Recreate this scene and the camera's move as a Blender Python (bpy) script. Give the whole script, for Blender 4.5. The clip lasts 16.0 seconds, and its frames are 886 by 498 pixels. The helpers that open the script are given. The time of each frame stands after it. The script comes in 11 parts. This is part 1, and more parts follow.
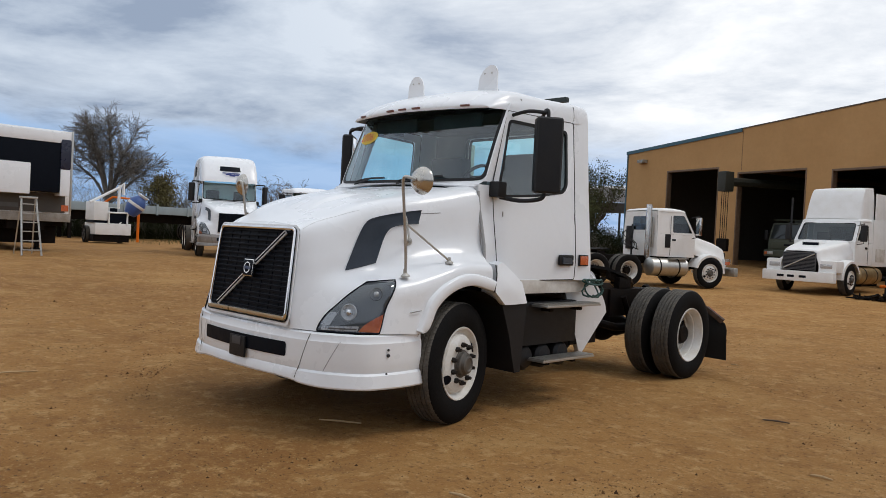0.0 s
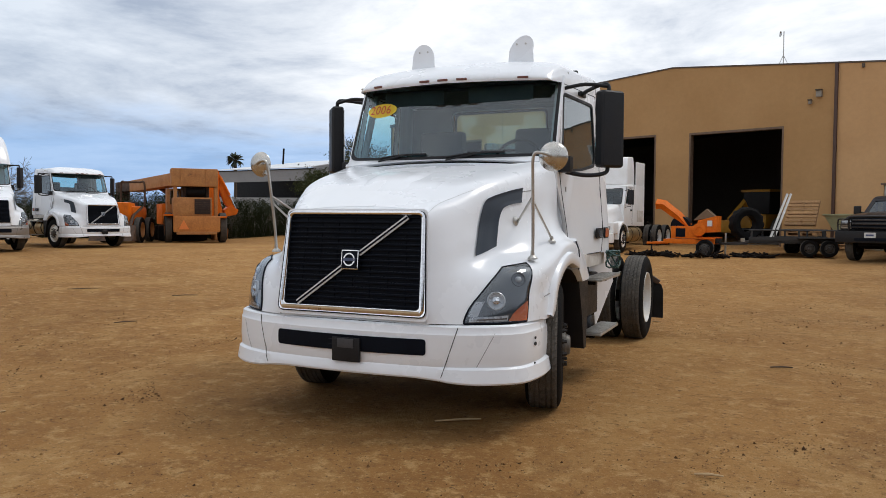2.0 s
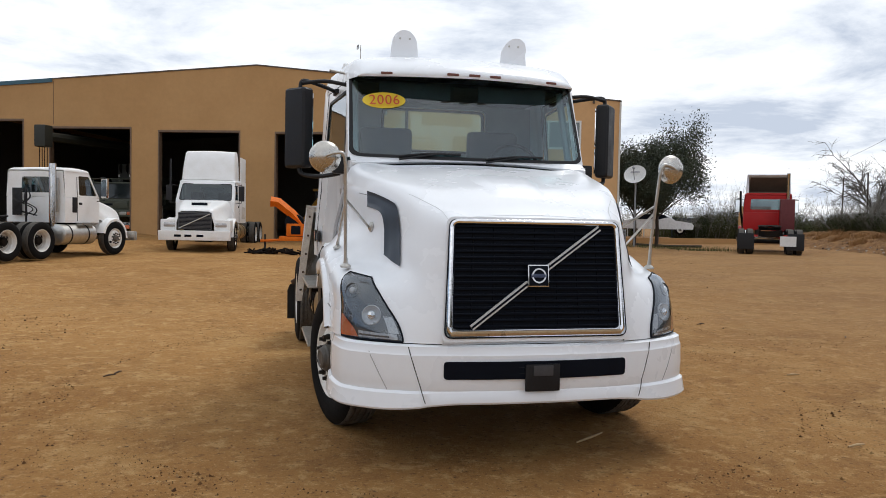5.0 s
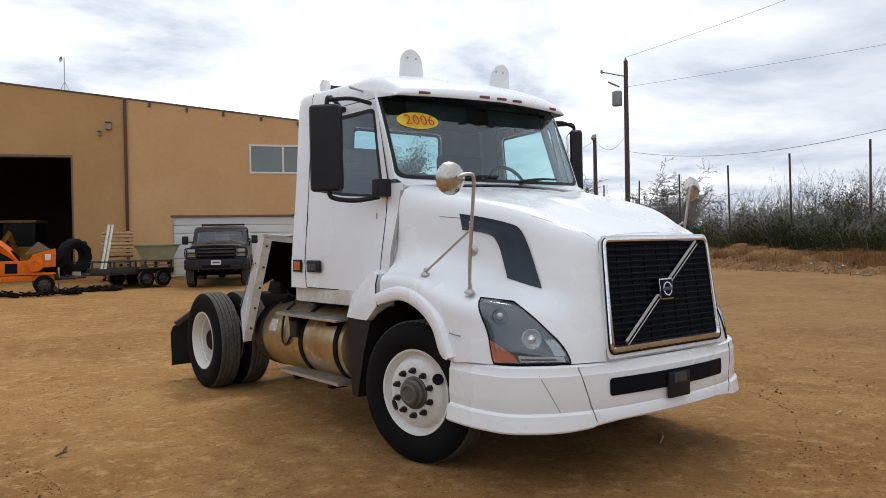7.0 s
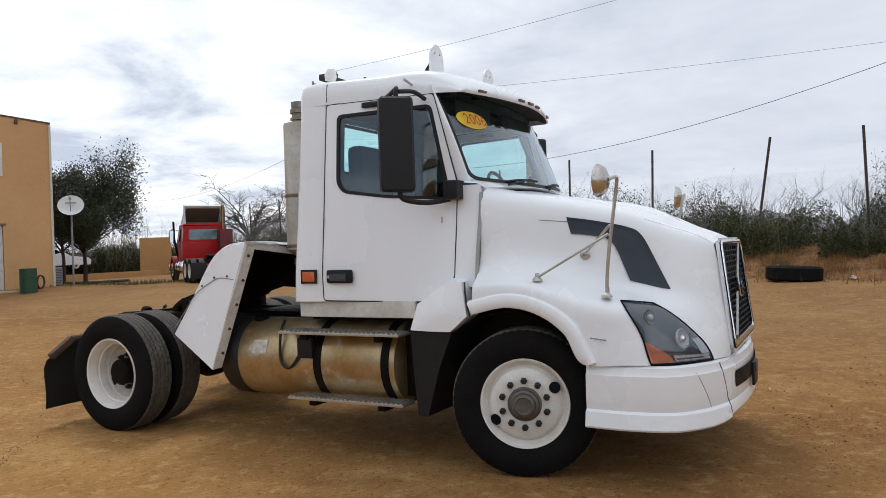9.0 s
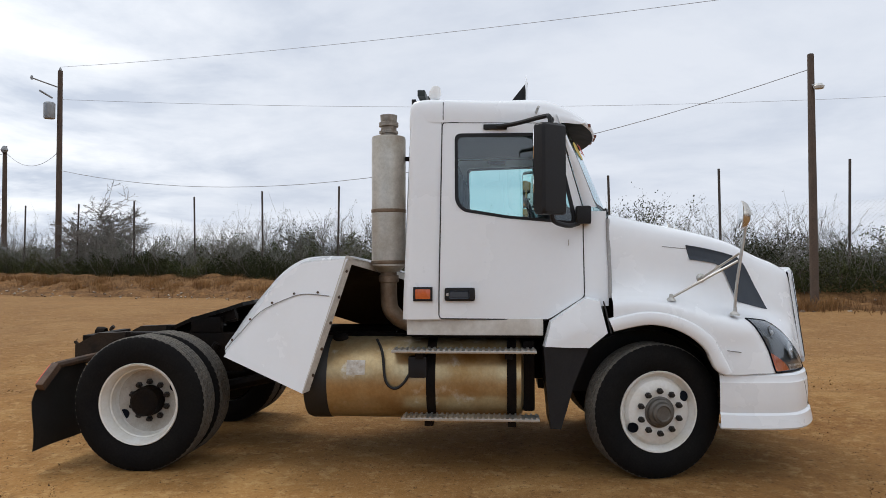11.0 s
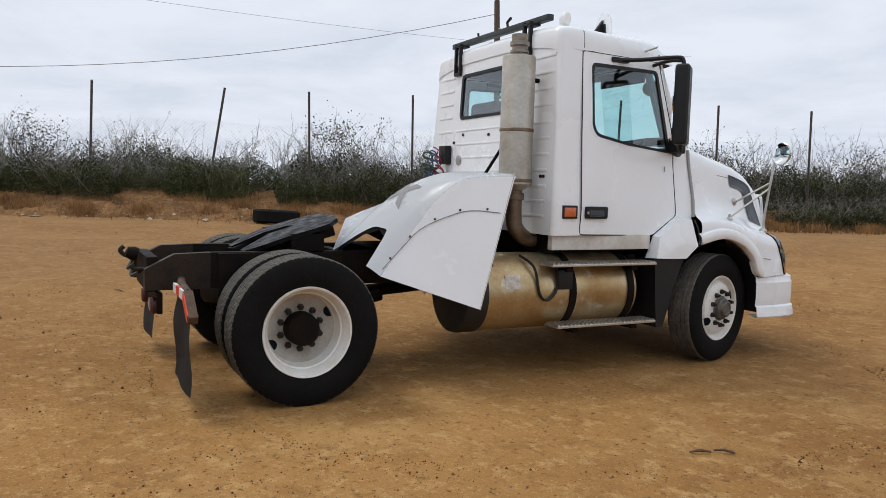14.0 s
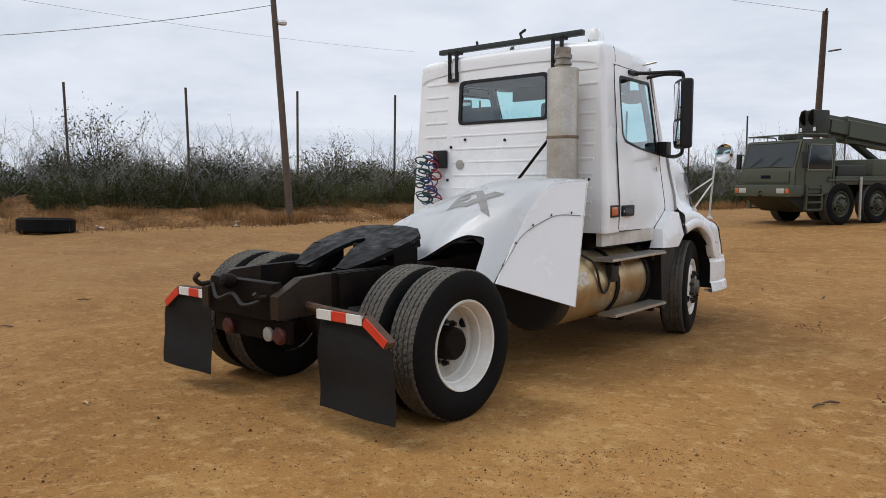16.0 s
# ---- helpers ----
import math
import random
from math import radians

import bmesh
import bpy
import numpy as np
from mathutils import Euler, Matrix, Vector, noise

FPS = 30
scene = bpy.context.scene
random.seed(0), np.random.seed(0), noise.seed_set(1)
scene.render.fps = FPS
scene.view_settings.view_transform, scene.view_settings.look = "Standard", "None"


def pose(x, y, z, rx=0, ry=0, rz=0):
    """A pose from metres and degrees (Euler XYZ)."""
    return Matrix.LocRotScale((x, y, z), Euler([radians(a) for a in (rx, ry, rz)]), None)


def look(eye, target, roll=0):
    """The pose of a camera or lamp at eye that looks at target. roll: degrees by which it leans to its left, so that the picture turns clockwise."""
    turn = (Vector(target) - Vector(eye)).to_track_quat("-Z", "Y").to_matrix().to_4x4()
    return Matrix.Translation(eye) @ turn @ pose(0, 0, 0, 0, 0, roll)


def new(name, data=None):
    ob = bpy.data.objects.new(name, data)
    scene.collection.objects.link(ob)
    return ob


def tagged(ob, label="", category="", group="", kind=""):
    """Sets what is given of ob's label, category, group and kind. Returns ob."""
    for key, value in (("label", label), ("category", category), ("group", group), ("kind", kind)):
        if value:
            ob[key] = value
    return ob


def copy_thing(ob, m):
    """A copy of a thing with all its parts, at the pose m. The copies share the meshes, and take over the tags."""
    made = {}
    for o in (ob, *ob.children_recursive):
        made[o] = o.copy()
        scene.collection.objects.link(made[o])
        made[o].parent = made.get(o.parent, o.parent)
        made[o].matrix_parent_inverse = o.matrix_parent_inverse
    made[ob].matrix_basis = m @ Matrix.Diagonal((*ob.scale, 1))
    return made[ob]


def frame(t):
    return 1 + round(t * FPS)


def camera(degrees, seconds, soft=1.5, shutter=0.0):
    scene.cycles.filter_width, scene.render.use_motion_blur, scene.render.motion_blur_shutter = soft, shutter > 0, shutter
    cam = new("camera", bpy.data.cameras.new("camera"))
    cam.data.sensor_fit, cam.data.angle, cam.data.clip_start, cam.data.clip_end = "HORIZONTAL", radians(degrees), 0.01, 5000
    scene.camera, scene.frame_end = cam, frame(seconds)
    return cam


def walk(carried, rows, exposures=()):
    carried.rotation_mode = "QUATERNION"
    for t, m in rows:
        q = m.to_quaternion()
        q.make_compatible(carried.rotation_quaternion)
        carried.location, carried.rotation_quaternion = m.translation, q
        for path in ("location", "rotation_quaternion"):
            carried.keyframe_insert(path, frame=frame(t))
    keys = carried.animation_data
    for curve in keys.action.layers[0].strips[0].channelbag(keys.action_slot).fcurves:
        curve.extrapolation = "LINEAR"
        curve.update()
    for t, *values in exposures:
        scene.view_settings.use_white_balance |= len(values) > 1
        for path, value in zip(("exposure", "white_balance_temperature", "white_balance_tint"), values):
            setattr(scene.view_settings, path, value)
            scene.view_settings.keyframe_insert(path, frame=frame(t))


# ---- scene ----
cam = camera(60.4, 16.0, soft=0.85)
PATH = [
    (0, (5.292, -4.48, 1.506), (3.894, -3.051, 1.472), 2.9),
    (0.5, (4.7, -4.853, 1.501), (3.385, -3.348, 1.414), 1.8),
    (1, (4.096, -5.23, 1.498), (2.917, -3.618, 1.374), 2.6),
    (1.5, (3.375, -5.571, 1.498), (2.368, -3.846, 1.399), 2.1),
    (2, (2.694, -5.781, 1.473), (1.888, -3.952, 1.391), 0.4),
    (2.5, (1.881, -5.933, 1.49), (1.28, -4.027, 1.415), -0.4),
    (3, (1.151, -5.986, 1.49), (0.774, -4.022, 1.427), -0.9),
    (3.5, (0.412, -5.99, 1.483), (0.218, -4.001, 1.422), 0.5),
    (4, (-0.286, -5.968, 1.481), (-0.27, -3.97, 1.398), -0.9),
    (4.2, (-0.562, -5.942, 1.516), (-0.473, -3.945, 1.435), -0.4),
    (6.3, (-3.346, -4.831, 1.501), (-2.339, -3.103, 1.472), 0.1),
    (6.5, (-3.609, -4.729, 1.494), (-2.558, -3.028, 1.494), -0.4),
    (7, (-4.15, -4.298, 1.503), (-2.934, -2.711, 1.489), -1.2),
    (7.5, (-4.666, -3.821, 1.501), (-3.237, -2.423, 1.443), -0.5),
    (8, (-5.047, -3.196, 1.521), (-3.447, -1.999, 1.43), -1.1),
    (8.3, (-5.318, -2.853, 1.488), (-3.662, -1.735, 1.407), -0.6),
    (8.5, (-5.452, -2.566, 1.535), (-3.758, -1.504, 1.512), 0.4),
    (9, (-5.804, -1.888, 1.539), (-4.03, -0.964, 1.531), -1.9),
    (9.2, (-5.98, -1.619, 1.547), (-4.169, -0.772, 1.525), -1.7),
    (11.3, (-6.827, 1.516, 1.542), (-4.828, 1.565, 1.542), 0.0),
    (11.5, (-6.832, 1.774, 1.526), (-4.833, 1.757, 1.477), 0.2),
    (12, (-6.757, 2.51, 1.539), (-4.769, 2.334, 1.406), 0.8),
    (12.5, (-6.667, 3.2, 1.536), (-4.707, 2.826, 1.392), 1.9),
    (13, (-6.508, 3.902, 1.513), (-4.591, 3.341, 1.415), -0.1),
    (13.5, (-6.354, 4.615, 1.486), (-4.505, 3.862, 1.367), 2.1),
    (14, (-6.103, 5.366, 1.502), (-4.33, 4.455, 1.342), 1.7),
    (14.5, (-5.868, 6.04, 1.547), (-4.133, 5.058, 1.394), 3.3),
    (15, (-5.428, 6.662, 1.562), (-3.786, 5.528, 1.418), 1.9),
    (15.5, (-4.95, 7.251, 1.569), (-3.457, 5.931, 1.404), -0.7),
    (16, (-4.39, 7.754, 1.604), (-3.087, 6.246, 1.428), -0.2),
]
walk(cam, [(t, look(eye, target, roll)) for t, eye, target, roll in PATH],
     exposures=[(0, 0.06), (1.5, 0.12), (4, 0.28), (6.5, 0.28), (9, 0.29), (11.5, 0.30), (13.5, 0.35), (16, 0.33)])

# ---- light ----
from mathutils.bvhtree import BVHTree

world = bpy.data.worlds.new("sky")
scene.world = world
world.use_nodes = True


def sky_nodes():
    nt = world.node_tree
    nt.nodes.clear()
    N, L = nt.nodes.new, nt.links.new
    out = N("ShaderNodeOutputWorld")
    sky = N("ShaderNodeTexSky")
    sky.sky_type, sky.sun_disc = "NISHITA", False
    sky.sun_elevation, sky.sun_rotation = radians(52), radians(40)
    sky.air_density, sky.dust_density = 1.2, 1.0
    clear = N("ShaderNodeBackground")
    clear.inputs["Strength"].default_value = 1.0
    tone = N("ShaderNodeMix"); tone.data_type = "RGBA"
    tone.inputs[0].default_value = 0.15
    tone.inputs[6].default_value = (0.20, 0.44, 0.86, 1)
    dim = N("ShaderNodeMix"); dim.data_type, dim.blend_type = "RGBA", "MULTIPLY"
    dim.inputs[0].default_value = 1.0
    dim.inputs[7].default_value = (0.10, 0.10, 0.10, 1)
    L(sky.outputs[0], dim.inputs[6])
    L(dim.outputs[2], tone.inputs[7])
    L(tone.outputs[2], clear.inputs["Color"])
    tc = N("ShaderNodeTexCoord")
    sep = N("ShaderNodeSeparateXYZ")
    L(tc.outputs["Generated"], sep.inputs[0])
    # flat cloud layer: direction divided by its height
    h = N("ShaderNodeMath"); h.operation = "MAXIMUM"; h.inputs[1].default_value = 0.0
    L(sep.outputs["Z"], h.inputs[0])
    h2 = N("ShaderNodeMath"); h2.operation = "ADD"; h2.inputs[1].default_value = 0.13
    L(h.outputs[0], h2.inputs[0])
    dx = N("ShaderNodeMath"); dx.operation = "DIVIDE"
    dy = N("ShaderNodeMath"); dy.operation = "DIVIDE"
    L(sep.outputs["X"], dx.inputs[0]); L(h2.outputs[0], dx.inputs[1])
    L(sep.outputs["Y"], dy.inputs[0]); L(h2.outputs[0], dy.inputs[1])
    comb = N("ShaderNodeCombineXYZ")
    L(dx.outputs[0], comb.inputs[0]); L(dy.outputs[0], comb.inputs[1])
    n1 = N("ShaderNodeTexNoise")
    n1.inputs["Scale"].default_value, n1.inputs["Detail"].default_value, n1.inputs["Roughness"].default_value = 1.1, 9, 0.58
    n1.inputs["Distortion"].default_value = 0.35
    L(comb.outputs[0], n1.inputs["Vector"])
    ramp = N("ShaderNodeValToRGB")
    e = ramp.color_ramp.elements
    e[0].position, e[0].color = 0.36, (0.50, 0.555, 0.65, 1)
    e[1].position, e[1].color = 0.63, (1.06, 1.07, 1.08, 1)
    m = e.new(0.46); m.color = (0.74, 0.78, 0.84, 1)
    # torn edges on the broad sheets
    n2 = N("ShaderNodeTexNoise")
    n2.inputs["Scale"].default_value, n2.inputs["Detail"].default_value, n2.inputs["Roughness"].default_value = 4.2, 8, 0.62
    L(comb.outputs[0], n2.inputs["Vector"])
    torn = N("ShaderNodeMath"); torn.operation = "MULTIPLY_ADD"
    torn.inputs[1].default_value = 0.22
    sh = N("ShaderNodeMath"); sh.operation = "SUBTRACT"; sh.inputs[1].default_value = 0.11
    L(n1.outputs["Fac"], sh.inputs[0])
    L(n2.outputs["Fac"], torn.inputs[0]); L(sh.outputs[0], torn.inputs[2])
    L(torn.outputs[0], ramp.inputs[0])
    cloud = N("ShaderNodeBackground")
    cloud.inputs["Strength"].default_value = 0.98
    dse = N("ShaderNodeVectorMath"); dse.operation = "DOT_PRODUCT"
    dse.inputs[1].default_value = (0.82, -0.57, 0.0)
    L(tc.outputs["Generated"], dse.inputs[0])
    fse = N("ShaderNodeMapRange"); fse.interpolation_type = "SMOOTHSTEP"
    fse.inputs[1].default_value, fse.inputs[2].default_value = 0.1, 0.75
    fse.inputs[3].default_value, fse.inputs[4].default_value = 0.0, 0.80
    L(dse.outputs["Value"], fse.inputs[0])
    grey = N("ShaderNodeMix"); grey.data_type, grey.blend_type = "RGBA", "MIX"
    grey.inputs[7].default_value = (0.555, 0.59, 0.66, 1)
    L(fse.outputs[0], grey.inputs[0]); L(ramp.outputs[0], grey.inputs[6])
    dnw = N("ShaderNodeVectorMath"); dnw.operation = "DOT_PRODUCT"
    dnw.inputs[1].default_value = (-0.97, 0.25, 0.0)
    L(tc.outputs["Generated"], dnw.inputs[0])
    fnw = N("ShaderNodeMapRange"); fnw.interpolation_type = "SMOOTHSTEP"
    fnw.inputs[1].default_value, fnw.inputs[2].default_value = 0.65, 0.98
    L(dnw.outputs["Value"], fnw.inputs[0])
    grey2 = N("ShaderNodeMix"); grey2.data_type, grey2.blend_type = "RGBA", "MULTIPLY"
    grey2.inputs[7].default_value = (0.62, 0.68, 0.76, 1)
    L(fnw.outputs[0], grey2.inputs[0]); L(grey.outputs[2], grey2.inputs[6])
    L(grey2.outputs[2], cloud.inputs["Color"])
    # clear blue band low in the north-west
    dot = N("ShaderNodeVectorMath"); dot.operation = "DOT_PRODUCT"
    dot.inputs[1].default_value = (-0.80, 0.60, 0.0)
    L(tc.outputs["Generated"], dot.inputs[0])
    a = N("ShaderNodeMapRange"); a.interpolation_type = "SMOOTHSTEP"
    a.inputs[1].default_value, a.inputs[2].default_value = 0.45, 0.92
    L(dot.outputs["Value"], a.inputs[0])
    wob = N("ShaderNodeMath"); wob.operation = "MULTIPLY_ADD"
    wob.inputs[1].default_value, wob.inputs[2].default_value = -0.16, 0.08
    L(n1.outputs["Fac"], wob.inputs[0])
    zz = N("ShaderNodeMath"); zz.operation = "ADD"
    L(sep.outputs["Z"], zz.inputs[0]); L(wob.outputs[0], zz.inputs[1])
    b = N("ShaderNodeMapRange"); b.interpolation_type = "SMOOTHSTEP"
    b.inputs[1].default_value, b.inputs[2].default_value = 0.15, 0.08
    b.inputs[3].default_value, b.inputs[4].default_value = 0.0, 0.62
    L(zz.outputs[0], b.inputs[0])
    ab = N("ShaderNodeMath"); ab.operation = "MULTIPLY"
    L(a.outputs[0], ab.inputs[0]); L(b.outputs[0], ab.inputs[1])
    inv = N("ShaderNodeMath"); inv.operation = "SUBTRACT"; inv.inputs[0].default_value = 0.96
    L(ab.outputs[0], inv.inputs[1])
    mix = N("ShaderNodeMixShader")
    L(inv.outputs[0], mix.inputs[0]); L(clear.outputs[0], mix.inputs[1]); L(cloud.outputs[0], mix.inputs[2])
    L(mix.outputs[0], out.inputs[0])


sky_nodes()
sun = new("sun", bpy.data.lights.new("sun", "SUN"))
sun.data.energy, sun.data.angle, sun.data.color = 0.9, radians(18), (1.0, 0.96, 0.90)
sun.matrix_world = look((20, 18, 42), (0, 0, 0))
scene.view_settings.exposure = 0.0

# ---- materials ----
MATS = {}


def mat(name, color, rough=0.6, metal=0.0, color2=None, scale=6.0, amount=0.5, fine=60.0, fine_amount=0.12, bump=0.0, bump_scale=120.0,
        spots=None, spots_scale=9.0, spots_at=0.62, coat=0.0, spec=0.5, rand=0.0, rough_var=0.1):
    """A surface with broad stains, fine grain, an optional third colour in spots, and relief."""
    if name in MATS:
        return MATS[name]
    m = bpy.data.materials.new(name)
    m.use_nodes = True
    nt = m.node_tree
    N, L = nt.nodes.new, nt.links.new
    p = nt.nodes["Principled BSDF"]
    tc = N("ShaderNodeTexCoord")
    co = tc.outputs["Object"]
    color2 = color2 or tuple(c * 0.8 for c in color)

    def noise_tex(sc, det=5.0, ro=0.6):
        n = N("ShaderNodeTexNoise")
        n.inputs["Scale"].default_value, n.inputs["Detail"].default_value, n.inputs["Roughness"].default_value = sc, det, ro
        L(co, n.inputs["Vector"])
        return n.outputs["Fac"]

    def ramp(fac, lo, hi, a=0.0, b=1.0):
        r = N("ShaderNodeMapRange")
        r.inputs[1].default_value, r.inputs[2].default_value, r.inputs[3].default_value, r.inputs[4].default_value = lo, hi, a, b
        L(fac, r.inputs[0])
        return r.outputs[0]

    def mixc(fac, a, b, mode="MIX"):
        x = N("ShaderNodeMix")
        x.data_type, x.blend_type = "RGBA", mode
        for sock, v in ((x.inputs[0], fac), (x.inputs[6], a), (x.inputs[7], b)):
            if isinstance(v, (tuple, list)):
                sock.default_value = (*v, 1)
            elif isinstance(v, (int, float)):
                sock.default_value = v
            else:
                L(v, sock)
        return x.outputs[2]

    big = noise_tex(scale)
    c = mixc(ramp(big, 0.38, 0.68, 0.0, amount), tuple(color), tuple(color2))
    grain = noise_tex(fine, 3.0, 0.7)
    c = mixc(1.0, c, mixc(ramp(grain, 0.3, 0.7), (1 - fine_amount,) * 3, (1 + fine_amount,) * 3), "MULTIPLY")
    if spots:
        c = mixc(ramp(noise_tex(spots_scale, 8.0, 0.65), spots_at, spots_at + 0.1), c, tuple(spots))
    if rand:
        oi = N("ShaderNodeObjectInfo")
        c = mixc(1.0, c, mixc(oi.outputs["Random"], (1 - rand,) * 3, (1 + rand,) * 3), "MULTIPLY")
    L(c, p.inputs["Base Color"])
    L(ramp(big, 0.3, 0.7, max(0.02, rough - rough_var), min(1.0, rough + rough_var)), p.inputs["Roughness"])
    p.inputs["Metallic"].default_value = metal
    p.inputs["Coat Weight"].default_value = coat
    p.inputs["Coat Roughness"].default_value = 0.08
    p.inputs["Specular IOR Level"].default_value = spec
    if bump:
        bn = N("ShaderNodeBump")
        bn.inputs["Strength"].default_value, bn.inputs["Distance"].default_value = 1.0, bump
        L(noise_tex(bump_scale, 4.0, 0.6), bn.inputs["Height"])
        L(bn.outputs[0], p.inputs["Normal"])
    MATS[name] = m
    return m


def glass(name, tint, rough=0.02, alpha=0.05):
    """Thin tinted glazing: mostly see-through, with a mirror sheen."""
    m = bpy.data.materials.new(name)
    m.use_nodes = True
    nt = m.node_tree
    nt.nodes.clear()
    N, L = nt.nodes.new, nt.links.new
    out, tr, gl, mx, fr = N("ShaderNodeOutputMaterial"), N("ShaderNodeBsdfTransparent"), N("ShaderNodeBsdfGlossy"), N("ShaderNodeMixShader"), N("ShaderNodeLayerWeight")
    tr.inputs[0].default_value = (*tint, 1)
    gl.inputs[0].default_value, gl.inputs["Roughness"].default_value = (0.9, 0.95, 1.0, 1), rough
    fr.inputs["Blend"].default_value = 0.5
    pw = N("ShaderNodeMath"); pw.operation = "POWER"; pw.inputs[1].default_value = 3.5
    L(fr.outputs["Facing"], pw.inputs[0])
    ma = N("ShaderNodeMath"); ma.operation = "MULTIPLY_ADD"; ma.inputs[1].default_value, ma.inputs[2].default_value = 0.8, alpha
    L(pw.outputs[0], ma.inputs[0])
    L(ma.outputs[0], mx.inputs[0]); L(tr.outputs[0], mx.inputs[1]); L(gl.outputs[0], mx.inputs[2]); L(mx.outputs[0], out.inputs[0])
    MATS[name] = m
    return m


WHITE = mat("white_paint", (0.850, 0.872, 0.900), 0.26, color2=(0.83, 0.845, 0.862), scale=1.3, amount=0.6, fine=25, fine_amount=0.008, coat=0.25, spots=(0.74, 0.73, 0.71), spots_scale=16, spots_at=0.79)
WHITE_OLD = mat("weathered_white_paint", (0.85, 0.85, 0.84), 0.42, color2=(0.78, 0.77, 0.74), scale=3, amount=0.7, fine=30, fine_amount=0.03, spots=(0.55, 0.50, 0.44), spots_scale=9, spots_at=0.72)
WHITE_DIRTY = mat("dirty_white_paint", (0.66, 0.64, 0.60), 0.5, color2=(0.45, 0.40, 0.34), scale=4, amount=0.8, fine=30, fine_amount=0.06)
BLACK = mat("black_plastic", (0.010, 0.010, 0.012), 0.50, color2=(0.020, 0.019, 0.018), spec=0.3, scale=8, fine=80, fine_amount=0.2, bump=0.0006, bump_scale=300)
GRILLE = mat("grille_black", (0.003, 0.005, 0.010), 0.50, color2=(0.005, 0.008, 0.014), spec=0.10, scale=8)
RUBBER = mat("tyre_rubber", (0.007, 0.007, 0.0075), 0.75, color2=(0.016, 0.0145, 0.013), scale=5, amount=0.5, fine=70, fine_amount=0.25, spec=0.08, bump=0.001, bump_scale=180)
TREAD = mat("tyre_tread", (0.066, 0.061, 0.054), 0.85, color2=(0.14, 0.122, 0.098), scale=7, amount=0.7, fine=70, fine_amount=0.3, bump=0.002, bump_scale=120)
RIM = mat("white_wheel_paint", (0.74, 0.735, 0.71), 0.42, color2=(0.62, 0.57, 0.48), scale=7, amount=0.7, fine=40, fine_amount=0.05, spots=(0.30, 0.20, 0.12), spots_scale=13, spots_at=0.68)
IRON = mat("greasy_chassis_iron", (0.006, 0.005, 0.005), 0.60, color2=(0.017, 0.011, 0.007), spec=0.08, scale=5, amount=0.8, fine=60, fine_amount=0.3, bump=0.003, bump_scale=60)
RUST = mat("rusty_iron", (0.09, 0.045, 0.022), 0.75, color2=(0.035, 0.024, 0.018), scale=7, amount=0.9, fine=70, fine_amount=0.3, bump=0.003, bump_scale=90)
CHROME = mat("chrome", (0.72, 0.72, 0.72), 0.14, 1.0, color2=(0.55, 0.52, 0.48), scale=6, rough_var=0.08)
GROUND_CHROME = mat("yellowed_chrome_trim", (0.46, 0.33, 0.19), 0.35, 0.6, color2=(0.60, 0.52, 0.40), scale=3)
ALU = mat("weathered_aluminium", (0.55, 0.54, 0.51), 0.38, 0.85, color2=(0.40, 0.38, 0.34), scale=6, fine=50, fine_amount=0.1)
TANK = mat("stained_aluminium_tank", (0.50, 0.40, 0.24), 0.38, 0.75, color2=(0.34, 0.20, 0.07), scale=2.6, amount=0.95, fine=40, fine_amount=0.12, spots=(0.60, 0.55, 0.46), spots_scale=4.5, spots_at=0.60)
STACK = mat("dull_muffler_steel", (0.50, 0.47, 0.42), 0.45, 0.7, color2=(0.36, 0.32, 0.26), scale=4, amount=0.8, fine=40, fine_amount=0.1)
PIPE = mat("heat_browned_pipe", (0.17, 0.115, 0.075), 0.5, 0.7, color2=(0.30, 0.24, 0.18), scale=7, amount=0.8)
AMBER = mat("amber_lens", (0.58, 0.13, 0.035), 0.25, color2=(0.46, 0.09, 0.03), coat=0.6)
RED = mat("red_lens", (0.45, 0.02, 0.015), 0.25, color2=(0.36, 0.015, 0.01), coat=0.6)
REDTAPE = mat("red_reflective_tape", (0.62, 0.045, 0.02), 0.4)
WHITETAPE = mat("white_reflective_tape", (0.72, 0.72, 0.70), 0.4)
GREYCAB = mat("grey_cab_trim", (0.26, 0.295, 0.315), 0.75, color2=(0.18, 0.20, 0.215), scale=8)
SEAT = mat("dark_seat_cloth", (0.055, 0.060, 0.064), 0.9, color2=(0.075, 0.080, 0.084), bump=0.001)
LAMPBOWL = mat("lamp_reflector", (0.46, 0.47, 0.48), 0.30, 0.55, color2=(0.34, 0.35, 0.36), scale=14)
LAMPDARK = mat("lamp_housing", (0.050, 0.054, 0.060), 0.35, 0.3, color2=(0.085, 0.090, 0.097), scale=6)
YELLOW = mat("yellow_sticker", (0.85, 0.62, 0.03), 0.5, fine_amount=0.02)
REDTXT = mat("red_print", (0.60, 0.05, 0.02), 0.5, fine_amount=0.02)
GREYTXT = mat("faded_grey_print", (0.24, 0.24, 0.235), 0.6, color2=(0.36, 0.355, 0.345), scale=20, spec=0.2)
BLUEGREY = mat("side_vent_plastic", (0.014, 0.023, 0.038), 0.36, color2=(0.022, 0.031, 0.046), spec=0.5, scale=6)
GLASS = glass("tinted_cab_glass", (0.68, 0.90, 0.90), 0.01, 0.105)
LENS = glass("clear_lens", (0.80, 0.82, 0.84), 0.06, 0.10)
MIRROR = mat("mirror_glass", (0.85, 0.87, 0.88), 0.03, 1.0, rough_var=0.01, fine_amount=0.0, amount=0.0)


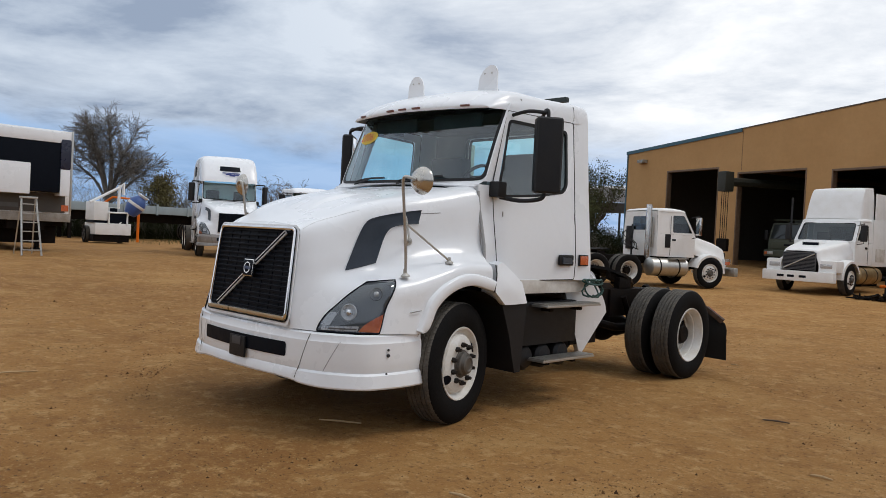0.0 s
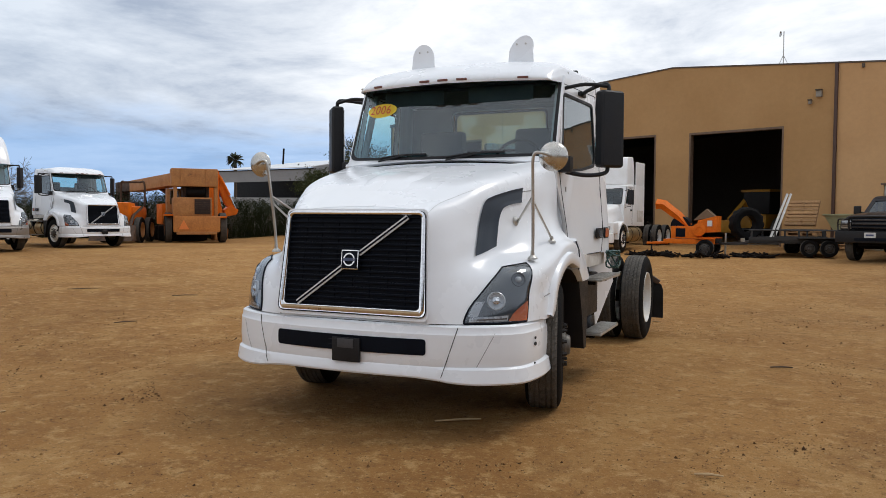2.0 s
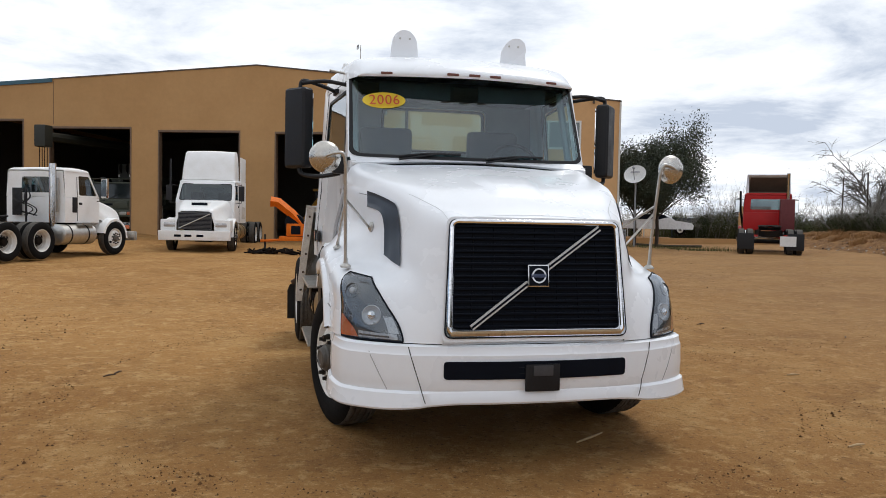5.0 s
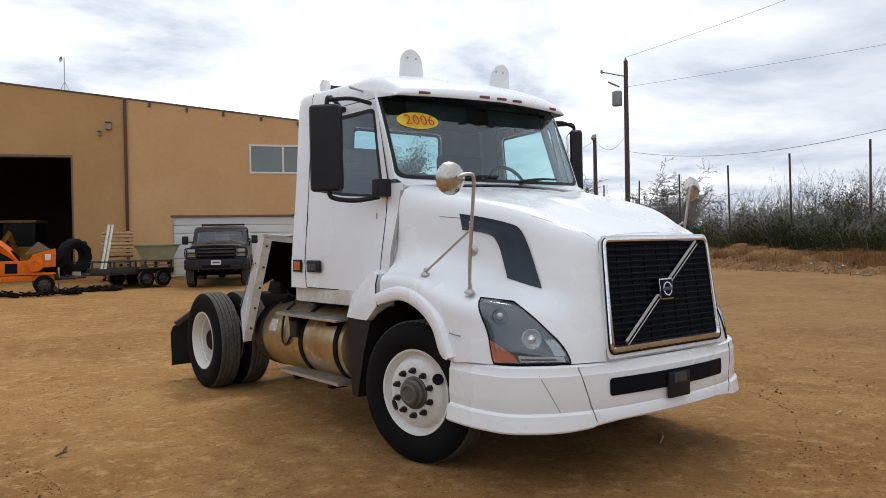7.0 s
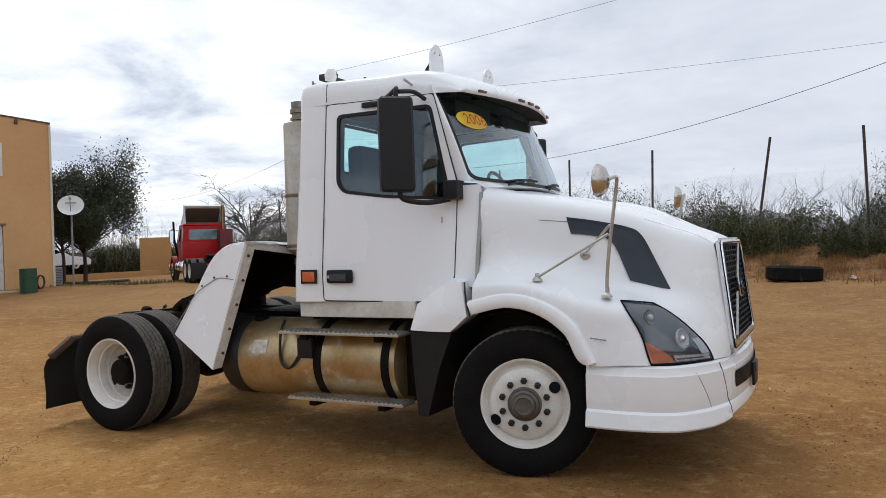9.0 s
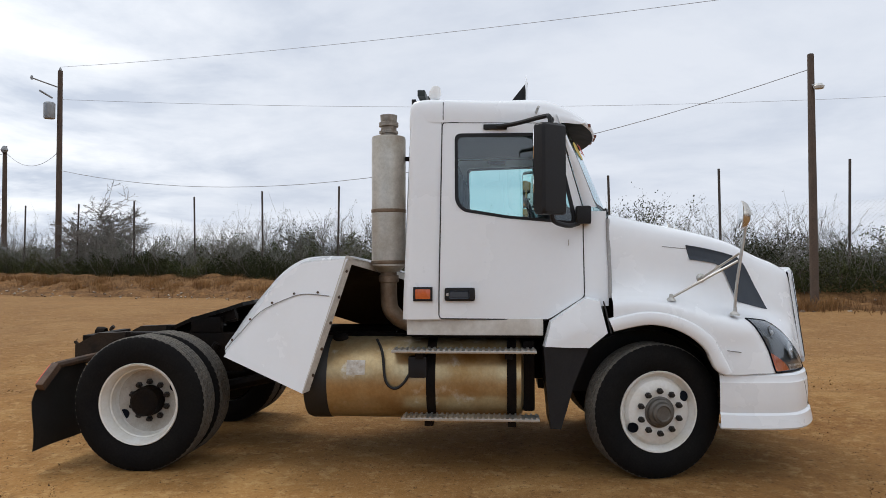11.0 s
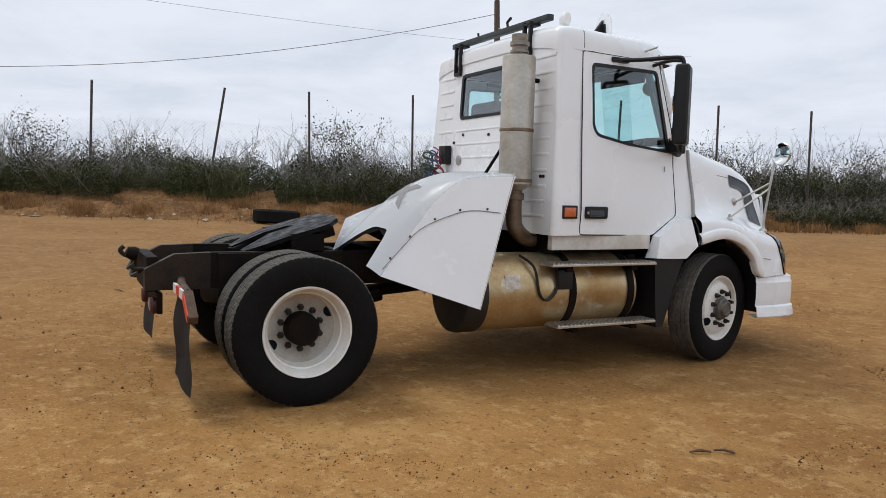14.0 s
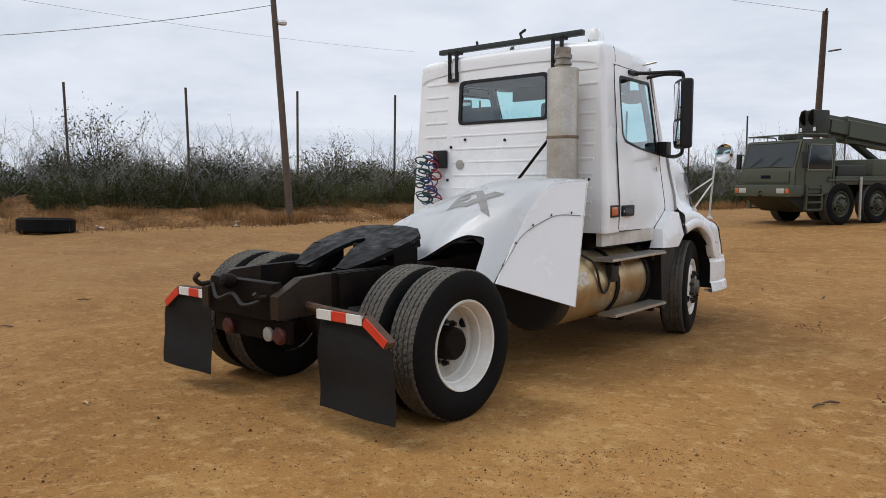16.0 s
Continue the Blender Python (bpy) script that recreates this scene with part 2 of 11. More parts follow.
def dirt_material():
    m = bpy.data.materials.new("dry_dirt")
    m.use_nodes = True
    nt = m.node_tree
    N, L = nt.nodes.new, nt.links.new
    p = nt.nodes["Principled BSDF"]
    tc = N("ShaderNodeTexCoord")
    co = tc.outputs["Object"]

    def nz(sc, det=6.0, ro=0.6, dist=0.0):
        n = N("ShaderNodeTexNoise")
        n.inputs["Scale"].default_value, n.inputs["Detail"].default_value, n.inputs["Roughness"].default_value, n.inputs["Distortion"].default_value = sc, det, ro, dist
        L(co, n.inputs["Vector"])
        return n.outputs["Fac"]

    def rng(fac, lo, hi, a=0.0, b=1.0):
        r = N("ShaderNodeMapRange")
        r.inputs[1].default_value, r.inputs[2].default_value, r.inputs[3].default_value, r.inputs[4].default_value = lo, hi, a, b
        L(fac, r.inputs[0])
        return r.outputs[0]

    def mixc(fac, a, b, mode="MIX"):
        x = N("ShaderNodeMix")
        x.data_type, x.blend_type = "RGBA", mode
        for sock, v in ((x.inputs[0], fac), (x.inputs[6], a), (x.inputs[7], b)):
            if isinstance(v, tuple):
                sock.default_value = (*v, 1)
            elif isinstance(v, (int, float)):
                sock.default_value = v
            else:
                L(v, sock)
        return x.outputs[2]

    c = mixc(rng(nz(0.22, 6, 0.6, 0.6), 0.35, 0.65), (0.30, 0.160, 0.056), (0.215, 0.105, 0.033))
    c = mixc(rng(nz(0.9, 8, 0.65, 0.5), 0.50, 0.66, 0.0, 0.70), c, (0.345, 0.205, 0.080))
    c = mixc(rng(nz(0.45, 7, 0.7, 1.2), 0.53, 0.68, 0.0, 0.60), c, (0.175, 0.084, 0.028))
    c = mixc(rng(nz(2.6, 8, 0.70, 0.4), 0.53, 0.66, 0.0, 0.60), c, (0.170, 0.083, 0.028))
    c = mixc(rng(nz(6, 10, 0.74), 0.52, 0.62, 0.0, 0.70), c, (0.39, 0.245, 0.106))
    c = mixc(rng(nz(13, 8, 0.74, 0.3), 0.55, 0.64, 0.0, 0.70), c, (0.140, 0.068, 0.024))
    c = mixc(rng(nz(34, 6, 0.78), 0.56, 0.64, 0.0, 0.60), c, (0.42, 0.285, 0.140))
    c = mixc(rng(nz(26, 5, 0.75), 0.60, 0.64, 0.0, 0.85), c, (0.062, 0.033, 0.017))
    c = mixc(1.0, c, mixc(rng(nz(110, 3, 0.7), 0.25, 0.75), (0.84, 0.82, 0.785), (1.28, 1.255, 1.21)), "MULTIPLY")
    # paler patches by the truck's rear and north of it, greyer earth towards the fence
    sx = N("ShaderNodeSeparateXYZ")
    L(co, sx.inputs[0])

    def patch(cx, cy, r0, r1, wob):
        d = N("ShaderNodeVectorMath"); d.operation = "DISTANCE"
        L(co, d.inputs[0]); d.inputs[1].default_value = (cx, cy, 0)
        a = N("ShaderNodeMath"); a.operation = "MULTIPLY_ADD"
        L(nz(0.5, 5, 0.6), a.inputs[0]); a.inputs[1].default_value = wob
        L(d.outputs["Value"], a.inputs[2])
        return rng(a.outputs[0], r0 + wob / 2, r1 + wob / 2, 1.0, 0.0)
    c = mixc(patch(-2.3, 3.9, 2.0, 4.4, 2.0), c, mixc(1.0, c, (1.22, 1.24, 1.25), "MULTIPLY"))
    c = mixc(patch(-8.0, 17.0, 7.0, 15.0, 6.0), c, mixc(1.0, c, (1.22, 1.22, 1.20), "MULTIPLY"))
    e = N("ShaderNodeMath"); e.operation = "MULTIPLY_ADD"
    L(nz(0.16, 6, 0.6), e.inputs[0]); e.inputs[1].default_value = 8.0
    L(sx.outputs[0], e.inputs[2])
    c = mixc(rng(e.outputs[0], 6.0, 13.0, 0.0, 0.55), c, mixc(0.5, c, (0.215, 0.135, 0.074)))
    L(c, p.inputs["Base Color"])
    p.inputs["Roughness"].default_value = 0.95
    p.inputs["Specular IOR Level"].default_value = 0.15
    b1 = N("ShaderNodeBump"); b1.inputs["Distance"].default_value = 0.022
    L(nz(5, 8, 0.64), b1.inputs["Height"])
    b2 = N("ShaderNodeBump"); b2.inputs["Distance"].default_value = 0.007
    L(nz(40, 6, 0.75), b2.inputs["Height"]); L(b1.outputs[0], b2.inputs["Normal"])
    L(b2.outputs[0], p.inputs["Normal"])
    return m


DIRT = dirt_material()
DIRT_BANK = mat("earth_bank", (0.13, 0.068, 0.029), 0.95, color2=(0.27, 0.145, 0.062), scale=1.6, amount=0.9, fine=9, fine_amount=0.4, bump=0.05, bump_scale=8, spots=(0.055, 0.034, 0.018), spots_scale=5, spots_at=0.58, spec=0.1)
STUCCO = mat("tan_stucco", (0.485, 0.282, 0.117), 0.9, color2=(0.42, 0.24, 0.098), scale=0.35, amount=0.9, fine=5, fine_amount=0.04, bump=0.004, bump_scale=30, spots=(0.40, 0.235, 0.10), spots_scale=0.8, spots_at=0.66)
STUCCO_EAST = mat("pale_tan_stucco", (0.610, 0.362, 0.168), 0.9, color2=(0.548, 0.318, 0.145), scale=0.35, amount=0.9, fine=5, fine_amount=0.04, bump=0.004, bump_scale=30, spots=(0.40, 0.235, 0.10), spots_scale=0.8, spots_at=0.66)

# ---- mesh helpers ----


def part(name, bm, material, parent=None, label="", sharp=35.0, smooth=True):
    """One mesh object out of a bmesh, under a thing or a part."""
    me = bpy.data.meshes.new(name)
    bmesh.ops.recalc_face_normals(bm, faces=bm.faces) if len(bm.faces) < 20000 else None
    bm.to_mesh(me)
    bm.free()
    if smooth and len(me.polygons):
        me.polygons.foreach_set("use_smooth", [True] * len(me.polygons))
        me.set_sharp_from_angle(angle=radians(sharp))
    me.materials.append(material)
    ob = new(name, me)
    if parent:
        ob.parent = parent
    if label:
        ob["label"] = label
    return ob


def thing(name, label, category, group="", kind="", at=None):
    ob = new(name)
    ob.empty_display_size = 0.2
    if at is not None:
        ob.matrix_world = at
    return tagged(ob, label, category, group, kind)


def box(bm, x0, x1, y0, y1, z0, z1, bevel=0.0, m=None, seg=2):
    g = bmesh.ops.create_cube(bm, size=1.0)
    vs = g["verts"]
    for v in vs:
        v.co = Vector(((x0 + x1) / 2 + v.co.x * (x1 - x0), (y0 + y1) / 2 + v.co.y * (y1 - y0), (z0 + z1) / 2 + v.co.z * (z1 - z0)))
    if m is not None:
        for v in vs:
            v.co = m @ v.co
    if bevel:
        es = list({e for v in vs for e in v.link_edges})
        bmesh.ops.bevel(bm, geom=es, offset=bevel, segments=seg, profile=0.7, affect="EDGES")
    return bm


def B(*a, **k):
    return box(bmesh.new(), *a, **k)


def frame_of(d):
    d = Vector(d).normalized()
    a = Vector((0, 0, 1)) if abs(d.z) < 0.9 else Vector((1, 0, 0))
    u = d.cross(a).normalized()
    return u, d.cross(u).normalized()


def sweep(bm, pts, r, n=10, cap=True):
    """A round bar along a line of points; r is one radius or one each."""
    pts = [Vector(p) for p in pts]
    rs = r if isinstance(r, (list, tuple)) else [r] * len(pts)
    rings, u = [], None
    for i, p in enumerate(pts):
        d = (pts[min(i + 1, len(pts) - 1)] - pts[max(i - 1, 0)]).normalized()
        if u is None:
            u, w = frame_of(d)
        else:
            u = (u - d * u.dot(d)).normalized()
            w = d.cross(u)
        rings.append([bm.verts.new(p + (u * math.cos(2 * math.pi * k / n) + w * math.sin(2 * math.pi * k / n)) * rs[i]) for k in range(n)])
    for a, b in zip(rings, rings[1:]):
        for k in range(n):
            bm.faces.new((a[k], a[(k + 1) % n], b[(k + 1) % n], b[k]))
    if cap:
        bm.faces.new(rings[0][::-1])
        bm.faces.new(rings[-1])
    return bm


def bar(p0, p1, r, n=10):
    return sweep(bmesh.new(), [p0, p1], r, n)


def bend(pts, k=6):
    """Points of a smooth line through the given ones."""
    return cr([Vector(p) for p in pts], k)


def cr(p, k):
    """Catmull-Rom line through points, k steps a stretch."""
    out = []
    for i in range(len(p) - 1):
        p0, p1, p2, p3 = p[max(i - 1, 0)], p[i], p[i + 1], p[min(i + 2, len(p) - 1)]
        for j in range(k):
            t = j / k
            out.append(0.5 * ((2 * p1) + (p2 - p0) * t + (2 * p0 - 5 * p1 + 4 * p2 - p3) * t * t + (3 * p1 - p0 - 3 * p2 + p3) * t ** 3))
    return out + [p[-1].copy()]


def lathe(bm, prof, centre, axis, n=48, mod=None):
    """Turn a profile of (radius, along) round an axis through centre."""
    axis = Vector(axis).normalized()
    u, w = frame_of(axis)
    c = Vector(centre)
    rings = []
    for i, (r, h) in enumerate(prof):
        ring = []
        for k in range(n):
            a = 2 * math.pi * k / n
            rr = r + (mod(i, k) if mod else 0.0)
            ring.append(bm.verts.new(c + axis * h + (u * math.cos(a) + w * math.sin(a)) * rr))
        rings.append(ring)
    for a, b in zip(rings, rings[1:]):
        for k in range(n):
            bm.faces.new((a[k], a[(k + 1) % n], b[(k + 1) % n], b[k]))
    return bm


def grid(bm, rows, close=False):
    vs = [[bm.verts.new(p) for p in r] for r in rows]
    for a, b in zip(vs, vs[1:]):
        for k in range(len(a) - 1):
            bm.faces.new((a[k], a[k + 1], b[k + 1], b[k]))
        if close:
            bm.faces.new((a[-1], a[0], b[0], b[-1]))
    return vs


def solid_poly(bm, pts, off):
    """A flat outline given thickness by the vector off."""
    a = [bm.verts.new(p) for p in pts]
    b = [bm.verts.new(Vector(p) + Vector(off)) for p in pts]
    n = len(a)
    bm.faces.new(a[::-1]); bm.faces.new(b)
    for k in range(n):
        bm.faces.new((a[k], a[(k + 1) % n], b[(k + 1) % n], b[k]))
    return bm


def rounded(poly, r, k=4):
    """A 2D outline with its corners rounded."""
    out, n = [], len(poly)
    for i in range(n):
        p, a, b = Vector(poly[i]), Vector(poly[i - 1]), Vector(poly[(i + 1) % n])
        ra = min(r, (a - p).length * 0.45, (b - p).length * 0.45)
        s, e = p + (a - p).normalized() * ra, p + (b - p).normalized() * ra
        for j in range(k + 1):
            t = j / k
            out.append((s * (1 - t) ** 2 + p * 2 * t * (1 - t) + e * t * t))
    return out


def cast(poly, c, ang):
    """Where the ray from c at an angle leaves the 2D outline."""
    d = Vector((math.cos(ang), math.sin(ang)))
    best = None
    for i in range(len(poly)):
        a, b = Vector(poly[i - 1]) - c, Vector(poly[i]) - c
        e = b - a
        den = d.x * e.y - d.y * e.x
        if abs(den) < 1e-9:
            continue
        t = (a.x * e.y - a.y * e.x) / den
        s = (a.x * d.y - a.y * d.x) / den
        if t > 0 and -1e-6 <= s <= 1 + 1e-6:
            best = t if best is None else max(best, t)
    return c + d * (best or 0.0)


def angles_of(polys, c, n):
    a = {2 * math.pi * k / n for k in range(n)}
    for poly in polys:
        a |= {math.atan2(p[1] - c.y, p[0] - c.x) % (2 * math.pi) for p in poly}
    return sorted(a)


def ring_panel(bm, outer, inner, place, n=48, depth=None):
    """A sheet between two outlines, laid into space by place(u, v); depth adds a rim turned inwards at the inner edge."""
    c = sum((Vector(p) for p in inner), Vector((0, 0))) / len(inner)
    an = angles_of([outer, inner], c, n)
    o = [cast(outer, c, a) for a in an]
    i = [cast(inner, c, a) for a in an]
    mid = [a.lerp(b, 0.5) for a, b in zip(o, i)]
    loops = [[bm.verts.new(place(p.x, p.y)) for p in l] for l in (o, mid, i)]
    if depth is not None:
        loops.append([bm.verts.new(Vector(place(p.x, p.y)) + Vector(depth)) for p in i])
    m = len(an)
    for a, b in zip(loops, loops[1:]):
        for k in range(m):
            bm.faces.new((a[k], a[(k + 1) % m], b[(k + 1) % m], b[k]))
    return bm


def fan_panel(bm, outline, place, n=40, rings=4):
    c = sum((Vector(p) for p in outline), Vector((0, 0))) / len(outline)
    an = angles_of([outline], c, n)
    o = [cast(outline, c, a) for a in an]
    vc = bm.verts.new(place(c.x, c.y))
    prev = None
    for r in range(1, rings + 1):
        cur = [bm.verts.new(place(*(c.lerp(p, r / rings)))) for p in o]
        for k in range(len(o)):
            k2 = (k + 1) % len(o)
            bm.faces.new((vc, cur[k], cur[k2])) if prev is None else bm.faces.new((prev[k], cur[k], cur[k2], prev[k2]))
        prev = cur
    return bm


def mirror_x(bm):
    """Add the other half across x = 0."""
    g = bmesh.ops.duplicate(bm, geom=bm.verts[:] + bm.edges[:] + bm.faces[:])
    for v in g["geom"]:
        if isinstance(v, bmesh.types.BMVert):
            v.co.x = -v.co.x
    bmesh.ops.remove_doubles(bm, verts=bm.verts, dist=1e-4)
    return bm


def text_mesh(s, size, bold=0.0, depth=0.002):
    """A flat mesh of letters in the built-in font, centred, in the xy plane."""
    cu = bpy.data.curves.new("letters", "FONT")
    cu.body, cu.size, cu.extrude, cu.offset = s, size, depth, bold
    cu.align_x, cu.align_y = "CENTER", "CENTER"
    ob = bpy.data.objects.new("letters", cu)
    scene.collection.objects.link(ob)
    me = bpy.data.meshes.new_from_object(ob.evaluated_get(bpy.context.evaluated_depsgraph_get()))
    bpy.data.objects.remove(ob)
    bpy.data.curves.remove(cu)
    bm = bmesh.new()
    bm.from_mesh(me)
    bpy.data.meshes.remove(me)
    return bm


def smooth01(u):
    u = min(1.0, max(0.0, u))
    return u * u * (3 - 2 * u)


def ground_z(x, y):
    """The yard rises gently away from the truck, and a bank runs along the fence."""
    r = math.hypot(x, y - 1.5)
    amp = 0.33 - 0.13 * smooth01((y - 6) / 8) * smooth01((14 - abs(x)) / 4)
    z = amp * smooth01((r - 6) / 16) + 0.16 * smooth01((y - 22) / 5) * smooth01((18 - abs(x)) / 4)
    z += 0.48 * smooth01((y - 23) / 13) * smooth01((-x) / 16)
    b = x - (17.3 + 0.30 * y)
    return z + 0.75 * smooth01(b / 4.5) * smooth01((y + 45) / 20) * smooth01((60 - y) / 30)

# ---- ground ----


def axis_lines(lo, hi, step, a, b, fine):
    """Grid lines: fine round the truck, coarser over the yard, ever wider to the horizon."""
    near = list(np.arange(lo, a - 0.01, step)) + list(np.arange(a, b, fine)) + list(np.arange(b, hi + 0.01, step))
    far = [4, 8, 14, 22, 34, 55, 90, 150, 260, 450, 800, 1400]
    return [lo - d for d in reversed(far)] + near + [hi + d for d in far]


def build_ground():
    xs, ys = axis_lines(-26, 30, 0.4, -9.6, 8.4, 0.10), axis_lines(-22, 40, 0.4, -8.4, 10.8, 0.10)
    rows = []
    for y in ys:
        row = []
        for x in xs:
            r = math.hypot(x, y - 1.5)
            z = ground_z(x, y)
            k = 0.25 if r < 4.5 else 1.0
            z += k * 0.028 * noise.noise((x * 0.55, y * 0.55, 0)) + k * 0.016 * noise.noise((x * 1.7, y * 1.7, 5))
            if r < 14:
                # trodden lumps, flat in some places and broken up in others
                rough = 0.35 + 0.65 * smooth01(0.5 + 1.6 * noise.noise((x * 0.35, y * 0.35, 11)))
                c = noise.noise((x * 2.9, y * 2.9, 13))
                z += rough * (0.009 * max(0.0, c) + 0.006 * noise.noise((x * 6.1, y * 6.1, 17)))
            b = x - (17.3 + 0.30 * y)
            if 0 < b < 9:
                z += 0.16 * noise.noise((x * 0.9, y * 0.9, 9)) * min(1, b)
            row.append((x, y, z))
        rows.append(row)
    vs = [p for r in rows for p in r]
    n = len(xs)
    me = bpy.data.meshes.new("ground")
    me.from_pydata(vs, [], [(a * n + c, a * n + c + 1, (a + 1) * n + c + 1, (a + 1) * n + c) for a in range(len(ys) - 1) for c in range(n - 1)])
    me.polygons.foreach_set("use_smooth", [True] * len(me.polygons))
    me.materials.append(DIRT)
    return tagged(new("ground", me), "dry tan dirt yard with ruts and pebbles", "ground", kind="structure")


build_ground()


def stone_material():
    """Each stone or clod has its own tone."""
    m = mat("pebble_stone", (0.30, 0.155, 0.055), 0.95, color2=(0.42, 0.24, 0.09), scale=0.9, amount=1.0, spec=0.1)
    nt = m.node_tree
    N, L = nt.nodes.new, nt.links.new
    g, r = N("ShaderNodeNewGeometry"), N("ShaderNodeValToRGB")
    e = r.color_ramp.elements
    e[0].color, e[1].color = (0.05, 0.026, 0.013, 1), (0.38, 0.26, 0.13, 1)
    e.new(0.35).color = (0.10, 0.050, 0.021, 1)
    e.new(0.72).color = (0.23, 0.125, 0.046, 1)
    L(g.outputs["Random Per Island"], r.inputs[0])
    L(r.outputs[0], nt.nodes["Principled BSDF"].inputs["Base Color"])
    return m


def scatter_pebbles():
    """Loose stones and clods, uncounted, gathered in loose drifts."""
    rng = random.Random(4)
    vs, fs = [], []
    n = 0
    while n < 24000:
        a, r = rng.uniform(0, 2 * math.pi), 3.2 + 16 * rng.random() ** 1.7
        x, y = r * math.cos(a), 1.5 + r * math.sin(a)
        if noise.noise((x * 0.7, y * 0.7, 31)) + 0.6 * noise.noise((x * 2.2, y * 2.2, 33)) < rng.uniform(-0.45, 0.55):
            continue
        n += 1
        s = rng.uniform(0.003, 0.010) * (2.2 if rng.random() < 0.05 else 1)
        z = ground_z(x, y) + 0.25 * 0.028 * noise.noise((x * 0.55, y * 0.55, 0))
        i0 = len(vs)
        for t in (0, 1.26, 2.51, 3.77, 5.03):
            vs.append((x + math.cos(t) * s * rng.uniform(0.7, 1.5), y + math.sin(t) * s * rng.uniform(0.7, 1.5), z - s * 0.6))
        vs.append((x + rng.uniform(-.4, .4) * s, y + rng.uniform(-.4, .4) * s, z + s * rng.uniform(0.5, 1.0)))
        fs += [(i0 + k, i0 + (k + 1) % 5, i0 + 5) for k in range(5)]
    me = bpy.data.meshes.new("pebbles")
    me.from_pydata(vs, [], fs)
    me.materials.append(stone_material())
    return tagged(new("pebbles", me), "scattered small stones and clods on the dirt", "pebbles", kind="stuff")


scatter_pebbles()

# ---- large shop building ----
WALL_K, WALL_C = -0.351, 30.4
WALL_A = math.atan(WALL_K)
WEST = Vector((-19.92, 37.39, 0))
ALONG = Vector((math.cos(WALL_A), math.sin(WALL_A), 0))
INWARD = Vector((-math.sin(WALL_A), math.cos(WALL_A), 0))


def u_of(x):
    return (x + 19.92) / math.cos(WALL_A)


BLD_M = Matrix(((ALONG.x, INWARD.x, 0, WEST.x), (ALONG.y, INWARD.y, 0, WEST.y), (0, 0, 1, 0), (0, 0, 0, 1)))
U_END = u_of(13.7)
DOORS = [(u_of(-16.6), u_of(-12.87), 5.95), (u_of(-11.67), u_of(-7.74), 5.60), (u_of(-6.5), u_of(-2.7), 5.46), (u_of(-1.14), u_of(2.8), 5.42)]
WIN = (u_of(9.43), u_of(12.08), 4.78, 5.95)
GAR = (u_of(6.38), u_of(12.08), 0.40, 2.86)


def roof_at(u):
    pk = u_of(-1.97)
    return 7.30 + (8.48 - 7.30) * u / pk if u < pk else 8.48 + (6.87 - 8.48) * (u - pk) / (U_END - pk)


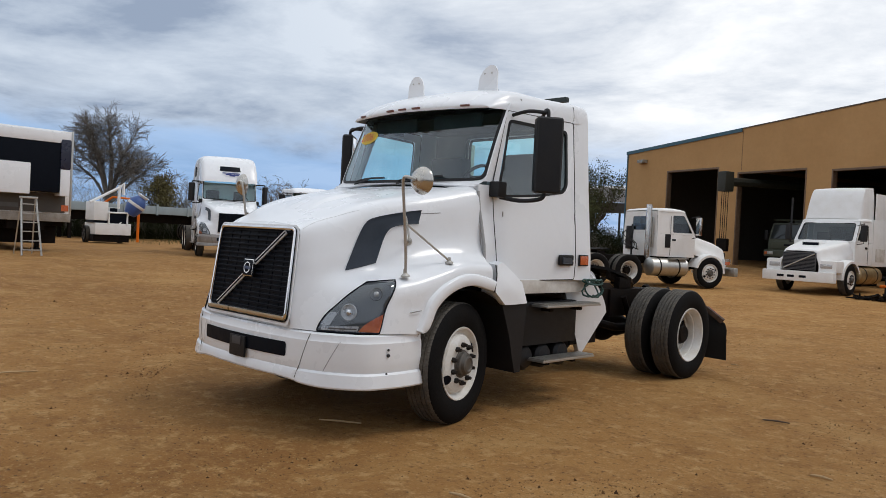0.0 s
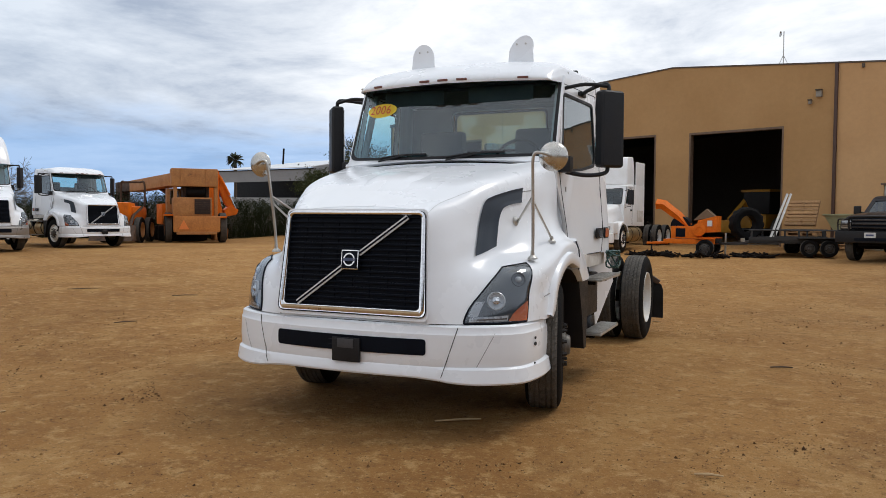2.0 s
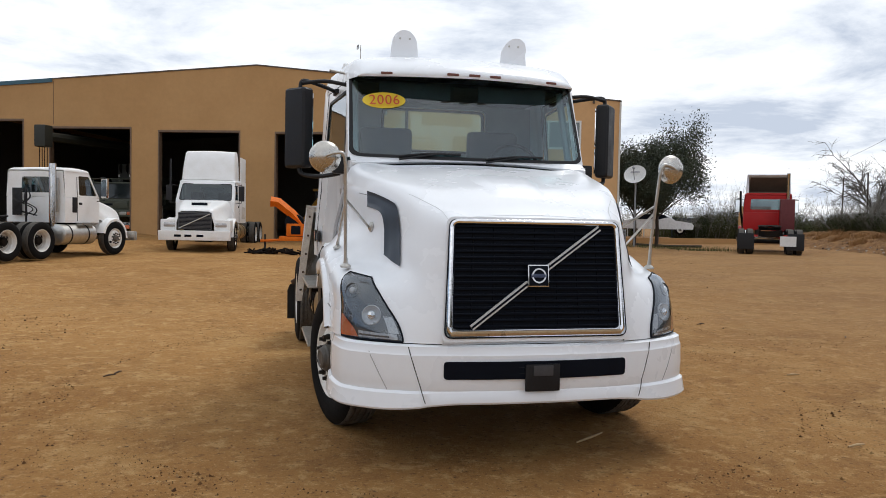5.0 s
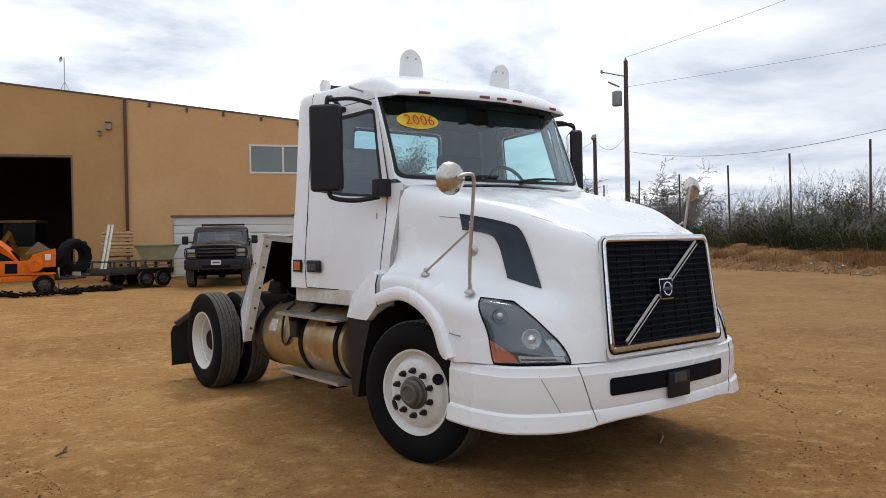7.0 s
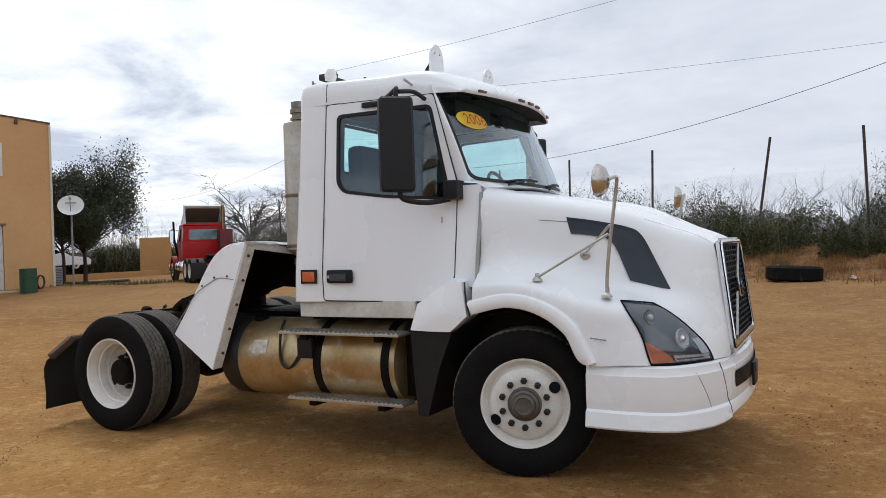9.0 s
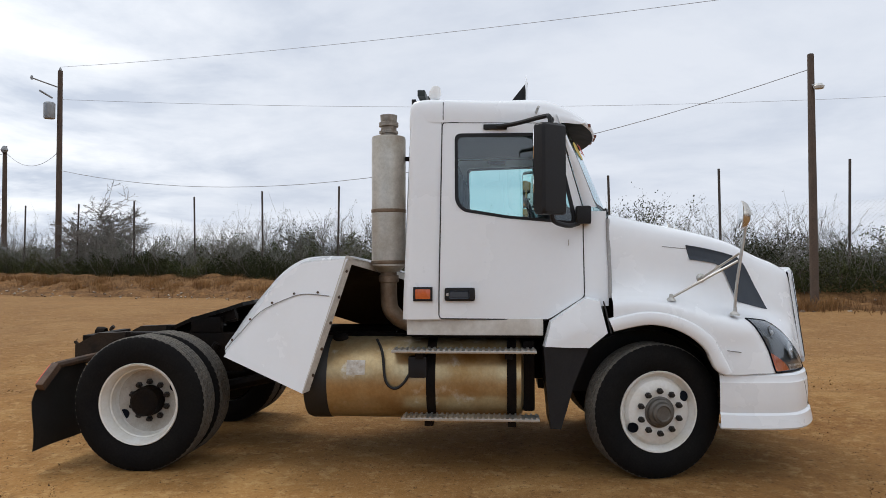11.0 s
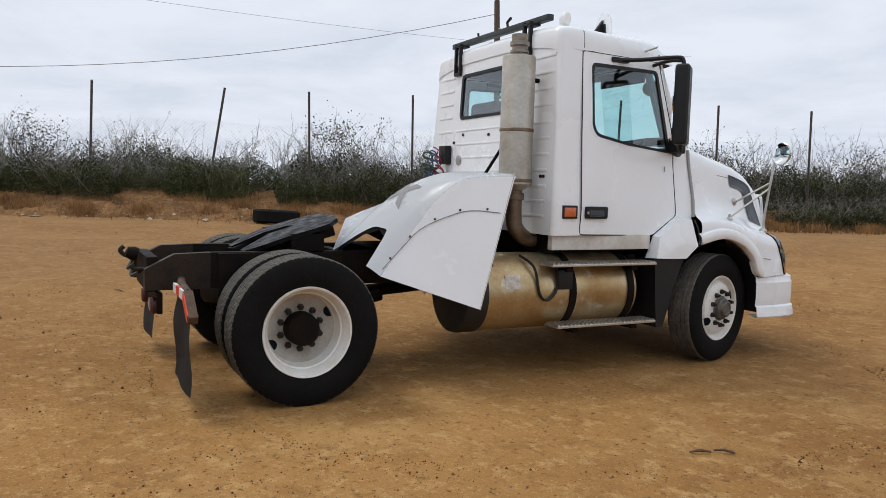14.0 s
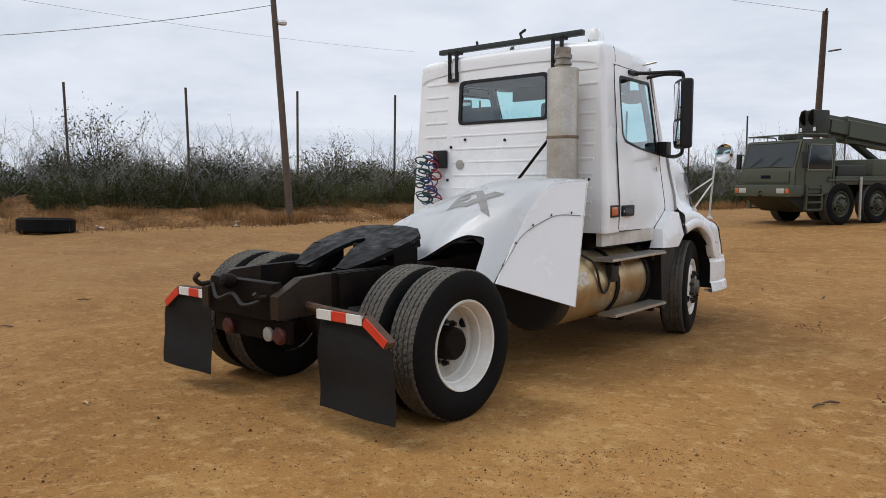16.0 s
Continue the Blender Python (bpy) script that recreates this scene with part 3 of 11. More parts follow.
def build_shop():
    t = 0.30
    shop = thing("shop_building", "large tan stucco workshop with four open bays and a low gable", "building", kind="structure", at=BLD_M)
    # front wall: piers, lintels and the two-storey end
    cuts = sorted({0.0, U_END, u_of(4.7), u_of(-1.97)} | {v for d in DOORS for v in d[:2]} | set(WIN[:2]) | set(GAR[:2]))
    bays, office = bmesh.new(), bmesh.new()
    for a, b in zip(cuts, cuts[1:]):
        mid = (a + b) / 2
        spans = [(-0.4, None)]
        for d in DOORS:
            if d[0] <= mid <= d[1]:
                spans = [(d[2], None)]
        if GAR[0] <= mid <= GAR[1]:
            spans = [(GAR[3], None)]
            if WIN[0] <= mid <= WIN[1]:
                spans = [(GAR[3], WIN[2]), (WIN[3], None)]
        for z0, z1 in spans:
            pts = [(a, 0, z0), (b, 0, z0), (b, 0, z1 or roof_at(b)), (a, 0, z1 or roof_at(a))]
            solid_poly(bays if mid < u_of(4.7) else office, pts, (0, t, 0))
    for bm, m_, lab in ((bays, STUCCO, "tan stucco front wall of the bays"), (office, STUCCO_EAST, "paler tan stucco of the two-storey end")):
        bmesh.ops.remove_doubles(bm, verts=bm.verts, dist=1e-4)
        part("wall", bm, m_, shop, lab, smooth=False)
    depth = 24.0
    for u0, u1 in ((0.0, t), (U_END - t, U_END)):
        part("wall", solid_poly(bmesh.new(), [(u0, t, -0.4), (u1, t, -0.4), (u1, t, roof_at(u0) - 0.05), (u0, t, roof_at(u0) - 0.05)], (0, depth, 0)), STUCCO, shop, smooth=False)
    # back wall: the bays' deep shade is put into its dull colour
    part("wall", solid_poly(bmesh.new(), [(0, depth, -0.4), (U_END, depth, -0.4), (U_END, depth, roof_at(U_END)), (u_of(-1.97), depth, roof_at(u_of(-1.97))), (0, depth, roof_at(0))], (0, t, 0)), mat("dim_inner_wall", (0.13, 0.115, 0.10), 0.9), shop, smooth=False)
    # roof sheets and the dark ceiling below them
    roofm = mat("dark_roof_sheet", (0.05, 0.055, 0.06), 0.6)
    pk = u_of(-1.97)
    for u0, u1 in ((-0.1, pk), (pk, U_END + 0.05)):
        z0, z1 = roof_at(max(0, u0)), roof_at(min(U_END, u1))
        part("roof", solid_poly(bmesh.new(), [(u0, 0.28, z0 - 0.12), (u1, 0.28, z1 - 0.12), (u1, 0.28, z1 - 0.02), (u0, 0.28, z0 - 0.02)], (0, depth, 0)), roofm, shop, smooth=False)
    # teal fascia along the west slope, thin dark coping along the rest
    be = u_of(-11.5)
    teal = mat("teal_fascia", (0.03, 0.10, 0.14), 0.5, color2=(0.05, 0.13, 0.17))
    coping = mat("dark_coping", (0.09, 0.065, 0.045), 0.6)
    part("fascia", solid_poly(bmesh.new(), [(-0.12, -0.06, roof_at(0) - 0.16), (be, -0.06, roof_at(be) - 0.16), (be, -0.06, roof_at(be) + 0.03), (-0.12, -0.06, roof_at(0) + 0.03)], (0, 0.10, 0)), teal, shop, "teal metal fascia", smooth=False)
    for u0, u1 in ((be, pk), (pk, U_END + 0.05)):
        part("coping", solid_poly(bmesh.new(), [(u0, -0.03, roof_at(u0) - 0.02), (u1, -0.03, roof_at(u1) - 0.02), (u1, -0.03, roof_at(u1) + 0.04), (u0, -0.03, roof_at(u0) + 0.04)], (0, 0.34, 0)), coping, shop, smooth=False)
    # teal corner trim, downpipe, expansion joint
    part("corner_trim", B(-0.05, 0.03, -0.05, 0.03, 0.3, roof_at(0) - 0.16), teal, shop)
    part("corner_trim", B(U_END - 0.03, U_END + 0.05, -0.05, 0.1, 0.2, roof_at(U_END) - 0.05), mat("pale_trim", (0.6, 0.58, 0.52), 0.6), shop, "pale corner trim")
    up = u_of(4.7)
    part("downpipe", B(up - 0.06, up + 0.06, -0.11, -0.002, 0.25, roof_at(up) - 0.02, 0.01), mat("brown_downpipe", (0.07, 0.03, 0.018), 0.5), shop, "dark brown square downpipe")
    ue = be + 0.05
    part("joint", B(ue - 0.015, ue + 0.015, -0.006, 0.01, 5.7, roof_at(ue) - 0.1), mat("joint_dark", (0.2, 0.12, 0.06), 0.8), shop)
    # small scupper brackets under the coping of the two-storey end
    for k, x in enumerate((5.6, 7.0, 8.4, 9.9, 11.4, 12.6)):
        u = u_of(x)
        part("scupper", B(u - 0.05, u + 0.05, -0.08, 0.0, roof_at(u) - 0.22, roof_at(u) - 0.06), coping, shop)
    # steel jambs of the bays
    jamb = mat("bay_steel", (0.16, 0.10, 0.06), 0.6, color2=(0.10, 0.06, 0.04))
    for u0, u1, z in DOORS:
        part("bay_frame", B(u0, u0 + 0.07, -0.02, t, 0.2, z, 0.005), jamb, shop)
        part("bay_frame", B(u1 - 0.07, u1, -0.02, t, 0.2, z, 0.005), jamb, shop)
        part("bay_frame", B(u0 + 0.07, u1 - 0.07, -0.02, t, z - 0.10, z, 0.005), jamb, shop)
    # patched lower corner by the first bay
    part("patch", B(0.03, DOORS[0][0] - 0.1, -0.02, 0.0, 0.4, 3.46, 0.004), mat("patched_stucco", (0.50, 0.30, 0.11), 0.9, color2=(0.42, 0.25, 0.10), scale=1.0), shop, "newer stucco patch")
    # window of two sheets
    alu, pane_m = mat("white_window_frame", (0.7, 0.69, 0.65), 0.5), mat("grey_window_pane", (0.16, 0.19, 0.19), 0.12, color2=(0.22, 0.24, 0.24), scale=1.0)
    w0, w1, z0, z1 = WIN
    wm = (w0 + w1) / 2
    win = part("window", B(w0 - 0.04, w1 + 0.04, -0.03, 0.05, z0 - 0.05, z0 + 0.03, 0.006), alu, shop, "two-pane window with a white frame")
    part("frame", B(w0 - 0.04, w1 + 0.04, -0.03, 0.05, z1 - 0.03, z1 + 0.05, 0.006), alu, win)
    for u in (w0, wm, w1):
        part("frame", B(u - 0.04, u + 0.04, -0.026, 0.05, z0 + 0.03, z1 - 0.03, 0.006), alu, win)
    for a, b in ((w0, wm), (wm, w1)):
        part("pane", B(a + 0.04, b - 0.04, 0.0, 0.02, z0 + 0.03, z1 - 0.03), pane_m, win)
    # sectional overhead door
    g0, g1, z0, z1 = GAR
    panel_m = mat("white_garage_panel", (0.66, 0.65, 0.62), 0.5, color2=(0.56, 0.54, 0.50), scale=0.9)
    gd = part("garage_door", B(g0, g1, 0.13, 0.16, z0 - 0.2, z1), panel_m, shop, "white sectional overhead door")
    nrow = 7
    for k in range(nrow):
        a, b = z0 + (z1 - z0) * k / nrow, z0 + (z1 - z0) * (k + 1) / nrow
        part("panel", B(g0 + 0.01, g1 - 0.01, 0.08, 0.127, a + 0.008, b - 0.008, 0.015), panel_m, gd)
    part("lintel", B(g0 - 0.1, g1 + 0.1, -0.03, 0.02, z1, z1 + 0.08), jamb, shop)
    part("apron", B(g0 - 0.3, g1 + 0.2, -1.3, 0.1, 0.0, 0.40, 0.02), mat("pale_concrete", (0.45, 0.38, 0.26), 0.9), shop, "pale concrete apron")
    # wall lamp, antenna
    ul = u_of(-18.5)
    lamp = part("wall_lamp", B(ul - 0.28, ul + 0.28, -0.35, 0.0, 6.52, 6.72, 0.05), mat("lamp_grey", (0.3, 0.27, 0.22), 0.5), shop, "grey floodlight on the wall")
    part("lens", B(ul - 0.22, ul + 0.22, -0.36, -0.345, 6.55, 6.67), LENS, lamp)
    for x, z, r in ((4.1, 6.62, .11), (3.78, 6.30, .06)):
        fx = part("wall_fixture", B(u_of(x) - r, u_of(x) + r, -.16, -.001, z - r * 1.2, z + r * 1.2, .02), MATS["lamp_grey"], shop, "small grey fixture on the wall")
        part("hood", B(u_of(x) - r * 1.1, u_of(x) + r * 1.1, -.24, -.002, z + r * 1.2, z + r * 1.2 + .04, .01), coping, fx)
    ua = u_of(2.51)
    ant = part("antenna", sweep(bmesh.new(), [(ua, 0.6, roof_at(ua) - 0.1), (ua, 0.6, roof_at(ua) + 1.5)], 0.02), ALU, shop, "thin roof antenna mast")
    for s in (-0.25, 0.25):
        part("stay", bar((ua + s, 0.6, roof_at(ua) - 0.05), (ua, 0.6, roof_at(ua) + 0.5), 0.012, 6), ALU, ant)
    part("antenna_dish", lathe(bmesh.new(), [(0.0, 0.0), (0.08, 0.01), (0.13, 0.05)], (ua - 0.08, 0.55, roof_at(ua) + 1.38), (-0.8, -0.6, 0.1), 16), ALU, ant)
    # interior floor and back partition of the bays
    part("floor", B(t, U_END - t, 0.05, depth, 0.0, 0.36), mat("oily_concrete", (0.16, 0.13, 0.10), 0.8), shop, smooth=False)
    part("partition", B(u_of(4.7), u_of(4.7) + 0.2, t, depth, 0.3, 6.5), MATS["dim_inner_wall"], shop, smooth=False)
    # added linings cover the tan stucco so the bays stay shaded
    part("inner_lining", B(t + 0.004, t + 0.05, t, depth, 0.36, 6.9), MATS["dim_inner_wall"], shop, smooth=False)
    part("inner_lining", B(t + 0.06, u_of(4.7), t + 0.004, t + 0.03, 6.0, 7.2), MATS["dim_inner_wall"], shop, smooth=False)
    return shop


build_shop()

# ---- the white day-cab tractor ----
# Local frame: nose towards -y, its left towards +x, ground at z = 0.
HOOD = [
    [(.585, -1.245, .772), (.58, -1.24, .86), (.57, -1.225, 1.0), (.557, -1.205, 1.15), (.545, -1.19, 1.3), (.535, -1.155, 1.49), (.40, -1.135, 1.53), (.2, -1.125, 1.545), (0, -1.12, 1.55)],
    [(.80, -1.17, .772), (.77, -1.15, .90), (.74, -1.12, 1.02), (.69, -1.10, 1.15), (.655, -1.085, 1.30), (.585, -1.05, 1.54), (.40, -1.03, 1.575), (.2, -1.02, 1.59), (0, -1.02, 1.595)],
    [(1.0, -1.03, .772), (.95, -1.02, .92), (.88, -1.0, 1.06), (.765, -.97, 1.19), (.728, -.95, 1.36), (.66, -.90, 1.595), (.42, -.88, 1.635), (.2, -.87, 1.65), (0, -.87, 1.655)],
    [(1.13, -.88, .772), (1.09, -.87, .95), (1.03, -.83, 1.10), (.855, -.80, 1.20), (.795, -.77, 1.38), (.735, -.72, 1.675), (.45, -.70, 1.715), (.22, -.70, 1.73), (0, -.70, 1.735)],
    [(1.185, -.72, .773), (1.165, -.72, .95), (1.13, -.68, 1.125), (.905, -.63, 1.225), (.85, -.60, 1.40), (.80, -.55, 1.73), (.48, -.52, 1.77), (.23, -.50, 1.79), (0, -.50, 1.795)],
    [(1.20, -.45, .775), (1.19, -.43, .96), (1.175, -.42, 1.15), (1.045, -.40, 1.25), (.925, -.35, 1.41), (.875, -.30, 1.782), (.5, -.28, 1.83), (.24, -.25, 1.85), (0, -.25, 1.855)],
    [(1.20, -.34, .955), (1.20, -.30, 1.07), (1.185, -.27, 1.20), (1.08, -.24, 1.285), (.965, -.15, 1.44), (.915, -.08, 1.825), (.53, -.05, 1.875), (.25, -.03, 1.89), (0, -.02, 1.895)],
    [(1.205, -.17, 1.075), (1.205, -.13, 1.15), (1.19, -.10, 1.255), (1.10, -.06, 1.315), (.995, .0, 1.46), (.945, .08, 1.858), (.56, .10, 1.90), (.27, .12, 1.915), (0, .12, 1.92)],
    [(1.205, .05, 1.122), (1.205, .09, 1.19), (1.192, .10, 1.275), (1.115, .10, 1.33), (1.025, .12, 1.47), (.96, .2, 1.885), (.6, .2, 1.92), (.3, .2, 1.935), (0, .2, 1.94)],
    [(1.205, .30, 1.072), (1.205, .30, 1.17), (1.192, .30, 1.265), (1.12, .30, 1.325), (1.045, .30, 1.47), (.978, .30, 1.90), (.62, .30, 1.93), (.3, .30, 1.945), (0, .30, 1.95)],
]


def dense(cols, kv, ku):
    a = [cr([Vector(p) for p in c], kv) for c in cols]
    rows = [cr([c[i] for c in a], ku) for i in range(len(a[0]))]
    return rows


HOOD_GRID = dense(HOOD, 6, 6)


def hood_at(u, v):
    """The hood's left half by column 0..9 and row 0..8."""
    i, j = min(len(HOOD_GRID) - 1.001, max(0, v * 6)), min(len(HOOD_GRID[0]) - 1.001, max(0, u * 6))
    a, b = int(i), int(j)
    s, t = i - a, j - b
    return (HOOD_GRID[a][b] * (1 - s) * (1 - t) + HOOD_GRID[a + 1][b] * s * (1 - t) + HOOD_GRID[a][b + 1] * (1 - s) * t + HOOD_GRID[a + 1][b + 1] * s * t)


def hood_out(u, v, off):
    e = 0.04
    d1, d2 = hood_at(u + e, v) - hood_at(u - e, v), hood_at(u, v + e) - hood_at(u, v - e)
    n = d2.cross(d1)
    n.normalize()
    if n.x < 0:
        n = -n
    return hood_at(u, v) + n * off


def flip(p, s):
    return Vector((p[0] * s, p[1], p[2]))


def side_x(z, y=1.5):
    """Half width of the cab by height; it narrows towards the windscreen."""
    taper = (0.065 + 0.038 * smooth01((z - 1.2) / 0.65)) * max(0.0, 1.5 - y)
    for z0, x0, z1, x1 in ((0.9, 1.128, 1.35, 1.128), (1.35, 1.128, 1.97, 1.080), (1.97, 1.080, 2.65, 1.046), (2.65, 1.046, 3.0, 1.02)):
        if z <= z1:
            return x0 + (x1 - x0) * (z - z0) / (z1 - z0) - taper
    return 1.02 - taper


def back_y(z):
    return 1.85 - 0.06 * (z - 1.15) / 1.65


def ws(u, v):
    """The windscreen's surface: u -1..1 across, v 0..1 up."""
    half = 0.990 - 0.022 * v
    y0, y1 = 0.405 - 0.19 * (1 - u * u), 0.695 - 0.165 * (1 - u * u)
    return Vector((half * u, y0 + (y1 - y0) * v - 0.012 * math.sin(math.pi * v), 1.968 + 0.022 * u * u + 0.715 * v))


def make_wheel(parent, at, kind, name="wheel"):
    """A truck wheel; its outer side looks along +x of the pose."""
    w = new(name)
    w.parent = parent
    w.matrix_local = at
    R = 0.515
    prof = [(0.300, 0.11), (0.33, 0.128), (0.40, 0.140), (0.455, 0.132), (0.490, 0.118), (0.507, 0.104), (R, 0.090),
            (R, 0.082), (R, 0.068), (R - .012, 0.066), (R - .012, 0.058), (R, 0.056), (R, 0.043), (R, 0.030), (R - .012, 0.028), (R - .012, 0.020), (R, 0.018), (R, 0.007)]
    prof = prof + [(r, -h) for r, h in reversed(prof)]
    n = 300

    def mod(i, k):
        # cross cuts of the tread blocks, slanting and staggered from rib to rib
        r, h = prof[i]
        if r >= R - 0.001 and (k + 2 * (abs(h) < .05) + round(h * 90)) % 5 == 0:
            return -0.009
        if 0.500 < r < R - .004 and abs(h) > .1 and k % 5 == 0:
            return -0.006
        return 0.0

    bm = lathe(bmesh.new(), prof, (0, 0, 0), (1, 0, 0), n, mod)
    tyre = part("tyre", bm, RUBBER, w, sharp=28)
    tyre.data.materials.append(TREAD)
    me = tyre.data
    for p in me.polygons:
        c = p.center
        if math.hypot(c.y, c.z) > 0.500:
            p.material_index = 1
    if kind == "steer":
        rp = [(0.300, -0.10), (0.300, 0.095), (0.312, 0.115), (0.308, 0.125), (0.296, 0.122), (0.285, 0.105), (0.272, 0.085), (0.262, 0.072), (0.254, 0.078), (0.240, 0.106), (0.205, 0.124), (0.165, 0.126), (0.15, 0.126), (0.10, 0.122)]
        part("rim", lathe(bmesh.new(), rp, (0, 0, 0), (1, 0, 0), 56), RIM, w)
        part("hub", lathe(bmesh.new(), [(0.118, 0.118), (0.118, 0.132), (0.104, 0.136), (0.100, 0.160), (0.084, 0.168), (0.076, 0.192), (0.058, 0.198), (0.050, 0.190), (0.0, 0.188)], (0, 0, 0), (1, 0, 0), 32), mat("greasy_hub", (0.10, 0.092, 0.082), 0.5, 0.4, color2=(0.19, 0.17, 0.145), scale=14), w, "greasy dark steel hub")
        rad, nutx = 0.160, 0.126
    else:
        rp = [(0.300, -0.10), (0.300, 0.105), (0.312, 0.118), (0.308, 0.128), (0.296, 0.124), (0.286, 0.105), (0.280, 0.085), (0.270, 0.066), (0.266, 0.040), (0.256, 0.034), (0.250, 0.0), (0.247, -0.020), (0.255, -0.024), (0.252, -0.040), (0.240, -0.056)]
        part("rim", lathe(bmesh.new(), rp, (0, 0, 0), (1, 0, 0), 56), RIM, w)
        # disc in a duller grey than the rim
        part("disc", lathe(bmesh.new(), [(0.241, -0.054), (0.226, -0.066), (0.215, -0.070), (0.20, -0.080), (0.10, -0.085)], (0, 0, 0), (1, 0, 0), 48), mat("dusty_wheel_disc", (0.50, 0.48, 0.44), 0.6, color2=(0.34, 0.29, 0.23), scale=9, amount=0.8, fine_amount=0.1), w)
        part("hub", lathe(bmesh.new(), [(0.118, -0.084), (0.116, -0.02), (0.110, 0.03), (0.095, 0.045), (0.09, 0.05), (0.0, 0.052)], (0, 0, 0), (1, 0, 0), 20), IRON, w, "oily black axle hub")
        part("brake_drum", lathe(bmesh.new(), [(0.0, -0.095), (0.29, -0.095), (0.297, -0.085), (0.297, -0.075)], (0, 0, 0), (1, 0, 0), 24), IRON, w)
        rad, nutx = 0.145, -0.080
    nut = None
    for k in range(10):
        a = 2 * math.pi * (k + 0.5) / 10
        m = pose(nutx, rad * math.cos(a), rad * math.sin(a))
        if nut is None:
            bm = lathe(bmesh.new(), [(0.024, 0.0), (0.023, 0.022), (0.016, 0.024), (0.014, 0.046), (0.0, 0.047)], (0, 0, 0), (1, 0, 0), 6)
            nut = part("lug_nut", bm, mat("rusty_nut", (0.018, 0.015, 0.013), 0.5, 0.3), w)
            nut.matrix_local = m
        else:
            o = new("lug_nut", nut.data)
            o.parent, o.matrix_local = w, m
    for k in (0, 1):
        a = math.pi * k + 0.5
        x = 0.1045 if kind == "steer" else -0.072
        bm = lathe(bmesh.new(), [(0.040, 0.0), (0.040, 0.012), (0.0, 0.012)], (x, 0.232 * math.cos(a), 0.232 * math.sin(a)), (1, 0.5 * math.cos(a), 0.5 * math.sin(a)) if kind == "steer" else (1, 0, 0), 16)
        part("hand_hole", bm, GRILLE, w)
    return w


def steer_pose(s, y, deg, x=1.03, k=0.985):
    # the outer side looks left (+x) or right
    return pose(s * x, y, 0.513 * k - 0.004, 0, 0, (0 if s > 0 else 180) + deg) @ Matrix.Diagonal((1, k, k, 1))


def clone(ob, parent, m=None):
    """A copy of a part with its own sub-parts under another thing."""
    o = ob.copy()
    scene.collection.objects.link(o)
    o.parent = parent
    o.matrix_parent_inverse = Matrix()
    o.matrix_basis = (m @ ob.matrix_basis) if m is not None else ob.matrix_basis.copy()
    for c in ob.children:
        clone(c, o)
    return o


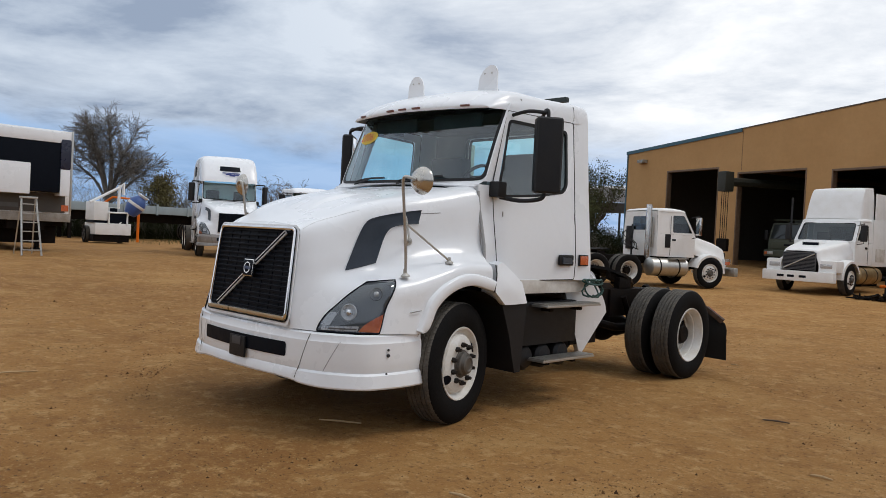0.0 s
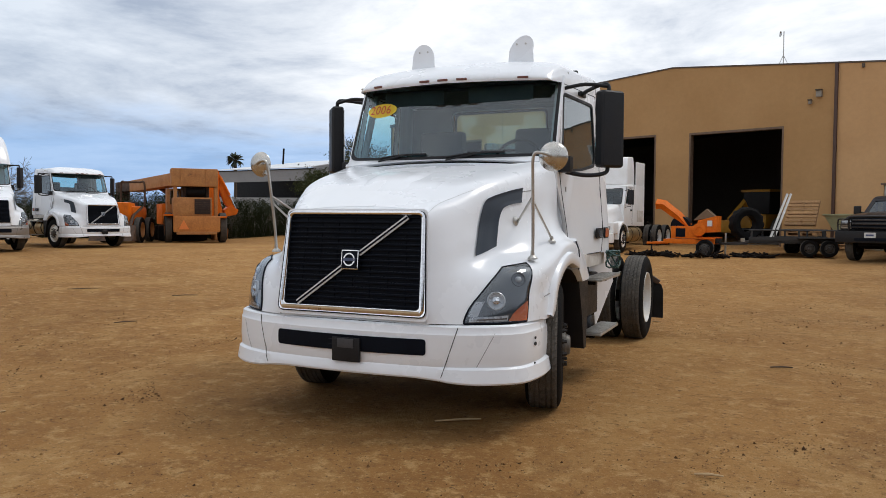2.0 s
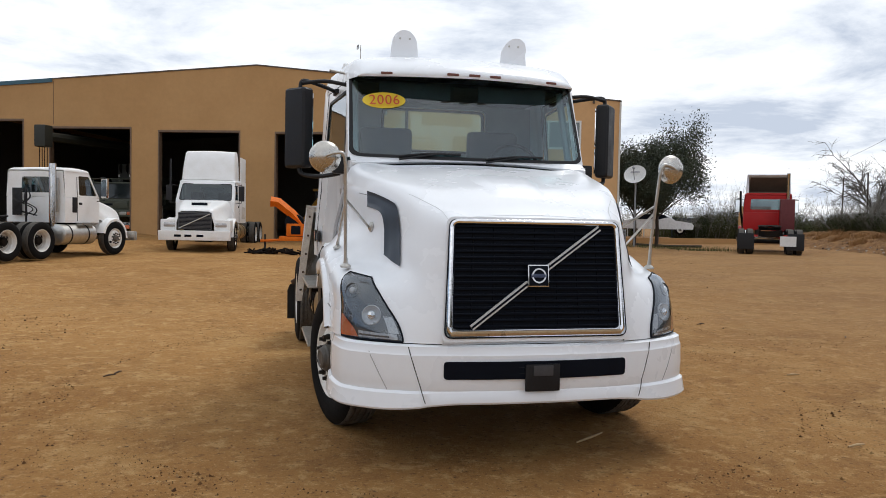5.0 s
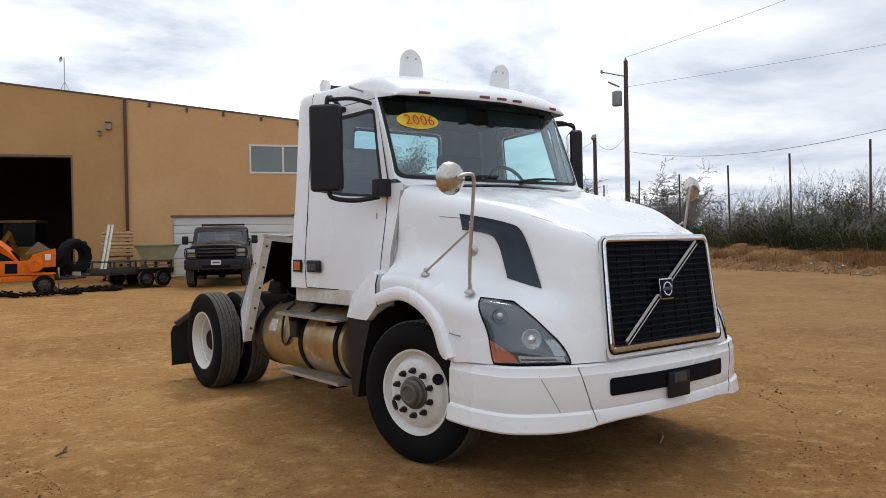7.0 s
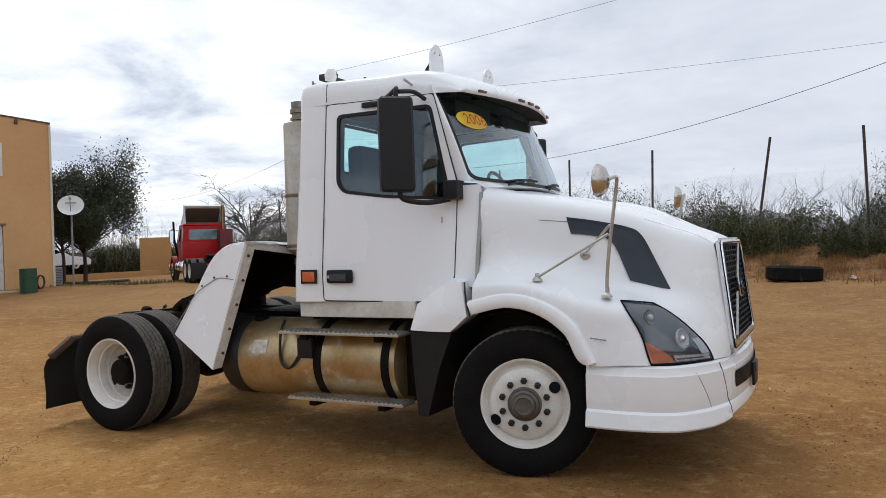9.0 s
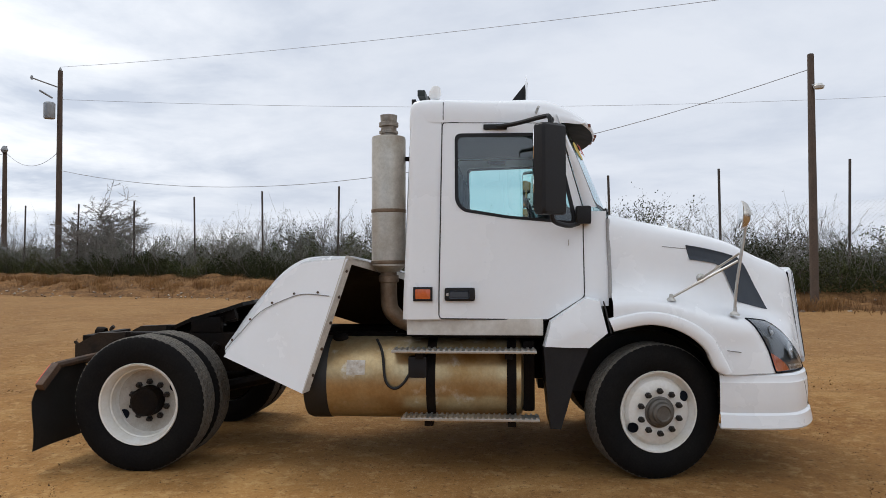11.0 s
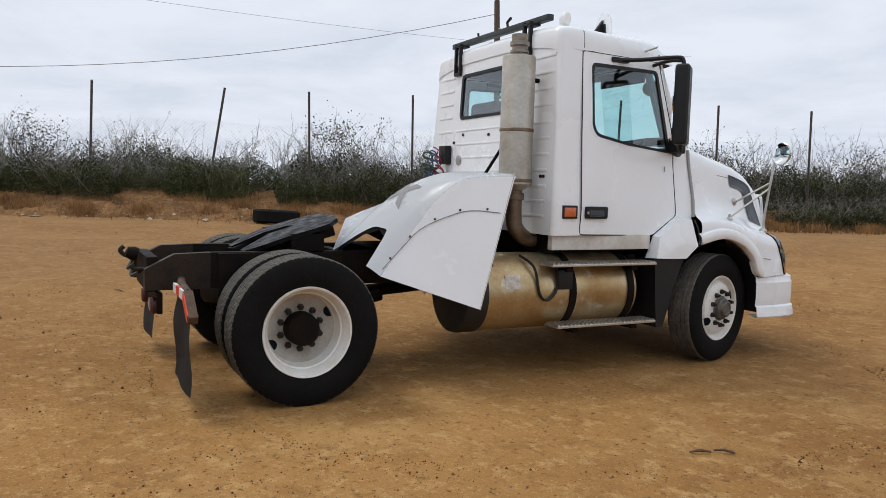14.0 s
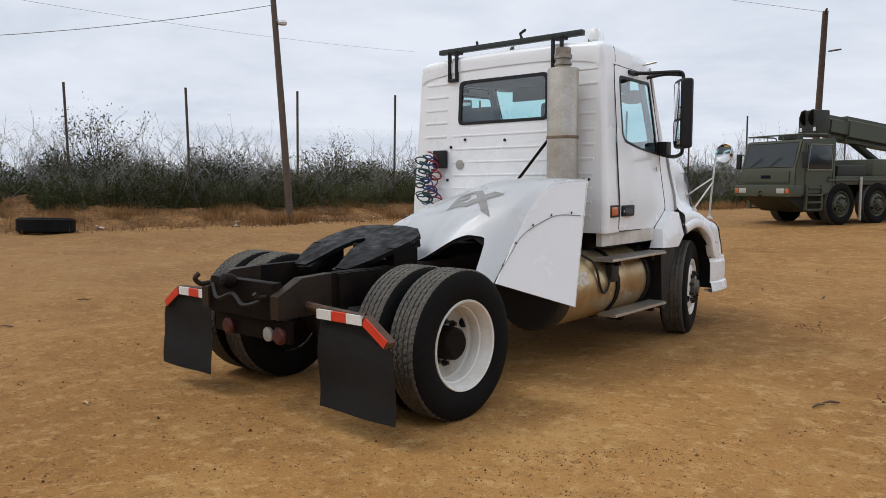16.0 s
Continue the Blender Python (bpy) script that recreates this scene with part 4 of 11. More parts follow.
def build_hood(t, paint=WHITE):
    bm = bmesh.new()
    rows = [list(r) for r in HOOD_GRID]
    lip = [p + Vector((-0.05, 0.0, 0.0)) for p in rows[0]]
    grid(bm, [lip] + rows)
    mirror_x(bm)
    part("hood", bm, paint, t, sharp=50)
    tree = BVHTree.FromPolygons([p for r in HOOD_GRID for p in r],
                                [(i * len(HOOD_GRID[0]) + j, i * len(HOOD_GRID[0]) + j + 1, (i + 1) * len(HOOD_GRID[0]) + j + 1, (i + 1) * len(HOOD_GRID[0]) + j)
                                 for i in range(len(HOOD_GRID) - 1) for j in range(len(HOOD_GRID[0]) - 1)])

    def on_side(y, z, off):
        loc, nrm, _, _ = tree.ray_cast(Vector((2.0, y, z)), Vector((-1, 0, 0)))
        if loc is None:
            return Vector((0.85, y, z))
        return loc + (nrm if nrm.x > 0 else -nrm) * off

    # nose panel behind the grille
    part("nose", solid_poly(bmesh.new(), [(-.585, -1.235, .765), (.585, -1.235, .765), (.53, -1.15, 1.49), (-.53, -1.15, 1.49)], (0, 0.05, 0)), paint, t)
    # bonnet scoop: a shallow raised pad
    bm = bmesh.new()
    pad = []
    for j in range(9):
        v = j / 8
        y = -0.30 - 0.62 * v
        row = []
        for i in range(13):
            q = -1 + i / 6
            x = q * (0.27 - 0.07 * v)
            zt = cr_height(abs(x), y)
            row.append((x, y, zt + 0.024 * smooth01(min(1 - abs(q), 0.35) / 0.35) * smooth01(min(v, 0.25) / 0.25) * smooth01(min(1 - v, 0.5) / 0.5) - 0.004))
        pad.append(row)
    grid(bm, pad)
    part("hood_scoop", bm, paint, t, sharp=60)
    # side air intakes
    outer = cr([Vector((-.277, 1.702, 0)), Vector((-.45, 1.672, 0)), Vector((-.65, 1.622, 0)), Vector((-.738, 1.565, 0)), Vector((-.835, 1.375, 0)), Vector((-.915, 1.208, 0))], 5)
    inner = cr([Vector((-.307, 1.592, 0)), Vector((-.42, 1.578, 0)), Vector((-.52, 1.555, 0)), Vector((-.575, 1.505, 0)), Vector((-.625, 1.39, 0)), Vector((-.674, 1.272, 0))], 5)
    for s in (1, -1):
        bm = bmesh.new()
        rows = [[flip(on_side(a.lerp(b, k / 6).x, a.lerp(b, k / 6).y, 0.004 + (0.006 if k in (0, 6) else 0.0)), s) for k in range(7)] for a, b in zip(outer, inner)]
        grid(bm, rows)
        v = part("side_intake", bm, BLUEGREY, t, "dark curved air intake in the hood side")
    # panel seam from the intake to the cowl, and the badge bolt
    for s in (1, -1):
        pts = [flip(on_side(y, 1.672 + 0.10 * (y + 0.30), 0.001), s) for y in (-.30, -.2, -.1)]
        part("seam", sweep(bmesh.new(), pts, 0.003, 6), mat("seam_grey", (0.25, 0.25, 0.25), 0.6), t)
    for s in (1, -1):
        pts = [flip(hood_out(0.25 + 2.6 * k / 12, 5.06 + 0.16 * math.sin(math.pi * k / 12), 0.0005), s) for k in range(13)]
        part("seam", sweep(bmesh.new(), pts, 0.0013, 6), mat("fine_seam", (0.48, 0.48, 0.48), 0.6), t)
    # headlamps
    for s in (1, -1):
        def edge_uv(a, b):
            # corners: inner bottom, outer bottom, outer top, inner top
            bu, bv = 1.06 + (3.16 - 1.06) * a, 0.04
            tu, tv = 2.90 + (4.00 - 2.90) * a, 2.36 - 0.08 * a
            u = bu + (tu - bu) * (b ** (1.0 + 0.80 * (1 - a)))
            return u, bv + (tv - bv) * b
        n = 16

        def pt(a, b, off):
            return flip(hood_out(*edge_uv(a, b), off), s)

        def surf(off, bulge, a0=0.0, a1=1.0, b0=0.0, b1=1.0, k=n, top=None):
            rows = []
            for j in range(k + 1):
                row = []
                for i in range(k + 1):
                    a = a0 + (a1 - a0) * i / k
                    bt = top(i / k) if top else b1
                    b = b0 + (bt - b0) * j / k
                    row.append(pt(a, b, off + bulge * math.sin(math.pi * a) ** 0.6 * math.sin(math.pi * b) ** 0.6))
                rows.append(row)
            bm = bmesh.new()
            grid(bm, rows)
            return bm
        hl = part("headlamp", surf(0.003, 0.0), LAMPDARK, t, "large swept clear-lens headlamp")
        rim_pts = [pt(a, b, 0.006) for a, b in [(i / 12, 0) for i in range(12)] + [(1, i / 12) for i in range(12)] + [(1 - i / 12, 1) for i in range(12)] + [(0, 1 - i / 12) for i in range(13)]]
        part("gasket", sweep(bmesh.new(), rim_pts, 0.006, 6, False), GRILLE, hl)
        part("turn_signal", surf(0.010, 0.004, 0.62, 0.985, 0.03, 0.3, 8, lambda q: 0.05 + 0.29 * math.sqrt(q)), AMBER, hl, "amber turn signal")
        # a bright low-beam bowl with its bulb, and a dim smaller bowl above it
        for (a, b, r, m_, bm_) in ((0.34, 0.40, 0.060, LAMPBOWL, CHROME), (0.60, 0.70, 0.048, LAMPDARK, LAMPBOWL)):
            c, o = hood_out(*edge_uv(a, b), 0.003), hood_out(*edge_uv(a, b), 0.05)
            ax = flip((o - c).normalized() + Vector((0, -0.5, 0)), s)
            part("reflector", lathe(bmesh.new(), [(r, 0.006), (r * 1.05, 0.016), (r * 0.96, 0.020), (r * 0.80, 0.014), (r * 0.5, 0.009), (0, 0.007)], flip(c, s), ax, 28), m_, hl)
            part("bulb", lathe(bmesh.new(), [(r * 0.45, 0.010), (r * 0.42, 0.022), (r * .25, .030), (0, 0.032)], flip(c, s), ax, 18), bm_, hl)
        part("trim_bar", surf(0.012, 0.0, 0.06, 0.60, 0.045, 0.15, 8), LAMPBOWL, hl)
        part("trim_bar", surf(0.016, 0.0, 0.16, 0.58, 0.075, 0.105, 6), LAMPDARK, hl)
        part("inner_fin", surf(0.010, 0.0, 0.03, 0.16, 0.16, 0.42, 6), LAMPBOWL, hl)
        part("lens", surf(0.007, 0.030), LENS, hl, "clear plastic lens").visible_shadow = False
    # grille
    gr = part("grille", solid_poly(bmesh.new(), [(-.56, -1.246, .85), (.56, -1.246, .85), (.525, -1.170, 1.495), (-.525, -1.170, 1.495)], (0, 0.012, 0)), GRILLE, t, "black slatted grille with a diagonal chrome bar")

    def gpt(x, z, off=0.0):
        k = (z - 0.80) / (1.50 - 0.80)
        return Vector((x, -1.252 + 0.083 * k - off, z))
    outer = rounded([(-.585, .812), (.585, .812), (.545, 1.515), (-.545, 1.515)], 0.05, 5)
    inner = rounded([(-.533, .860), (.533, .860), (.517, 1.490), (-.517, 1.490)], 0.03, 5)
    bm = ring_panel(bmesh.new(), outer, inner, lambda x, z: gpt(x, z, 0.026), 40, (0, 0.03, 0))
    part("surround", bm, mat("bright_trim_chrome", (0.80, 0.80, 0.81), 0.10, 1.0, color2=(0.72, 0.71, 0.70), scale=3, rough_var=0.05), gr, "chrome grille surround")
    mid_line = [((a[0] + b[0]) / 2, (a[1] + b[1]) / 2) for a, b in zip(outer, inner)]
    part("surround_bead", sweep(bmesh.new(), [gpt(x, z, 0.020) for x, z in mid_line + mid_line[:1]], 0.017, 10, False), MATS["bright_trim_chrome"], gr, "rounded chrome bead")
    for ol in (outer, inner):
        part("surround_edge", sweep(bmesh.new(), [gpt(x, z, 0.024) for x, z in ol + ol[:1]], 0.0045, 5, False), GRILLE, gr)
    bm = ring_panel(bmesh.new(), rounded([(-.603, .785), (.603, .785), (.560, 1.532), (-.560, 1.532)], 0.05, 5), outer, lambda x, z: gpt(x, z, 0.016), 40, (0, 0.02, 0))
    part("surround", bm, paint, gr)
    # lower trim: the dirt's tan reflection is painted into the chrome
    bm = bmesh.new()
    box(bm, -.548, .548, -1.286, -1.266, .822, .852, 0.013)
    part("lower_trim", bm, GROUND_CHROME, gr, "lower chrome trim tinted like the ground it mirrors")
    nb = 17
    for k in range(nb):
        z = 0.874 + (1.476 - 0.874) * k / (nb - 1)
        hw = 0.536 - 0.018 * (z - .845) / .63
        c = gpt(0, z, 0.010)
        part("grille_slat", B(-hw, hw, c.y - 0.012, c.y + 0.012, z - 0.007, z + 0.007, 0.003, None, 1), GRILLE, gr)
    for k in range(7):
        x = -0.42 + 0.14 * k
        a, b = gpt(x, 0.85, 0.0), gpt(x * 0.94, 1.47, 0.0)
        part("grille_rib", sweep(bmesh.new(), [a, b], 0.006, 5), GRILLE, gr)
    # curved header between the surround and the hood's front edge
    edge = [hood_at(0, 5.0 + 0.25 * k) for k in range(13)]
    edge += [flip(p, -1) for p in edge[-2::-1]]
    bm = bmesh.new()
    grid(bm, [[Vector((p.x, -1.182, 1.500)) for p in edge], [Vector((p.x, p.y - 0.022, max(1.515, p.z - 0.022))) for p in edge], [p + Vector((0, 0.004, 0.002)) for p in edge]])
    part("header", bm, paint, gr)
    # diagonal bar in two halves with a square badge
    for (x0, z0), (x1, z1) in (((-.42, .870), (-.06, 1.135)), ((.06, 1.222), (.415, 1.475))):
        d = Vector((x1 - x0, 0, z1 - z0)).normalized()
        nrm = Vector((-d.z, 0, d.x)) * 0.017
        p0, p1 = gpt(x0, z0, 0.034), gpt(x1, z1, 0.034)
        bm = solid_poly(bmesh.new(), [p0 - nrm, p1 - nrm, p1 + nrm, p0 + nrm], (0, 0.014, 0))
        part("diagonal_bar", bm, mat("brushed_bar", (0.66, 0.66, 0.66), 0.42, 0.25), gr, "silver diagonal bar")
        nrm2 = nrm * 0.35
        part("bar_inlay", solid_poly(bmesh.new(), [p0 - nrm2 + Vector((0, -.003, 0)), p1 - nrm2 + Vector((0, -.003, 0)), p1 + nrm2 + Vector((0, -.003, 0)), p0 + nrm2 + Vector((0, -.003, 0))], (0, 0.004, 0)), GRILLE, gr)
    c = gpt(0, 1.18, 0.040)
    tilt = Matrix.Translation(c) @ pose(0, 0, 0, -6.8, 0, 0)
    bd = part("badge", B(-.068, .068, -.012, .01, -.068, .068, 0.006, tilt), CHROME, gr, "square chrome emblem with a ring")
    part("badge_field", B(-.060, .060, -.0155, -.010, -.060, .060, 0.002, tilt), GRILLE, bd)
    bm = lathe(bmesh.new(), [(0.036, -0.004), (0.036, 0.004), (0.046, 0.004), (0.046, -0.004), (0.036, -0.004)], (0, -.018, 0), (0, 1, 0), 28)
    bmesh.ops.transform(bm, matrix=tilt, verts=bm.verts)
    part("ring", bm, CHROME, bd)
    part("bar", B(-.05, .05, -.022, -.014, -.011, .011, 0.001, tilt), mat("badge_blue", (0.05, 0.07, 0.14), 0.4), bd)


def build_arch_lip(t, paint):
    """The proud flat band round each front wheel arch."""
    for s in (1, -1):
        bm = bmesh.new()
        rows = []
        for k in range(31):
            p = hood_at(4.85 + 4.15 * k / 30, 0)
            d = Vector((0, p.y - 0.07, p.z - 0.50)).normalized()
            w = 0.088 * smooth01((k + 3) / 6)
            rows.append([flip(Vector((x, p.y, p.z)) + d * h, s) for x, h in ((p.x - 0.05, 0.0), (1.222, 0.0), (1.228, 0.006), (1.228, w - 0.006), (1.222, w), (1.19, w + 0.012))])
        grid(bm, rows)
        part("arch_lip", bm, paint, t, sharp=50)
    for s in (1, -1):
        pts = [flip(Vector((1.196, -.60, .925)), s), flip(Vector((1.205, -.50, .938)), s)]
        part("seam", sweep(bmesh.new(), pts, 0.004, 6), mat("seam_grey", (0.25, 0.25, 0.25), 0.6), t)


def cr_height(x, y):
    """Height of the hood's top at (x, y)."""
    best, bz = 9, 1.6
    for r in HOOD_GRID[30:]:
        for p in r:
            d = (p.x - x) ** 2 + (p.y - y) ** 2
            if d < best:
                best, bz = d, p.z
    return bz


BUMPER = [(1.175, -.455), (1.19, -.62), (1.185, -.78), (1.14, -.975), (.99, -1.115), (.80, -1.207), (.60, -1.260), (.30, -1.293), (0, -1.303)]


def build_bumper(t, paint=WHITE, slot=True):
    base = cr([Vector((x, y, 0)) for x, y in BUMPER], 5)
    n = len(base)

    def section(i):
        p = base[i]
        q = base[min(i + 1, n - 1)] - base[max(i - 1, 0)]
        nr = Vector((-q.y, q.x, 0))
        nr.normalize()
        if nr.x < 0 or (abs(nr.x) < 1e-3 and nr.y > 0):
            nr = -nr
        if i == n - 1:
            nr = Vector((0, -1, 0))
        corner = smooth01((abs(p.x) - 0.66) / 0.08)
        zb = 0.412 - 0.034 * smooth01((abs(p.x) - 0.45) / 0.5)
        fl = 0.010 + 0.022 * corner
        top = 0.766 + 0.002 * smooth01((abs(p.x) - 0.7) / 0.4)
        out = [(-0.10, top - 0.01), (-0.035, top), (-0.012, top - 0.012), (-0.008, top - 0.05), (0.0, top - 0.062), (0.004, 0.58), (0.0, 0.500), (-0.003, 0.492), (fl * 0.55, 0.478), (fl, zb + 0.012), (fl - 0.008, zb), (-0.08, zb + 0.02)]
        return [p + nr * a + Vector((0, 0, z)) for a, z in out]
    rows = [section(i) for i in range(n)]
    bm = bmesh.new()
    grid(bm, rows)
    mirror_x(bm)
    bp = part("bumper", bm, paint, t, "white painted bumper with flared lower corners" if paint is WHITE else "", sharp=30)
    gap = mat("panel_gap", (0.03, 0.03, 0.03), 0.8)
    # seams between the centre and the corner pieces, and the fog lamp blanks
    for s in (1, -1):
        for xq, z0, z1, lean in ((0.675, 0.385, 0.752, 0.115), (0.905, 0.495, 0.715, 0.105)):
            pts = []
            for k in range(9):
                z = z0 + (z1 - z0) * k / 8
                x = xq + lean * k / 8
                i = next(j for j in range(n - 1) if base[j].y < -0.8 and base[j].x >= x >= base[j + 1].x)
                w = (base[i].x - x) / (base[i].x - base[i + 1].x)
                sec = [a.lerp(b, w) for a, b in zip(section(i), section(i + 1))]
                seg = next((sec[j], sec[j + 1]) for j in range(len(sec) - 1) if sec[j].z >= z >= sec[j + 1].z or j == len(sec) - 2)
                f = (z - seg[0].z) / ((seg[1].z - seg[0].z) or 1)
                pts.append(flip(seg[0].lerp(seg[1], min(1, max(0, f))), s))
            part("seam", sweep(bmesh.new(), pts, 0.0028, 6), gap if xq < 0.9 else mat("light_seam", (0.34, 0.34, 0.34), 0.7), bp)
    if slot:
        bm = bmesh.new()
        rows = []
        for k in range(41):
            x = -0.585 * math.cos(math.pi * k / 40)
            y = -1.31 + 0.055 * (abs(x) / 0.6) ** 2 * 0.95
            c = min(1.0, max(0.0, 0.585 - abs(x)) / 0.02)
            h = 0.030 + 0.024 * math.sqrt(max(0, 1 - (1 - c) ** 2))
            rows.append([(x, y - 0.009, 0.618 - h), (x, y - 0.0105, 0.618), (x, y - 0.009, 0.618 + h)])
        grid(bm, rows)
        part("air_slot", bm, GRILLE, bp, "black lower air slot")
        for z in (0.60, 0.635):
            part("slot_slat", sweep(bmesh.new(), [(-0.56, -1.262, z), (-0.3, -1.303, z), (0, -1.322, z), (0.3, -1.303, z), (0.56, -1.262, z)], 0.004, 6), BLACK, bp)
        pl = part("plate_bracket", B(-.095, .125, -1.338, -1.318, .490, .655, 0.012), BLACK, bp, "black front plate bracket")
        part("tow_cover", B(-.048, .078, -1.344, -1.336, .585, .648, 0.004), mat("scuffed_black", (0.05, 0.05, 0.055), 0.5), pl)
    # bolts and chips on the left corner
    for (x, y, z, r) in ((0.905, -1.152, 0.625, 0.008), (1.192, -.80, 0.62, 0.014), (1.192, -.80, 0.66, 0.010), (1.192, -.81, 0.49, 0.008)):
        part("chip", lathe(bmesh.new(), [(r, 0.0), (r, 0.004), (0, 0.0045)], (x, y, z), (1, -0.3 if x > 1.1 else -1, 0), 8), gap, bp)


def build_cab(t):
    # doors with their glass
    door = [(1.553, 2.640), (.672, 2.640), (.488, 1.98), (.492, 1.80), (.492, 1.314), (.756, 1.146), (1.575, 1.156)]
    wino = rounded([(1.458, 2.555), (.690, 2.565), (.545, 1.930), (.545, 1.862), (1.06, 1.905), (1.40, 1.958), (1.455, 2.03)], 0.05, 4)
    wini = rounded([(1.435, 2.530), (.712, 2.540), (.574, 1.925), (.578, 1.885), (1.06, 1.928), (1.39, 1.983), (1.43, 2.05)], 0.04, 4)
    gap = mat("panel_gap", (0.03, 0.03, 0.03), 0.8)
    for s in (1, -1):
        def place(y, z, off=0.0):
            bulge = 0.012 * smooth01((z - 1.15) / 0.25) * smooth01((2.6 - z) / 0.6)
            crease = 0.010 * math.exp(-((z - 1.725) / 0.012) ** 2)
            return Vector((s * (side_x(z, y) + off + bulge - crease), y, z))
        d = part("door", ring_panel(bmesh.new(), door, wino, place, 72, (-0.02 * s, 0, 0)), WHITE, t, sharp=40)
        part("window_seal", ring_panel(bmesh.new(), wino, wini, lambda y, z: place(y, z, 0.003), 60, (-0.015 * s, 0, 0)), BLACK, d)
        gl = part("window", fan_panel(bmesh.new(), wini, lambda y, z: place(y, z, -0.008), 50, 3), GLASS, d)
        gl.visible_shadow = False
        # gap line round the door
        loop = [place(*p, 0.0) for p in rounded(door, 0.03, 3)]
        dense_loop = []
        for a, b in zip(loop, loop[1:] + loop[:1]):
            k = max(1, int((b - a).length / 0.06))
            dense_loop += [a.lerp(b, j / k) for j in range(k)]
        dense_loop = [place(p.y, p.z, 0.0) for p in dense_loop]
        part("door_gap", sweep(bmesh.new(), dense_loop + dense_loop[:1], 0.0045, 6, False), gap, d)
        # handle pocket with paddle
        h = part("door_handle", B(-.012, .012, 1.305, 1.530, 1.288, 1.386, 0.02, Matrix.Translation((s * (side_x(1.34) + 0.010), 0, 0))), BLACK, d, "recessed dark door handle")
        part("paddle", B(-.004, .004, 1.345, 1.50, 1.305, 1.365, 0.01, Matrix.Translation((s * (side_x(1.34) + 0.0235), 0, 0)), 1), mat("blue_grey_paddle", (0.045, 0.055, 0.07), 0.4), h)
        part("key_lock", lathe(bmesh.new(), [(0.012, 0), (0.012, 0.014), (0, 0.015)], (s * (side_x(1.34) + 0.012), 1.508, 1.335), (s, 0, 0), 12), ALU, h)
        # thin grey mark on the door skin, not a lamp
        part("door_light", B(-.006, .006, 0.60, 0.606, 1.70, 1.745, 0.002, Matrix.Translation((s * side_x(1.72, .6) + s * .012, 0, 0))), mat("door_scuff", (0.4, 0.38, 0.35), 0.6), d)
        # rear quarter with rounded back corner
        bm = bmesh.new()
        rows = []
        for k in range(15):
            z = 1.15 + (2.70 - 1.15) * k / 14
            yb = back_y(z)
            x = side_x(z)
            row = [Vector((s * (x + 0.008 * j), 1.558 + (yb - 0.05 - 1.558) * j / 3, z)) for j in range(4)]
            x += 0.024
            row += [Vector((s * (x - 0.05 + 0.05 * math.cos(a)), yb - 0.05 + 0.05 * math.sin(a), z)) for a in [math.pi / 2 * j / 6 for j in range(1, 7)]]
            rows.append(row)
        grid(bm, rows)
        q = part("rear_quarter", bm, WHITE, t, sharp=60)
        mk = part("side_marker", B(-.01, .016, 1.630, 1.755, 1.296, 1.382, 0.012, Matrix.Translation((s * (side_x(1.34) + .020), 0, 0))), AMBER, t, "amber side marker lamp")
        part("bezel", B(-.01, .006, 1.62, 1.765, 1.286, 1.392, 0.004, Matrix.Translation((s * (side_x(1.34) + .019), 0, 0))), BLACK, mk)
        # sill skirt
        part("sill", B(1.04, 1.105, .80, 1.82, 1.03, 1.155, 0.012) if s > 0 else B(-1.105, -1.04, .80, 1.82, 1.03, 1.155, 0.012), WHITE_DIRTY, t)
        # front post between door and windscreen
        bm = bmesh.new()
        rows = []
        for k in range(11):
            v = k / 10
            a = ws(s * 1.0, v)
            z = a.z
            yd = .485 + (.672 - .488) * (z - 1.98) / (2.64 - 1.98) - 0.004
            b = Vector((s * (side_x(z, yd) + 0.010), yd, z))
            m_ = a.lerp(b, 0.5) + Vector((s * 0.012, -0.006, 0))
            w_ = ws(s * 0.975, v)
            rows.append([w_ + Vector((0, -0.006, 0)), a + Vector((0, -0.012, 0)), m_, b])
        grid(bm, rows)
        part("a_pillar", bm, WHITE, t, sharp=60)
        # cowl side between door and hood
        bm = bmesh.new()
        rows = []
        for k in range(9):
            z = 1.25 + (1.96 - 1.25) * k / 8
            hx = 1.085 - 0.110 * smooth01((z - 1.3) / 0.65)
            rows.append([Vector((s * (side_x(z, .49) + 0.012), 0.490 + 0.03 * smooth01((z - 1.85) / 0.1), z)), Vector((s * (0.6 * side_x(z, .49) + 0.4 * hx + 0.012), 0.40, z)), Vector((s * (hx + 0.004), 0.318, z)), Vector((s * (hx - 0.04), 0.310, z))])
        grid(bm, rows)
        cp = part("cowl_side", bm, WHITE, t, sharp=50)
        pts = [Vector((s * (1.10 - 0.115 * smooth01((z - 1.3) / 0.65)), 0.307, z)) for z in (1.31, 1.45, 1.6, 1.75, 1.9)]
        part("hood_seal", sweep(bmesh.new(), pts, 0.014, 8), mat("grey_rubber", (0.36, 0.36, 0.36), 0.6), cp)
        # fender's rear piece under the door
        bm = bmesh.new()
        prof = [(.385, 1.300), (.492, 1.318), (.756, 1.140), (.805, .950), (.640, .945), (.468, .945), (.330, 1.060)]
        inner_x = [1.06, 1.06, 1.085, 1.06, 1.06, 1.06, 1.06]
        a = [bm.verts.new((s * x, y, z)) for (y, z), x in zip(prof, inner_x)]
        c = Vector((0.56, 1.08))
        b = [bm.verts.new((s * xo, *(Vector(p).lerp(c, 0.055)))) for p, xo in zip(prof, (1.172, 1.150, 1.165, 1.195, 1.205, 1.212, 1.212))]
        mid = bm.verts.new((s * 1.208, 0.52, 1.10))
        for k in range(len(prof)):
            k2 = (k + 1) % len(prof)
            bm.faces.new((a[k], a[k2], b[k2], b[k]))
